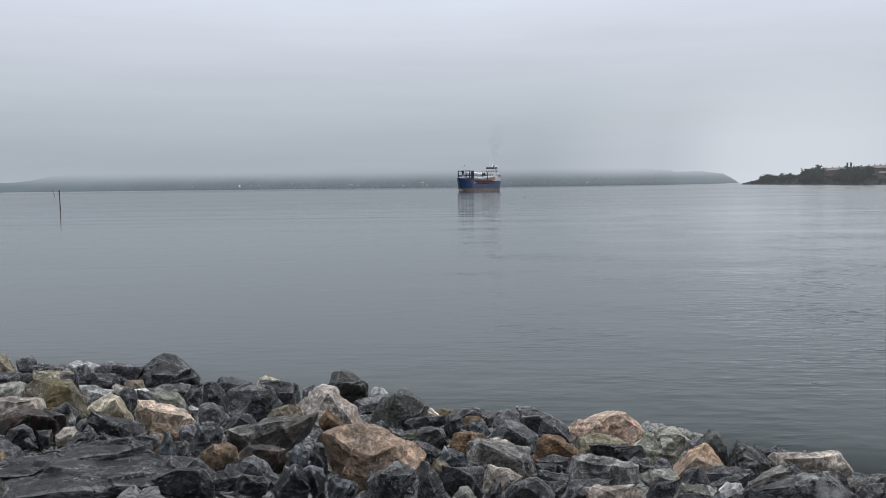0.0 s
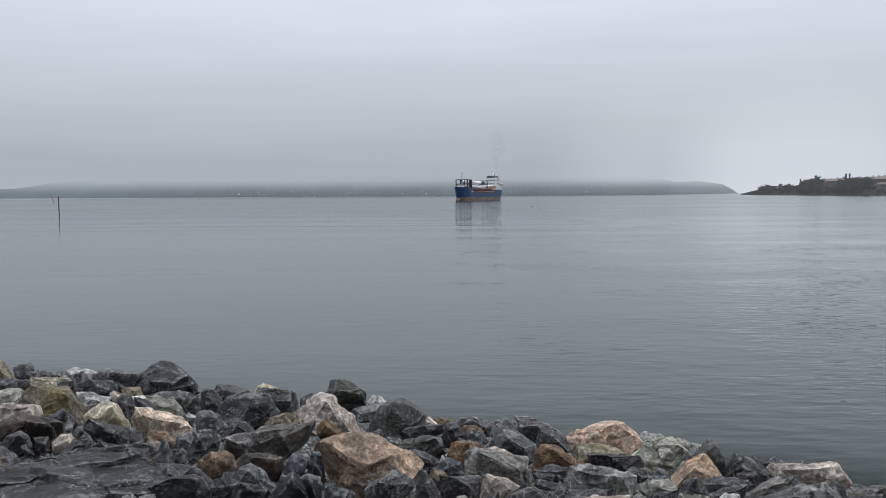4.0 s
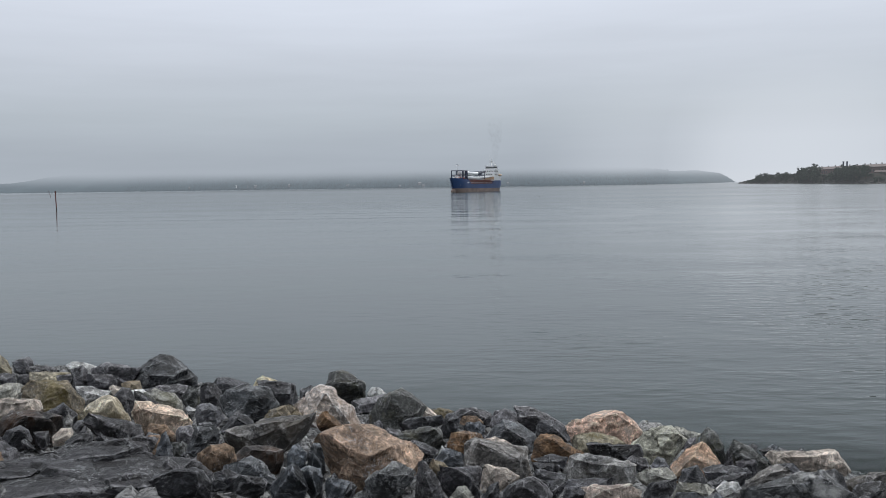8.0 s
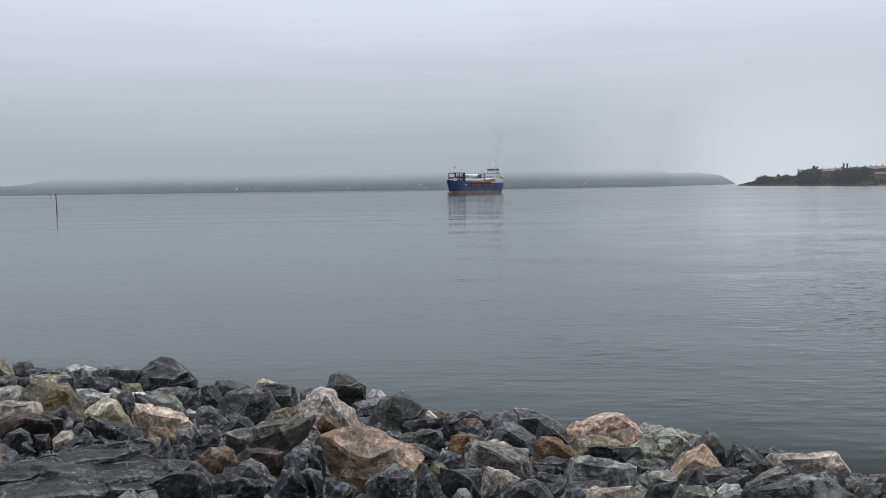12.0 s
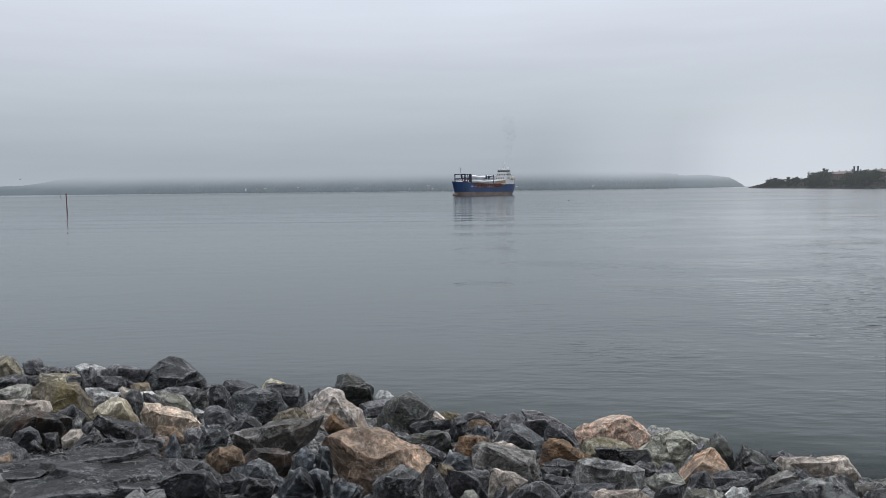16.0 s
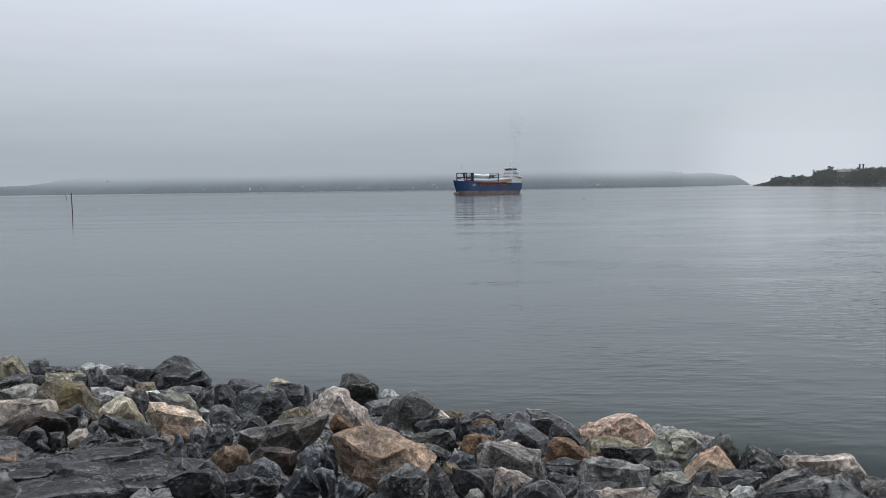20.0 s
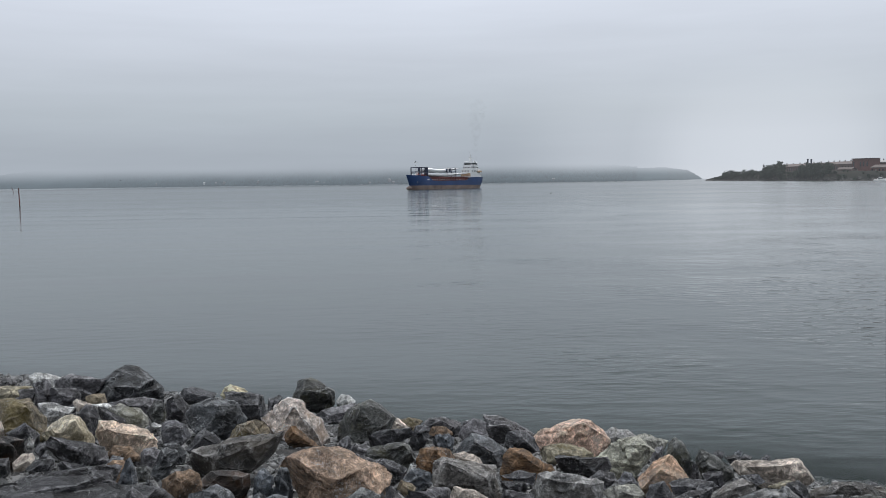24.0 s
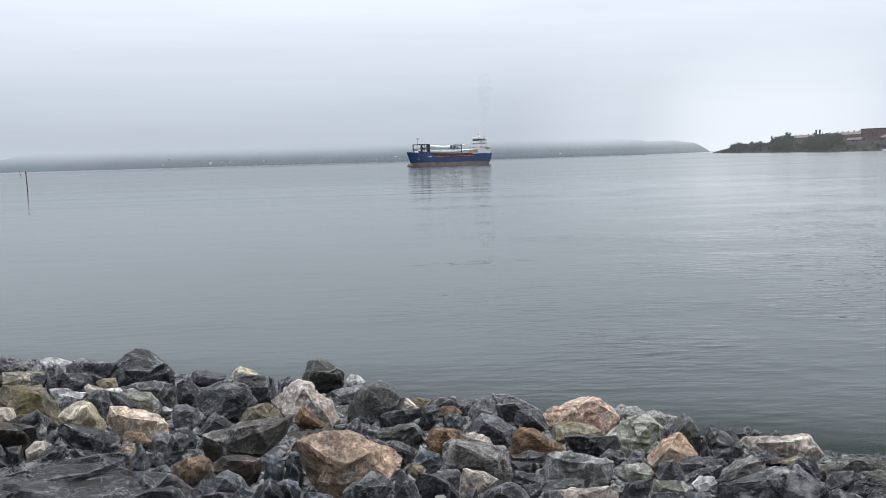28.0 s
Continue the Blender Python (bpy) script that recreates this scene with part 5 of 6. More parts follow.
# the layered ledge of bedrock by the path, with plates split from it
rock(-2.62, 5.95, 2.36, 2.1, 1.9, 0.62, "bedrock", 311, ((-1, 0.75), (-0.45, 0.8), (0.0, 0.9), (0.4, 0.75), (0.8, 0.4), (1, -0.3), (0.9, -1), (-1, -1)), ((-0.8, 0.95), (-0.1, 0.9), (0.6, 0.55)))
rock(-2.55, 6.25, 2.57, 0.85, 0.75, 0.15, "bedrock", 312, ((-1, 0.2), (-0.4, 0.9), (0.5, 1), (1, 0.3), (0.8, -1), (-0.9, -1)), ((-0.5, 0.8), (0.4, 0.7)))
rock(-3.0, 5.75, 2.585, 0.95, 0.8, 0.16, "bedrock", 313, ((-1, 0.4), (-0.2, 1), (0.7, 0.8), (1, -0.2), (0.7, -1), (-0.9, -1)), ((-0.5, 0.8), (0.5, 0.6)))
rock(-2.2, 5.7, 2.54, 0.75, 0.8, 0.2, "bedrock", 314, ((-1, 0.3), (-0.2, 1), (0.6, 0.7), (1, -0.4), (0.6, -1), (-0.9, -1)), ((-0.4, 0.8), (0.4, 0.5)))
rock(-3.55, 6.3, 2.44, 0.8, 0.8, 0.5, "bedrock", 315, ((-1, 0.3), (-0.2, 1), (0.6, 0.8), (1, -0.2), (0.6, -1), (-0.9, -1)), ((-0.4, 0.7), (0.4, 0.5)))


def build_filler():
    """Smaller stones wedged below and between the large ones, and sunk along the water's edge."""
    rng = random.Random(11)
    kinds = ["slate"] * 5 + ["dark"] * 3 + ["grey"] * 3 + ["mossgrey", "bluegrey", "slateolive", "brown", "palegrey", "veined"]
    shapes = [random_block(400 + i, 0.09) for i in range(14)]
    made = {}
    spots = []
    tries = 0
    while len(spots) < 130 and tries < 40000:
        tries += 1
        y = 5.4 + 12.0 * rng.random() ** 1.2
        x = rng.uniform(-0.56, 0.62) * (y + 0.5)
        z = bank_height(x, y)
        reach = 0.25 + 0.02 * y
        if z < -0.45 or any((x - a) ** 2 + (y - b) ** 2 < reach ** 2 for a, b in spots):
            continue
        spots.append((x, y))
        kind, i = rng.choice(kinds), rng.randrange(14)
        if (kind, i) not in made:
            p, f = shapes[i]
            made[kind, i] = mesh_of("riprap_stone", p, f, STONES[kind], True)
            made[kind, i].set_sharp_from_angle(angle=radians(14))
        ob = new("riprap_stone", made[kind, i])
        size = rng.uniform(0.2, 0.38)
        ob.matrix_basis = pose(x, y, z - 0.02, rng.uniform(-25, 25), rng.uniform(-25, 25), rng.uniform(0, 360)) @ Matrix.Scale(size, 4)
        tagged(ob, "small " + WORDS[kind] + " wedged between larger shore stones", "rock", "shore riprap stones")


def heap(name, label, spots, shapes, mat, seed):
    """Many stones joined into one uncounted heap."""
    rng = random.Random(seed)
    verts, faces, count = [], [], 0
    for x, y, z, size in spots:
        p, f = shapes[rng.randrange(len(shapes))]
        turn = np.array(pose(0, 0, 0, rng.uniform(-30, 30), rng.uniform(-30, 30), rng.uniform(0, 360)).to_3x3())
        verts.append(p @ turn.T * size + np.array((x, y, z)))
        faces.append(np.array(f) + count)
        count += len(p)
    ob = new(name, mesh_of(name, np.vstack(verts), np.vstack(faces), mat, True))
    ob.data.set_sharp_from_angle(angle=radians(14))
    return tagged(ob, label, "rubble", kind="stuff")


def build_rubble():
    """Fist-sized rubble in the gaps and under the shallow water, and coarse rubble along the bank to either side."""
    rng = random.Random(23)
    m = stone("small_rubble", (0.10, 0.10, 0.098), (0.012, 0.012, 0.013), vein=0.3, loose=True)
    small = [random_block(500 + i, 0.3) for i in range(8)]
    coarse = [random_block(520 + i, 0.12) for i in range(8)]
    spots = []
    for _ in range(9000):
        y = rng.uniform(4.0, 22)
        x = rng.uniform(-0.68, 0.75) * (y + 1)
        z = bank_height(x, y) + 0.03
        if z > -0.5:
            spots.append((x, y, z, rng.uniform(0.10, 0.26)))
    heap("rubble", "loose dark rubble filling gaps between shore stones", spots, small, m, 4)
    spots = []
    for _ in range(2600):
        y = rng.uniform(3.0, 26)
        x = rng.uniform(-24, 24)
        z = bank_height(x, y) + 0.1
        if z > -0.3 and (y < 4.9 or not -0.58 < x / (y + 0.3) < 0.62):
            spots.append((x, y, z, rng.uniform(0.35, 0.75)))
    heap("bank_rubble", "coarse grey rubble along the bank beside the stones", spots, coarse, m, 6)


build_filler()
build_rubble()


# ---- the cargo ship ----
HULL_BLUE = plain("blue_hull_paint", (0.026, 0.062, 0.17), 0.42, vary=0.3, scale=0.12, grime=(0.10, 0.07, 0.06), dirt=0.25)
BOOT = plain("rusty_tan_boot_topping", (0.235, 0.18, 0.155), 0.7, vary=0.45, scale=0.25, grime=(0.16, 0.07, 0.04), dirt=0.7)
MAROON = plain("maroon_hatch_paint", (0.135, 0.045, 0.04), 0.55, vary=0.25, scale=0.4, grime=(0.06, 0.04, 0.03), dirt=0.4)
SHIP_WHITE = plain("white_ship_paint", (0.76, 0.77, 0.77), 0.4, vary=0.08, scale=0.3, grime=(0.45, 0.33, 0.22), dirt=0.18)
BLADE_WHITE = plain("white_gelcoat", (0.80, 0.81, 0.82), 0.3, vary=0.04, scale=0.2, grime=(0.5, 0.5, 0.5), dirt=0.08)
FRAME_DARK = plain("dark_blue_steel", (0.03, 0.04, 0.075), 0.5, vary=0.2, scale=0.6)
DECK = plain("dark_red_deck", (0.12, 0.05, 0.045), 0.7, vary=0.25, scale=0.3)
GLASS_DARK = plain("dark_window_glass", (0.012, 0.015, 0.02), 0.08, vary=0.0, scale=1.0, dirt=0.0)
CREAM = plain("cream_orange_paint", (0.5, 0.36, 0.24), 0.5, vary=0.15, scale=0.4)
ORANGE = plain("lifeboat_orange", (0.62, 0.14, 0.03), 0.4, vary=0.1, scale=0.5)
RED_GEAR = plain("red_winch_paint", (0.30, 0.05, 0.035), 0.5, vary=0.2, scale=0.6)
LENGTH, BEAM = 88.0, 12.8


def hull_half(u, z):
    """Half breadth at u (0 stern, 1 bow) and height z."""
    bow = max(0.0, (u - 0.80) / 0.20)
    flare = 0.35 + 0.65 * min(1, max(0, z) / 13.0)
    b = BEAM / 2 * (1 - bow ** (2.0 + 1.6 * flare)) if bow > 0 else BEAM / 2
    stern = max(0.0, (0.10 - u) / 0.10)
    b *= 1 - stern ** 2 * (0.22 + 0.35 * max(0, 1 - z / 6.0))
    return max(b, 0.12)


def hull_x(u, z):
    """Raked stem and counter stern."""
    x = (u - 0.5) * LENGTH
    if u > 0.8:
        x += (u - 0.8) / 0.2 * (z - 6.0) * 0.42
    if u < 0.1:
        x -= (0.1 - u) / 0.1 * (z - 5.0) * 0.18
    return x


def sheer(u):
    """Height of the hull's upper edge."""
    if u > 0.79:
        return 10.6 + 1.5 * (u - 0.79) / 0.21
    if u > 0.74:
        return 6.9 + 3.7 * (u - 0.74) / 0.05
    if u < 0.20:
        return 9.8
    if u < 0.26:
        return 6.9 + 2.9 * (0.26 - u) / 0.06
    return 6.9


def hull_band(z_of):
    """Shell between two height functions, both sides, with stem and transom closed."""
    n, m = 64, 6
    verts, faces = [], []
    for side in (1, -1):
        o = len(verts)
        for i in range(n + 1):
            u = i / n
            z0, z1 = z_of(u)
            for j in range(m + 1):
                z = z0 + (z1 - z0) * j / m
                verts.append((hull_x(u, z), side * hull_half(u, z), z))
        for i in range(n):
            for j in range(m):
                q = [o + i * (m + 1) + j, o + (i + 1) * (m + 1) + j, o + (i + 1) * (m + 1) + j + 1, o + i * (m + 1) + j + 1]
                faces.append(q if side < 0 else q[::-1])
    half = (n + 1) * (m + 1)
    for i in (0, n):
        for j in range(m):
            a0 = i * (m + 1) + j
            q = [a0, a0 + 1, half + a0 + 1, half + a0]
            faces.append(q if i else q[::-1])
    bm = bmesh.new()
    vs = [bm.verts.new(v) for v in verts]
    for q in faces:
        bm.faces.new([vs[k] for k in q])
    bmesh.ops.remove_doubles(bm, verts=bm.verts, dist=0.001)
    bmesh.ops.recalc_face_normals(bm, faces=bm.faces)
    return bm


def deck_plate(u0, u1, z, inset=0.1):
    bm = bmesh.new()
    n = 24
    left, right = [], []
    for i in range(n + 1):
        u = u0 + (u1 - u0) * i / n
        b = max(hull_half(u, z) - inset, 0.02)
        left.append(bm.verts.new((hull_x(u, z), b, z)))
        right.append(bm.verts.new((hull_x(u, z), -b, z)))
    for i in range(n):
        bm.faces.new((left[i], right[i], right[i + 1], left[i + 1]))
    bmesh.ops.recalc_face_normals(bm, faces=bm.faces)
    return bm


def blade(x0, x1, y, z, root, sag, twist):
    """A turbine blade: round root, widest at a fifth, drawn out to a thin tip."""
    n, k = 30, 14
    bm = bmesh.new()
    rings = []
    for i in range(n + 1):
        s = i / n
        chord = root * (1 + 0.75 * math.sin(min(1, s / 0.22) * math.pi / 2) * (1 - s)) * (1 - 0.72 * s ** 1.3)
        thick = root * (1 - 0.80 * s ** 1.7)
        cz = z - sag * math.sin(s * math.pi * 1.35)
        ring = []
        for j in range(k):
            a = 2 * math.pi * j / k
            py, pz = chord / 2 * math.cos(a) * 0.9, thick / 2 * math.sin(a)
            tw = radians(twist + 40 * s)
            ring.append(bm.verts.new((x0 + (x1 - x0) * s, y + py * math.cos(tw) - pz * math.sin(tw), cz + py * math.sin(tw) + pz * math.cos(tw))))
        rings.append(ring)
    for r0, r1 in zip(rings, rings[1:]):
        for j in range(k):
            bm.faces.new((r0[j], r0[(j + 1) % k], r1[(j + 1) % k], r1[j]))
    bm.faces.new(rings[0])
    bm.faces.new(rings[-1])
    bmesh.ops.recalc_face_normals(bm, faces=bm.faces)
    return bm


def build_ship():
    ship = tagged(empty("cargo_ship"), "blue coastal cargo ship carrying white turbine blades", "ship")
    hull = part("hull", hull_band(lambda u: (2.8 + 0.45 * u, sheer(u))), HULL_BLUE, ship, "blue painted hull with raised forecastle", True)
    part("boot_topping", hull_band(lambda u: (-0.9, 2.8 + 0.45 * u)), BOOT, hull, "rust-streaked tan boot topping", True)
    bulb = bmesh.new()
    bmesh.ops.create_uvsphere(bulb, u_segments=18, v_segments=12, radius=1.0, matrix=pose(42.6, 0, 0.9) @ Matrix.Diagonal((3.6, 1.5, 1.9, 1)))
    part("bulbous_bow", bulb, BOOT, hull, "rusty tan bulb at the foot of the stem", True)
    part("main_deck", deck_plate(0.02, 0.80, 6.4), DECK, ship)
    part("forecastle_deck", deck_plate(0.78, 0.995, 10.3), DECK, ship)
    part("poop_deck", deck_plate(0.01, 0.24, 9.4), DECK, ship)
    for y in (-1, 1):
        anchor = join(rod((37.5, y * 4.3, 7.4), (37.5, y * 4.6, 6.5), 0.3), box(37.0, 38.1, y * 4.5 - 0.3, y * 4.5 + 0.3, 5.8, 6.4, 0.1))
        part("anchor", anchor, SHIP_WHITE, hull, "pale anchor in its pocket")
    # name and marks as plain bars
    for i in range(5):
        part("name_bar", box(25.2 + i * 0.75, 25.7 + i * 0.75, 6.18, 6.46, 7.6, 8.5), SHIP_WHITE, hull, "white bar of lettering")
    for i in range(9):
        part("draught_mark", box(30 - i * 1.7, 30.7 - i * 1.7, 6.05, 6.44, 3.95, 4.3), FRAME_DARK, hull, "dark mark along the waterline paint")
    # holds
    part("hatch_coaming", box(-24, 25, -5.6, 5.6, 6.4, 9.6, 0.1), MAROON, ship, "maroon hatch coaming along the hold")
    for i in range(9):
        part("hatch_cover", box(-20.8 + i * 5.18, -15.8 + i * 5.18, -5.2, 5.2, 9.6, 10.3, 0.12), MAROON, ship)
    for i in range(22):
        part("stanchion", box(-20.7 + i * 2.15, -20.45 + i * 2.15, 5.62, 5.95, 6.4, 9.8), MAROON, ship)
    rail_mid = [rod((-22 + i * 3.1, 6.2, 6.8), (-22 + i * 3.1, 6.2, 8.0), 0.05, sides=6) for i in range(16)] + [rod((-22, 6.2, 8.0), (24.5, 6.2, 8.0), 0.05, sides=6)]
    part("rail", join(*rail_mid), SHIP_WHITE, ship)
    # forward blade rack
    rack = part("blade_rack", join(
        *[rod((x, y, 8.0), (x, y, 18.3), 0.45, sides=8) for x in (26.5, 35.5) for y in (-5.2, 5.2)],
        *[rod((x, -5.2, z), (x, 5.2, z), 0.35, sides=8) for x in (26.5, 35.5) for z in (11.7, 14.5, 18.1)],
        *[rod((26.5, y, z), (35.5, y, z), 0.30, sides=8) for y in (-5.2, 5.2) for z in (13.7, 18.1)],
        rod((26.5, -1.6, 8.2), (26.5, -1.6, 18.1), 0.3, sides=8), rod((26.5, 1.6, 8.2), (26.5, 1.6, 18.1), 0.3, sides=8)), FRAME_DARK, ship, "dark steel rack holding the blade roots")
    for y in (-4.3, 4.3):
        part("clamp", box(25.7, 27.6, y - 0.9, y + 0.9, 11.5, 18.0, 0.15), FRAME_DARK, rack)
    part("tip_rack", join(
        *[rod((-9.0, y, 7.5), (-9.0, y, 17.8), 0.34, sides=8) for y in (-5.0, 0, 5.0)],
        *[rod((-9.0, -5.0, z), (-9.0, 5.0, z), 0.28, sides=8) for z in (11.5, 14.4, 17.6)],
        *[rod((x, y, z), (x + 3.2, y, z), 0.26, sides=6) for x in (-9.0, -5.8, -2.6, 0.6) for y in (-5.0, 5.0) for z in (14.2, 16.8)],
        *[box(x, x + 1.3, 4.4, 5.4, 14.2, 16.7) for x in (-2.0, 2.0)]), FRAME_DARK, ship, "dark steel tip rack across the deck")
    for y in (-3.3, 0.2, 3.6):
        part("turbine_blade", blade(26.8, -14.0, y, 16.3, 3.3, 1.0, 12), BLADE_WHITE, ship, "long white turbine blade on the upper tier", True)
        part("turbine_blade", blade(26.8, -26.0, y, 12.5, 3.2, 0.8, 10), BLADE_WHITE, ship, "long white turbine blade on the lower tier", True)
    # forecastle gear
    part("windlass", join(rod((33.0, -2.5, 11.7), (33.0, 2.5, 11.7), 1.0, sides=12), box(32.0, 34.2, -0.8, 0.8, 10.3, 12.9, 0.2)), RED_GEAR, ship, "red anchor windlass")
    part("winch", join(rod((29.8, 1.5, 11.5), (29.8, 4.0, 11.5), 0.8, sides=12), box(29.2, 30.6, 1.2, 1.6, 10.3, 12.3, 0.1)), RED_GEAR, ship, "red mooring winch")
    part("mooring_drum", join(rod((36.2, -3, 11.6), (36.2, 3, 11.6), 0.7, sides=12)), SHIP_WHITE, ship, "pale mooring drum")
    part("locker", box(30.6, 32.2, -3.6, -1.4, 10.3, 14.6, 0.1), SHIP_WHITE, ship, "white deck locker")
    mast = part("foremast", join(rod((35.0, 0, 10.3), (35.0, 0, 23.2), 0.36, 0.2), rod((35.0, -2.2, 22.4), (35.0, 2.2, 22.4), 0.2, sides=6), rod((35, 1.3, 22.4), (35, 1.3, 23.0), 0.16, sides=6)), SHIP_WHITE, ship, "slim white foremast with a crosstree")
    part("mast_lamp", box(34.7, 35.3, -0.3, 0.3, 22.9, 23.5, 0.08), FRAME_DARK, mast)
    # superstructure, stepped in towards the top
    part("lower_house", box(-42, -27.5, -5.9, 5.9, 9.4, 13.4, 0.12), SHIP_WHITE, ship, "white lower deckhouse")
    part("front_panel", box(-27.5, -27.3, -5.6, 5.6, 10.6, 13.2), CREAM, ship, "cream-orange stained house front")
    mid = part("deckhouse", box(-40.5, -28.2, -5.5, 5.5, 13.4, 16.6, 0.12), SHIP_WHITE, ship, "white deckhouse with square windows")
    up = part("upper_house", box(-39.0, -29.2, -4.8, 4.8, 16.6, 19.6, 0.12), SHIP_WHITE, ship, "white upper deckhouse")
    bridge = part("wheelhouse", box(-37.8, -30.4, -4.2, 4.2, 19.6, 22.4, 0.15), SHIP_WHITE, ship, "white wheelhouse with a dark window band")
    part("bridge_wing", box(-34.5, -31.5, -6.2, 6.2, 19.4, 20.4, 0.08), SHIP_WHITE, bridge)
    part("roof", box(-38.3, -29.9, -4.7, 4.7, 22.4, 22.75, 0.06), SHIP_WHITE, bridge)
    part("monkey_island_rail", join(*[rod((x, y, 22.7), (x, y, 23.7), 0.06, sides=6) for x in (-37.8, -36, -34, -32, -30.4) for y in (-4.3, 4.3)],
                                    *[rod((-37.8, y, 23.7), (-30.4, y, 23.7), 0.06, sides=6) for y in (-4.3, 4.3)]), SHIP_WHITE, bridge)
    for y in np.arange(-3.6, 3.7, 0.9):
        part("window", box(-30.42, -30.36, y - 0.40, y + 0.40, 20.7, 22.0), GLASS_DARK, bridge)
    for x in np.arange(-37.1, -30.9, 1.0):
        part("window", box(x - 0.44, x + 0.44, 4.18, 4.24, 20.7, 22.0), GLASS_DARK, bridge)
    for house, z, y, xs, xf in ((up, 18.1, 4.8, np.arange(-38.0, -29.8, 1.9), -29.2), (mid, 15.1, 5.5, np.arange(-39.4, -29, 2.2), -28.2)):
        for x in xs:
            part("window", box(x - 0.42, x + 0.42, y - 0.02, y + 0.04, z - 0.5, z + 0.5), GLASS_DARK, house)
        for yy in np.arange(-y + 1.2, y - 0.9, 1.8):
            part("window", box(xf - 0.02, xf + 0.04, yy - 0.42, yy + 0.42, z - 0.5, z + 0.5), GLASS_DARK, house)
    for z, x0, x1, y in ((16.6, -40.3, -28.4, 5.4), (19.6, -38.8, -29.4, 5.0), (13.4, -42, -27.6, 5.8)):
        posts = [rod((x, y, z), (x, y, z + 1.1), 0.05, sides=6) for x in np.arange(x0, x1, 1.6)]
        part("rail", join(*posts, rod((x0, y, z + 1.1), (x1, y, z + 1.1), 0.05, sides=6), rod((x0, y, z + 0.6), (x1, y, z + 0.6), 0.035, sides=6)), SHIP_WHITE, ship)
    funnel = part("funnel", box(-41.8, -38.6, -1.7, 1.7, 14.2, 22.6, 0.5), SHIP_WHITE, ship, "white funnel aft of the bridge")
    part("funnel_band", box(-41.86, -38.54, -1.76, 1.76, 20.6, 22.0, 0.5), HULL_BLUE, funnel, "blue band")
    part("exhaust_pipe", join(rod((-40.6, -0.6, 22.6), (-40.8, -0.6, 24.0), 0.3), rod((-40, 0.6, 22.6), (-40.2, 0.6, 23.8), 0.25)), FRAME_DARK, funnel)
    main = part("radar_mast", join(rod((-34.5, 0, 22.7), (-34.5, 0, 30.0), 0.55, 0.28), rod((-34.5, -2.4, 26.2), (-34.5, 2.4, 26.2), 0.2, sides=6), rod((-36.0, 0, 22.7), (-34.6, 0, 27.0), 0.25, sides=6)), SHIP_WHITE, ship, "white radar mast")
    part("radar_scanner", box(-34.8, -33.8, -1.6, 1.6, 27.0, 27.35, 0.1), SHIP_WHITE, main)
    part("radar_scanner", box(-33.9, -33.1, -1.2, 1.2, 24.6, 24.9, 0.1), SHIP_WHITE, main)
    part("satellite_dome", join(rod((-36.6, 2.6, 22.7), (-36.6, 2.6, 24.8), 0.8, 0.55, 14)), SHIP_WHITE, main)
    part("antenna", rod((-36, -2.8, 22.7), (-36, -2.8, 33.0), 0.1, 0.05, 6), SHIP_WHITE, main)
    boat = part("lifeboat", join(rod((-41, 6.4, 14.6), (-36.6, 6.4, 14.6), 0.8, sides=14), rod((-36.6, 6.4, 14.6), (-35.8, 6.4, 14.7), 0.8, 0.2, 14)), CREAM, ship, "cream enclosed lifeboat in davits")
    for x in (-40, -36.6):
        part("davit", join(rod((x, 5.8, 13.4), (x, 6.1, 16.4), 0.16, sides=8), rod((x, 6.1, 16.4), (x, 6.9, 16.5), 0.14, sides=8)), SHIP_WHITE, boat)
    part("stores_crane", join(rod((-42.6, -2.4, 9.4), (-42.6, -2.4, 14.0), 0.35), rod((-42.6, -2.4, 13.6), (-43.0, 3.0, 15.0), 0.2)), CREAM, ship, "cream stores crane on the poop")
    part("bollard", join(*[rod((-43.0, y, 9.4), (-43.0, y, 10.4), 0.3) for y in (-3, -2, 2, 3)]), FRAME_DARK, ship)
    part("stern_rail", join(*[rod((-43.4, y, 9.6), (-43.4, y, 11.0), 0.05, sides=6) for y in np.arange(-4.5, 4.6, 1.5)], rod((-43.4, -4.5, 11.0), (-43.4, 4.5, 11.0), 0.05, sides=6)), SHIP_WHITE, ship)
    return ship


ship = build_ship()
ship.scale = (0.77, 0.77, 0.77)   # about 68 m long; size and distance set to fit the camera's view


# ---- channel spars ----
def build_spar(x, y, tall, lean, r, label):
    rust = plain("spar_rust_%d" % round(y), (0.15, 0.045, 0.035), 0.7, vary=0.3, scale=1.2, grime=(0.05, 0.03, 0.025), dirt=0.5)
    thing = tagged(empty("channel_spar", pose(x, y, 0, 0, lean, 0)), label, "marker pole")
    part("pole", rod((0, 0, -2), (0, 0, tall), r, r * 0.85, 12), rust, thing)
    part("collar", rod((0, 0, tall - 0.5), (0, 0, tall - 0.25), r * 1.25, r * 1.25, 12), rust, thing)
    part("waterline_weed", rod((0, 0, -0.3), (0, 0, 0.35), r * 1.15, r * 1.1, 12), plain("spar_weed_%d" % round(y), (0.04, 0.045, 0.03), 0.8), thing, "dark weed band at the waterline")


build_spar(-95.6, 214.5, 4.6, -1.2, 0.13, "rust-red steel marker pole standing in the water")
build_spar(-303.5, 672.0, 4.9, -17.0, 0.2, "thin leaning rusty marker pole farther out")

# ---- the headland ----
def polar(b, d):
    return d * math.sin(radians(b)), d * math.cos(radians(b))


def along(pts, v):
    for (a0, h0), (a1, h1) in zip(pts, pts[1:]):
        if v <= a1:
            return h0 + (h1 - h0) * max(0.0, (v - a0)) / (a1 - a0)
    return pts[-1][1]


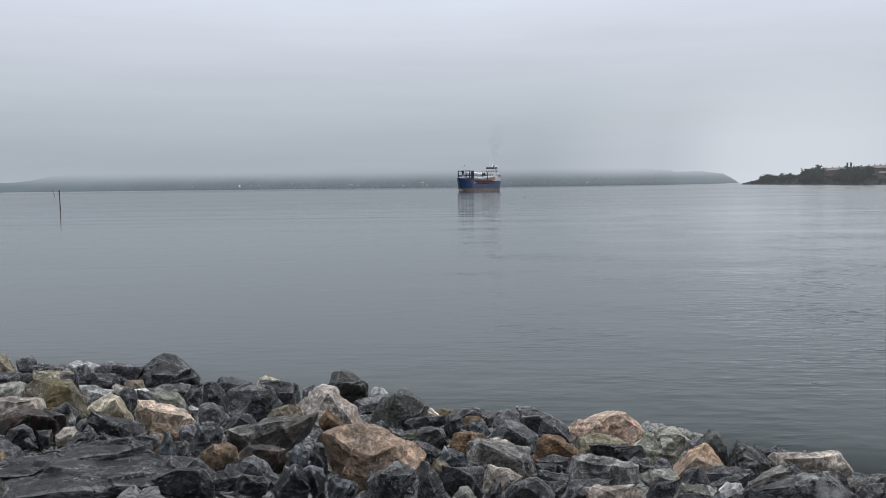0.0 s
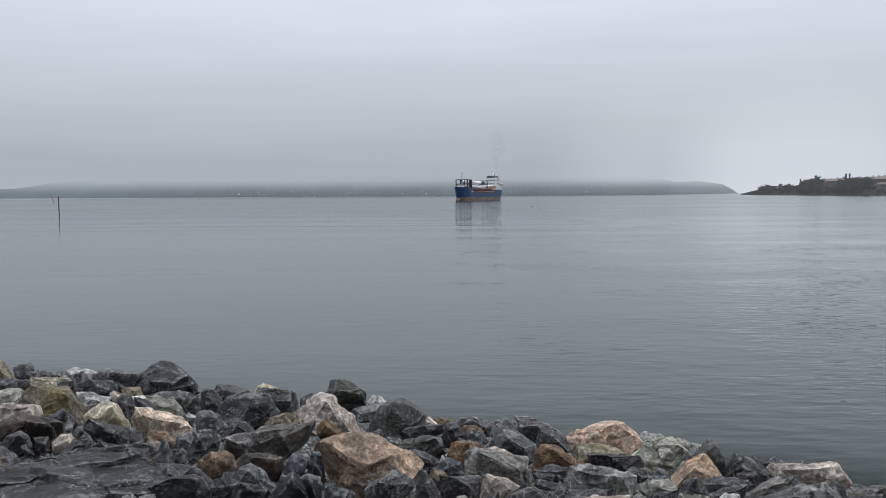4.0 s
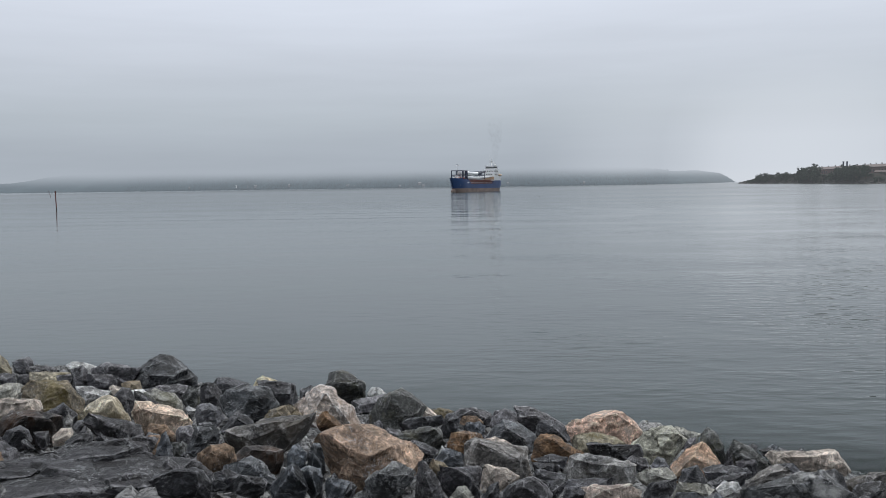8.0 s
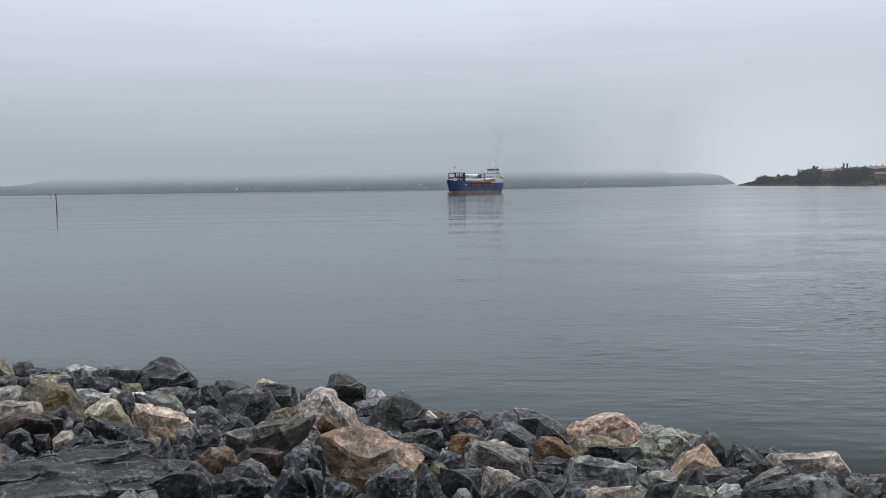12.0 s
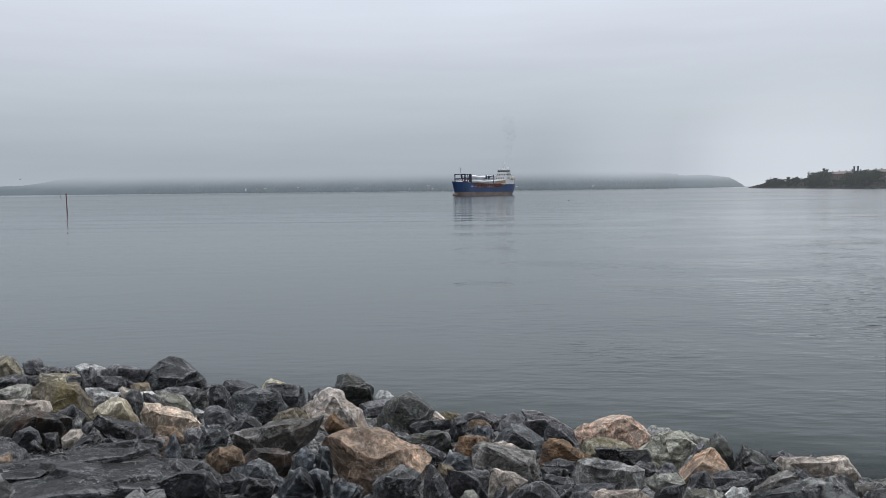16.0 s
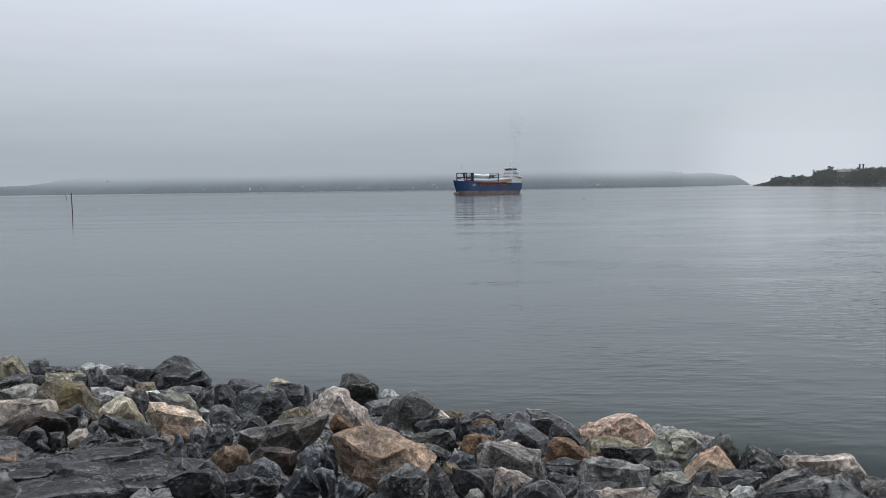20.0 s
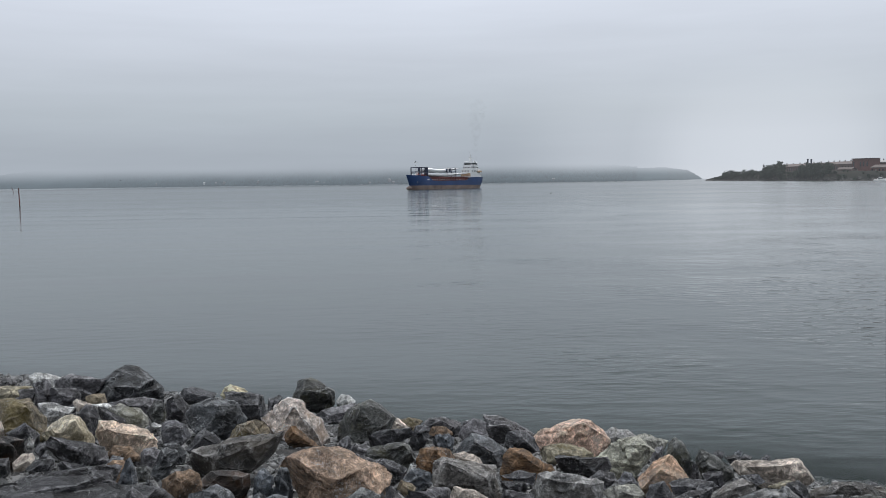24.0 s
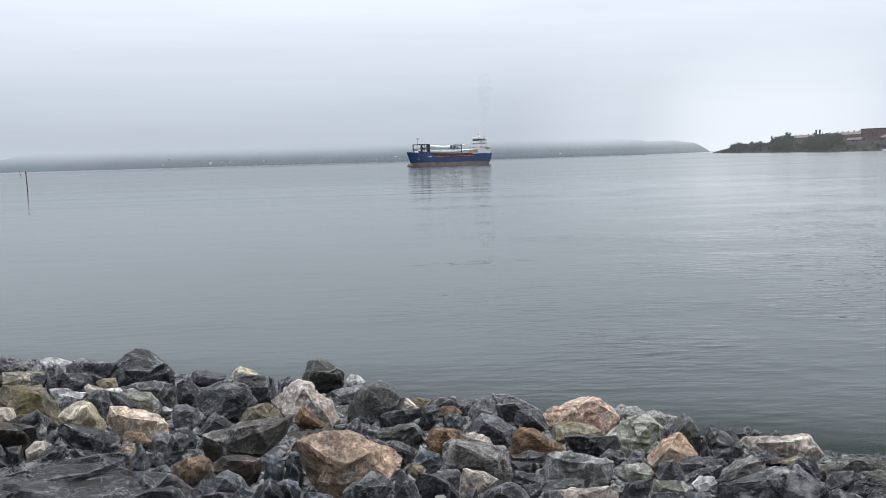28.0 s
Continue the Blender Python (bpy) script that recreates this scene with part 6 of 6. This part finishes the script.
HEAD = 0.86


def head_polar(b, d):
    return polar(b, d * HEAD)


def head_shore(b):
    """Distance of the headland's waterline by bearing."""
    return along([(19.25, 1700), (20.5, 1570), (22.5, 1390), (24.5, 1190), (26.5, 1035), (30, 1000), (36, 940), (60, 800)], b) * HEAD


def head_ground(b, back):
    """Ground height at a distance behind the waterline."""
    top = along([(19.25, 1.0), (19.8, 6), (20.4, 10), (21.5, 12), (23, 12), (24, 13), (27, 12), (30, 10), (60, 12)], b)
    rise = min(1.0, max(0.0, back) / 70.0)
    return HEAD * (-1.5 + (top + 1.5) * math.sin(rise * math.pi / 2) + 0.9 * noise.noise((b * 6, back * 0.05, 1.0)) * rise)


def head_point(b, back):
    x, y = polar(b, head_shore(b) + back)
    return Vector((x, y, head_ground(b, back)))


BRICK_RED = plain("weathered_brick_wall", (0.12, 0.05, 0.043), 0.85, vary=0.35, scale=0.12, grime=(0.09, 0.06, 0.05), dirt=0.5)
BRICK_BROWN = plain("brown_brick_wall", (0.115, 0.072, 0.064), 0.85, vary=0.3, scale=0.10, grime=(0.08, 0.06, 0.055), dirt=0.5)
ROOF_BROWN = plain("red_brown_roof", (0.085, 0.058, 0.052), 0.8, vary=0.25, scale=0.08, grime=(0.09, 0.075, 0.07), dirt=0.5)
ROOF_GREY = plain("grey_sheet_roof", (0.15, 0.145, 0.15), 0.6, vary=0.2, scale=0.1, grime=(0.14, 0.13, 0.12), dirt=0.4)
SHED_WHITE = plain("pale_boat_shed", (0.62, 0.63, 0.62), 0.6, vary=0.12, scale=0.3)
TIMBER = plain("grey_weathered_timber", (0.20, 0.185, 0.165), 0.85, vary=0.3, scale=0.6)
BARK = plain("grey_brown_bark", (0.10, 0.08, 0.06), 0.9, vary=0.3, scale=1.0)


def leaf_material(name, lo, hi):
    m, t, b = material(name)
    g = t.nodes.new("ShaderNodeNewGeometry")
    info = t.nodes.new("ShaderNodeObjectInfo")
    col = ramp(t, g.outputs["Random Per Island"], [(0.0, lo), (1.0, hi)])
    col = mix(t, 1.0, col, ramp(t, info.outputs["Random"], [(0.0, 0.75), (1.0, 1.2)]), "MULTIPLY")
    link(t, col, b.inputs["Base Color"])
    b.inputs["Roughness"].default_value = 0.8
    return m


LEAF = leaf_material("dull_green_leaves", (0.013, 0.024, 0.015), (0.036, 0.055, 0.03))


def make_tree(seed, tall, wide, lean):
    """Tapered trunk with limbs and a crown of many leaf clumps."""
    rng = random.Random(seed)
    tree = tagged(empty("tree"), "dark green broadleaf tree on the headland shore", "tree", "headland trees")
    bits = [rod((0, 0, -1.0), (lean, 0, tall * 0.55), tall * 0.03, tall * 0.014, 8)]
    tips = []
    for i in range(9):
        a = i * 2.4 + rng.uniform(-0.4, 0.4)
        z0 = tall * rng.uniform(0.18, 0.5)
        reach = wide * rng.uniform(0.22, 0.42)
        tip = (lean + reach * math.cos(a), reach * math.sin(a), z0 + tall * rng.uniform(0.12, 0.4))
        bits.append(rod((lean * z0 / tall, 0, z0), tip, tall * 0.010, tall * 0.004, 5))
        tips.append(tip)
    part("trunk", join(*bits), BARK, tree)
    verts, faces = [], []
    for k in range(30):
        if k < 9:
            c = Vector(tips[k])
        else:
            a, q = rng.uniform(0, 6.28), rng.random() ** 0.6
            c = Vector((lean + wide * 0.42 * q * math.cos(a), wide * 0.42 * q * math.sin(a), tall * (0.14 + 0.74 * rng.random() * (1 - 0.35 * q))))
        r = wide * rng.uniform(0.10, 0.19)
        for _ in range(46):
            d = Vector((rng.gauss(0, 1), rng.gauss(0, 1), rng.gauss(0, 0.8))).normalized() * r * rng.uniform(0.6, 1.08)
            p = c + d
            if p.z < tall * 0.02:
                continue
            s = rng.uniform(0.28, 0.6)
            u = Vector((rng.gauss(0, 1), rng.gauss(0, 1), rng.gauss(0, 1))).normalized()
            w = u.cross(d).normalized() * s
            u = u * s
            o = len(verts)
            verts += [p - u, p + w * 0.6, p + u, p - w * 0.6]
            faces.append((o, o + 1, o + 2, o + 3))
    crown = new("crown", mesh_of("crown", verts, faces, LEAF))
    crown.parent = tree
    return tree


def gable(p0, p1, deep, base, eave, ridge, name, label, wall, roof, bays, vents=0, category="building"):
    """A long building from p0 to p1 with a low pitched roof, doors and windows along its front."""
    deep, base, eave, ridge = deep * HEAD, base * HEAD, eave * HEAD, ridge * HEAD
    p0, p1 = Vector((*p0, 0)), Vector((*p1, 0))
    run = p1 - p0
    n = run.length
    turn = math.degrees(math.atan2(run.y, run.x))
    house = tagged(empty(name, pose(p0.x, p0.y, base, 0, 0, turn)), label, category)
    # the front faces the water: local -y after the turn
    side = -1 if (Vector((run.y, -run.x, 0)).dot(-p0) > 0) else 1
    y0, y1 = sorted((0.0, -side * deep))
    body = part("wall", box(0, n, y0, y1, -6, eave), wall, house)
    bm = bmesh.new()
    ym, o = (y0 + y1) / 2, 0.6
    prof = [(y0 - o, eave), (ym, ridge), (y1 + o, eave), (y1 + o, eave + 0.5), (ym, ridge + 0.5), (y0 - o, eave + 0.5)]
    ends = [[bm.verts.new((x, y, z)) for y, z in prof] for x in (-o, n + o)]
    k = len(prof)
    for i in range(k):
        bm.faces.new((ends[0][i], ends[0][(i + 1) % k], ends[1][(i + 1) % k], ends[1][i]))
    for e in ends:
        bm.faces.new((e[0], e[1], e[4], e[5]))
        bm.faces.new((e[1], e[2], e[3], e[4]))
    bmesh.ops.recalc_face_normals(bm, faces=bm.faces)
    rf = part("roof", bm, roof, house)
    gab = bmesh.new()
    for x in (0.0, n):
        gab.faces.new([gab.verts.new(q) for q in ((x, y0, eave), (x, ym, ridge), (x, y1, eave))])
    part("gable_wall", gab, wall, house)
    front = 0.0
    step = n / bays
    high = eave
    for i in range(bays):
        x = (i + 0.5) * step
        w = min(step * 0.28, 3.0)
        if i % 4 == 1:
            part("door", box(x - w, x + w, front - 0.12, front + 0.12, 0, min(4.2, high * 0.7)), TIMBER, house)
        else:
            win = part("window", box(x - w * 0.7, x + w * 0.7, front - 0.1, front + 0.1, high * 0.45, high * 0.8), GLASS_DARK, house)
            part("sill", box(x - w * 0.8, x + w * 0.8, front - 0.22, front + 0.22, high * 0.41, high * 0.45), wall, win)
    for i in range(vents):
        x = (i + 0.5) * n / vents
        part("roof_vent", join(rod((x, ym, ridge), (x, ym, ridge + 1.5), 0.7, sides=8), rod((x, ym, ridge + 1.5), (x, ym, ridge + 2.1), 1.1, 0.3, 8)), ROOF_GREY, rf)
    return house


def build_headland():
    m, t, b = material("headland_turf_and_rock")
    c = t.nodes.new("ShaderNodeTexCoord").outputs["Object"]
    col = ramp(t, noise_of(t, c, 0.03, 8, 0.65), [(0.36, (0.013, 0.015, 0.012)), (0.52, (0.022, 0.023, 0.018)), (0.68, (0.042, 0.032, 0.026))])
    z = t.nodes.new("ShaderNodeSeparateXYZ")
    link(t, c, z.inputs[0])
    col = mix(t, ramp(t, math_node(t, "MULTIPLY", z.outputs[2], 0.1), [(0.10, 0.85), (0.28, 0.0)]), col, (0.03, 0.028, 0.026))
    link(t, col, b.inputs["Base Color"])
    b.inputs["Roughness"].default_value = 1.0
    b.inputs["Specular IOR Level"].default_value = 0.05
    bs = [19.25 + 0.15 * i for i in range(110)] + [40, 48, 60]
    backs = [-15, -4, 2, 8, 16, 26, 40, 60, 90, 140, 220, 350, 600]
    verts = [tuple(head_point(q, k)) for q in bs for k in backs]
    n = len(backs)
    faces = [(i * n + j, (i + 1) * n + j, (i + 1) * n + j + 1, i * n + j + 1) for i in range(len(bs) - 1) for j in range(n - 1)]
    tagged(new("headland", mesh_of("headland", verts, faces, m, True)), "low headland of dark rock and brown turf", "headland", kind="structure")
    # rocky foreshore
    rng = random.Random(31)
    nr = np.random.RandomState(31)
    bm = bmesh.new()
    bmesh.ops.create_icosphere(bm, subdivisions=1, radius=1.0)
    base = np.array([q.co[:] for q in bm.verts])
    fs = [tuple(q.index for q in x.verts) for x in bm.faces]
    bm.free()
    verts, faces = [], []
    for _ in range(1300):
        q = rng.uniform(19.2, 33)
        p = head_point(max(q, 19.25), rng.uniform(-9, 26) * rng.random())
        s = rng.uniform(0.5, 2.4)
        pts = base * nr.uniform(0.6, 1.1, size=(len(base), 1)) * np.array([s, s, s * 0.6]) + np.array(p)
        o = len(verts)
        verts += [tuple(v) for v in pts]
        faces += [(i + o, j + o, k + o) for i, j, k in fs]
    tagged(new("foreshore_rocks", mesh_of("foreshore_rocks", verts, faces, plain("foreshore_rock", (0.03, 0.029, 0.026), 0.9, vary=0.4, scale=0.4))), "dark rocks along the headland's waterline", "rocks", kind="stuff")
    # trees and shrubs
    kinds = [make_tree(61, 13, 11, 0.4), make_tree(62, 15, 12, -0.5), make_tree(63, 11, 12, 0.2), make_tree(64, 16, 9, 0.0)]
    used = [False] * 4

    def plant(q, back, k, size):
        p = head_point(q, back)
        mtx = pose(p.x, p.y, p.z - 0.3, 0, 0, rng.uniform(0, 360))
        if not used[k]:
            used[k] = True
            kinds[k].matrix_basis = mtx
            kinds[k].scale = (size * HEAD,) * 3
            return
        ob = copy_thing(kinds[k], mtx)
        ob.scale = (size * HEAD,) * 3

    for i in range(26):     # the large dark clump
        plant(rng.uniform(24.85, 26.3), rng.uniform(8, 40), i % 4, rng.uniform(1.0, 1.3))
    plant(26.42, 24, 3, 1.15)
    plant(26.50, 30, 1, 1.05)
    for i in range(22):     # the second clump
        plant(rng.uniform(22.8, 23.75), rng.uniform(8, 40), i % 4, rng.uniform(0.95, 1.35))
    for i in range(40):     # low scrub towards the point
        plant(rng.uniform(20.15, 21.7), rng.uniform(10, 60), i % 3, rng.uniform(0.42, 0.75))
    for i in range(46):     # close scrub over the neck between the clumps
        plant(rng.uniform(21.4, 23.0), rng.uniform(10, 60), i % 3, rng.uniform(0.38, 0.6))
    for i in range(34):
        plant(rng.uniform(23.6, 25.0), rng.uniform(6, 40), i % 3, rng.uniform(0.28, 0.46))
    for i in range(14):
        plant(19.75 + 0.05 * i, rng.uniform(12, 40), i % 3, 0.22 + 0.022 * i)
    for i in range(4):
        plant(21.95 + 0.06 * i, 40, 2, 0.8)
    for i in range(26):     # scrub under the buildings
        plant(rng.uniform(26.5, 31.5), rng.uniform(4, 60), i % 3, rng.uniform(0.2, 0.42))
    for q, s in ((19.85, 0.4), (19.98, 0.5), (20.35, 0.6), (22.3, 0.35), (22.55, 0.4), (24.2, 0.4), (24.5, 0.45), (27.0, 0.45), (27.3, 0.4), (28.6, 0.35), (29.0, 0.3)):
        plant(q, 18, 2, s)
    # buildings
    gable(head_polar(23.3, 1560), head_polar(25.6, 1420), 34, 10, 11.0, 15.5, "warehouse", "long red-brown warehouse with a low roof on the headland", BRICK_BROWN, ROOF_BROWN, 18, 6)
    gable(head_polar(25.6, 1330), head_polar(27.75, 1225), 34, 9, 11.5, 15.5, "warehouse", "long brown brick warehouse with roof vents behind trees", BRICK_BROWN, ROOF_BROWN, 14, 7)
    gable(head_polar(27.7, 1190), head_polar(28.6, 1175), 20, 9, 17.2, 17.4, "brick_block", "tall red brick block with a flat roof", BRICK_RED, ROOF_BROWN, 5)
    gable(head_polar(28.62, 1215), head_polar(31.2, 1150), 34, 9, 12.0, 15.2, "warehouse", "long red brick warehouse with vents on its ridge", BRICK_RED, ROOF_GREY, 16, 9)
    gable(head_polar(31.25, 1180), head_polar(34.5, 1120), 34, 9, 12.0, 15.0, "warehouse", "red brick warehouse with a grey roof", BRICK_RED, ROOF_GREY, 14, 5)
    gable(head_polar(28.7, 1120), head_polar(31.4, 1085), 18, 8, 6.2, 9.4, "low_shed", "low red shed with a brown roof", BRICK_RED, ROOF_BROWN, 14)
    gable(head_polar(26.9, 1120), head_polar(27.65, 1112), 12, 8, 4.5, 7.0, "low_shed", "small brown shed on the slope", BRICK_BROWN, ROOF_BROWN, 4)
    # jetty and moored boat
    a0, a1 = Vector((*head_polar(28.8, 1000), 1.2)), Vector((*head_polar(30.6, 988), 1.2))
    jetty = tagged(empty("jetty"), "low grey timber jetty on posts", "jetty")
    d = (a1 - a0)
    for i in range(12):
        s = a0 + d * i / 12
        e2 = a0 + d * (i + 0.94) / 12
        part("deck_board", rod(s, e2, 0.5, 0.5, 4), TIMBER, jetty)
        part("post", rod(s - Vector((0, 0, 3)), s + Vector((0, 0, 0.6)), 0.22, sides=6), TIMBER, jetty)
    for q, d, size, turn, label in ((29.85, 984, 1.9, 150, "white moored motor yacht by the jetty"), (29.2, 986, 1.2, 160, "small white moored motor boat")):
        boat = tagged(empty("motor_boat", pose(*head_polar(q, d), 0, 0, 0, turn)), label, "boat", "moored boats")
        hullb = bmesh.new()
        bmesh.ops.create_uvsphere(hullb, u_segments=18, v_segments=10, radius=1.0, matrix=Matrix.Diagonal((4.6, 1.5, 1.3, 1)))
        for v in hullb.verts:
            v.co.z = min(v.co.z, 0.9)
            if v.co.x > 0:
                v.co.z += 0.25 * (v.co.x / 4.6) ** 2
        part("hull", hullb, SHED_WHITE, boat, "", True)
        cab = part("cabin", box(-2.2, 1.6, -1.0, 1.0, 0.8, 2.0, 0.15), SHED_WHITE, boat)
        part("window", box(-1.9, 1.3, -1.04, 1.04, 1.3, 1.7), GLASS_DARK, cab)
        part("flybridge", box(-1.6, 0.6, -0.8, 0.8, 2.0, 2.7, 0.12), SHED_WHITE, cab)
        part("mast", rod((-1.2, 0, 2.6), (-1.2, 0, 4.2), 0.06, 0.04, 6), SHED_WHITE, boat)
        boat.scale = (size,) * 3
    # two stacks behind the trees
    for q in (25.24, 25.44):
        x, y = head_polar(q, 1235)
        st = tagged(empty("chimney_stack", pose(x, y, 7.6)), "slim dark chimney stack behind the trees", "chimney", "chimney stacks")
        part("stack", rod((0, 0, -2), (0, 0, 16.6), 1.0, 0.9, 12), FRAME_DARK, st)
        part("rim", rod((0, 0, 16.0), (0, 0, 16.8), 1.1, 1.1, 12), FRAME_DARK, st)


build_headland()


# ---- houses across the sound ----
def far_house(b, up, w, bright):
    d = hill_shore(b) + 15
    x, y = polar(b, d)
    z = 4.5 + d * math.tan(radians(up))
    wall = SHED_WHITE if bright else ROOF_GREY
    house = tagged(empty("far_house", pose(x, y, z, 0, 0, -b)), "small pale house among trees across the sound" if bright else "small grey house among trees across the sound", "house", "houses across the sound")
    w *= 0.62
    part("wall", box(-w / 2, w / 2, -4, 4, -6, 0.9), wall, house)
    bm = bmesh.new()
    prof = [(-5, 0.8), (0, 2.6), (5, 0.8)]
    ends = [[bm.verts.new((s * (w / 2 + 0.6), q, h)) for q, h in prof] for s in (-1, 1)]
    for i in range(2):
        bm.faces.new((ends[0][i], ends[0][i + 1], ends[1][i + 1], ends[1][i]))
    bm.faces.new(ends[0])
    bm.faces.new(ends[1])
    bm.faces.new((ends[0][0], ends[0][2], ends[1][2], ends[1][0]))
    bmesh.ops.recalc_face_normals(bm, faces=bm.faces)
    part("roof", bm, wall, house)


for b, up, w, bright in ((-13.27, 0.14, 9, True), (-12.04, 0.15, 14, False), (-12.55, 0.13, 6, False), (-6.07, 0.10, 15, False), (-5.6, 0.03, 8, False), (-1.29, 0.19, 13, False), (-1.03, 0.02, 8, False),
                         (-2.6, 0.0, 7, False), (-9.9, 0.2, 8, False), (-16.2, 0.12, 7, False), (4.6, 0.08, 8, False), (9.6, 0.05, 7, False), (-14.9, 0.05, 7, False)):
    far_house(b, up, w, bright)


# ---- birds ----
FEATHER = plain("brown_feathers", (0.06, 0.045, 0.035), 0.8, vary=0.3, scale=8)
GULL_GREY = plain("grey_feathers", (0.16, 0.16, 0.17), 0.8, vary=0.2, scale=6)


def build_duck():
    duck = tagged(empty("duck"), "dark brown duck swimming on calm water", "duck")
    body = bmesh.new()
    bmesh.ops.create_uvsphere(body, u_segments=16, v_segments=10, radius=1.0, matrix=pose(0, 0, 0.08) @ Matrix.Diagonal((0.34, 0.17, 0.16, 1)))
    part("body", body, FEATHER, duck, "", True)
    part("neck", rod((0.24, 0, 0.14), (0.31, 0, 0.40), 0.07, 0.05, 10), FEATHER, duck)
    head = bmesh.new()
    bmesh.ops.create_uvsphere(head, u_segments=12, v_segments=8, radius=0.085, matrix=pose(0.34, 0, 0.43))
    skull = part("head", head, FEATHER, duck, "", True)
    part("bill", rod((0.40, 0, 0.42), (0.50, 0, 0.40), 0.035, 0.02, 8), CREAM, skull)
    part("tail", rod((-0.30, 0, 0.12), (-0.46, 0, 0.22), 0.09, 0.02, 8), FEATHER, duck)
    duck.scale = (0.7, 0.7, 0.7)
    return duck


def build_gull():
    gull = tagged(empty("gull"), "grey gull gliding low over the sound", "gull")
    body = bmesh.new()
    bmesh.ops.create_uvsphere(body, u_segments=12, v_segments=8, radius=1.0, matrix=Matrix.Diagonal((0.34, 0.12, 0.11, 1)))
    part("body", body, GULL_GREY, gull, "", True)
    for s in (-1, 1):
        wing = bmesh.new()
        vs = [wing.verts.new(q) for q in ((0.16, s * 0.08, 0.03), (0.20, s * 0.45, 0.20), (0.02, s * 0.95, 0.12), (-0.06, s * 0.9, 0.11), (-0.02, s * 0.45, 0.18), (-0.14, s * 0.08, 0.02))]
        f = wing.faces.new(vs)
        ext = bmesh.ops.extrude_face_region(wing, geom=[f])
        for v in ext["geom"]:
            if isinstance(v, bmesh.types.BMVert):
                v.co.z -= 0.025
        bmesh.ops.recalc_face_normals(wing, faces=wing.faces)
        part("wing", wing, GULL_GREY, gull)
    part("tail", rod((-0.3, 0, 0), (-0.5, 0, 0.0), 0.06, 0.11, 6), GULL_GREY, gull)
    return gull


duck = build_duck()
gull = build_gull()


# ---- exhaust ----
def smoke_material():
    m, t, b = material("thin_brown_exhaust")
    c = t.nodes.new("ShaderNodeTexCoord").outputs["Object"]
    b.inputs["Base Color"].default_value = (0.10, 0.095, 0.06, 1)
    b.inputs["Roughness"].default_value = 1.0
    b.inputs["Specular IOR Level"].default_value = 0.0
    link(t, ramp(t, noise_of(t, c, 0.35, 3, 0.5), [(0.36, 0.0), (0.7, 0.022)], "EASE"), b.inputs["Alpha"])
    return m


def build_puff(seed, size):
    """One puff of exhaust as a thin veil."""
    puff = tagged(empty("exhaust_puff"), "thin brownish puff of ship exhaust", "smoke", "ship exhaust")
    v, f = ICO[3]
    pts = [tuple(np.array((q[0], q[1], q[2] * 1.5)) * size * (1 + 0.7 * noise.noise((*(q * 1.4 + seed),)))) for q in v]
    ob = new("veil", mesh_of("veil", pts, f, SMOKE, True))
    ob.parent = puff
    ob.visible_shadow = False
    return puff


SMOKE = smoke_material()
puffs = [build_puff(s, r) for s, r in ((1, 1.2), (2, 1.9), (3, 2.7), (4, 3.5), (5, 4.3), (6, 4.8))]


def ship_place(t):
    rows = SHIP
    for (t0, *p0), (t1, *p1) in zip(rows, rows[1:]):
        if t <= t1:
            k = (t - t0) / (t1 - t0)
            return [u + (v - u) * k for u, v in zip(p0, p1)]
    return rows[-1][1:]


# seconds, place, heading of the ship as it swings
SHIP = [(0, 25.22, 590.9, -113.4), (3, 25.22, 588.2, -115.2), (8, 24.76, 583.6, -118.3), (11, 24.30, 580.8, -120.8), (14.5, 23.93, 577.6, -124.2), (17, 23.75, 575.3, -126.6), (20, 23.66, 572.5, -129.9), (25, 23.48, 567.9, -136.6), (28, 22.74, 565.2, -141.4)]


def motions():
    walk(water, [(0, pose(0, 0, 0)), (14, pose(1.2, -2.4, 0)), (28, pose(2.4, -4.8, 0))])
    walk(ship, [(t, pose(x, y, 0, 0, 0, r)) for t, x, y, r in SHIP])
    walk(duck, [(0, pose(28.2, 295, 0, 0, 0, 4)), (8, pose(34.8, 299, 0, 0, 0, 3)), (10, pose(36.6, 299.5, 0, 0, 0, 4)), (28, pose(54, 302, 0, 0, 0, 6))])
    # the gull crosses low before the far hill
    walk(gull, [(t, pose(*polar(b, 420), 4.5 + 420 * math.tan(radians(up)), 4, 0, -b + 6)) for t, b, up in
                ((0, -44, 1.6), (10, -33, 1.2), (16, -26.5, 0.9), (20, -21.95, 0.73), (25, -17.42, 0.37), (27, -15.98, 0.44), (28, -15.8, 0.47))])
    # exhaust rises off the funnel and drifts a little
    for i, puff in enumerate(puffs):
        rows = []
        for t in (0, 4, 8, 12, 16, 20, 24, 28):
            x, y, r = ship_place(t)
            p = pose(x, y, 0, 0, 0, r) @ Vector((-31.0, 0, 20.6 + i * 4.2 * (1 + t / 45)))
            sway = math.sin(t * 0.6 + i * 1.3)
            rows.append((t, pose(p.x + 0.35 * i + 0.5 * i * 0.3 * sway, p.y, p.z + 0.8 * sway, 0, 0, (t * 9 + i * 40))))
        walk(puff, rows)


motions()
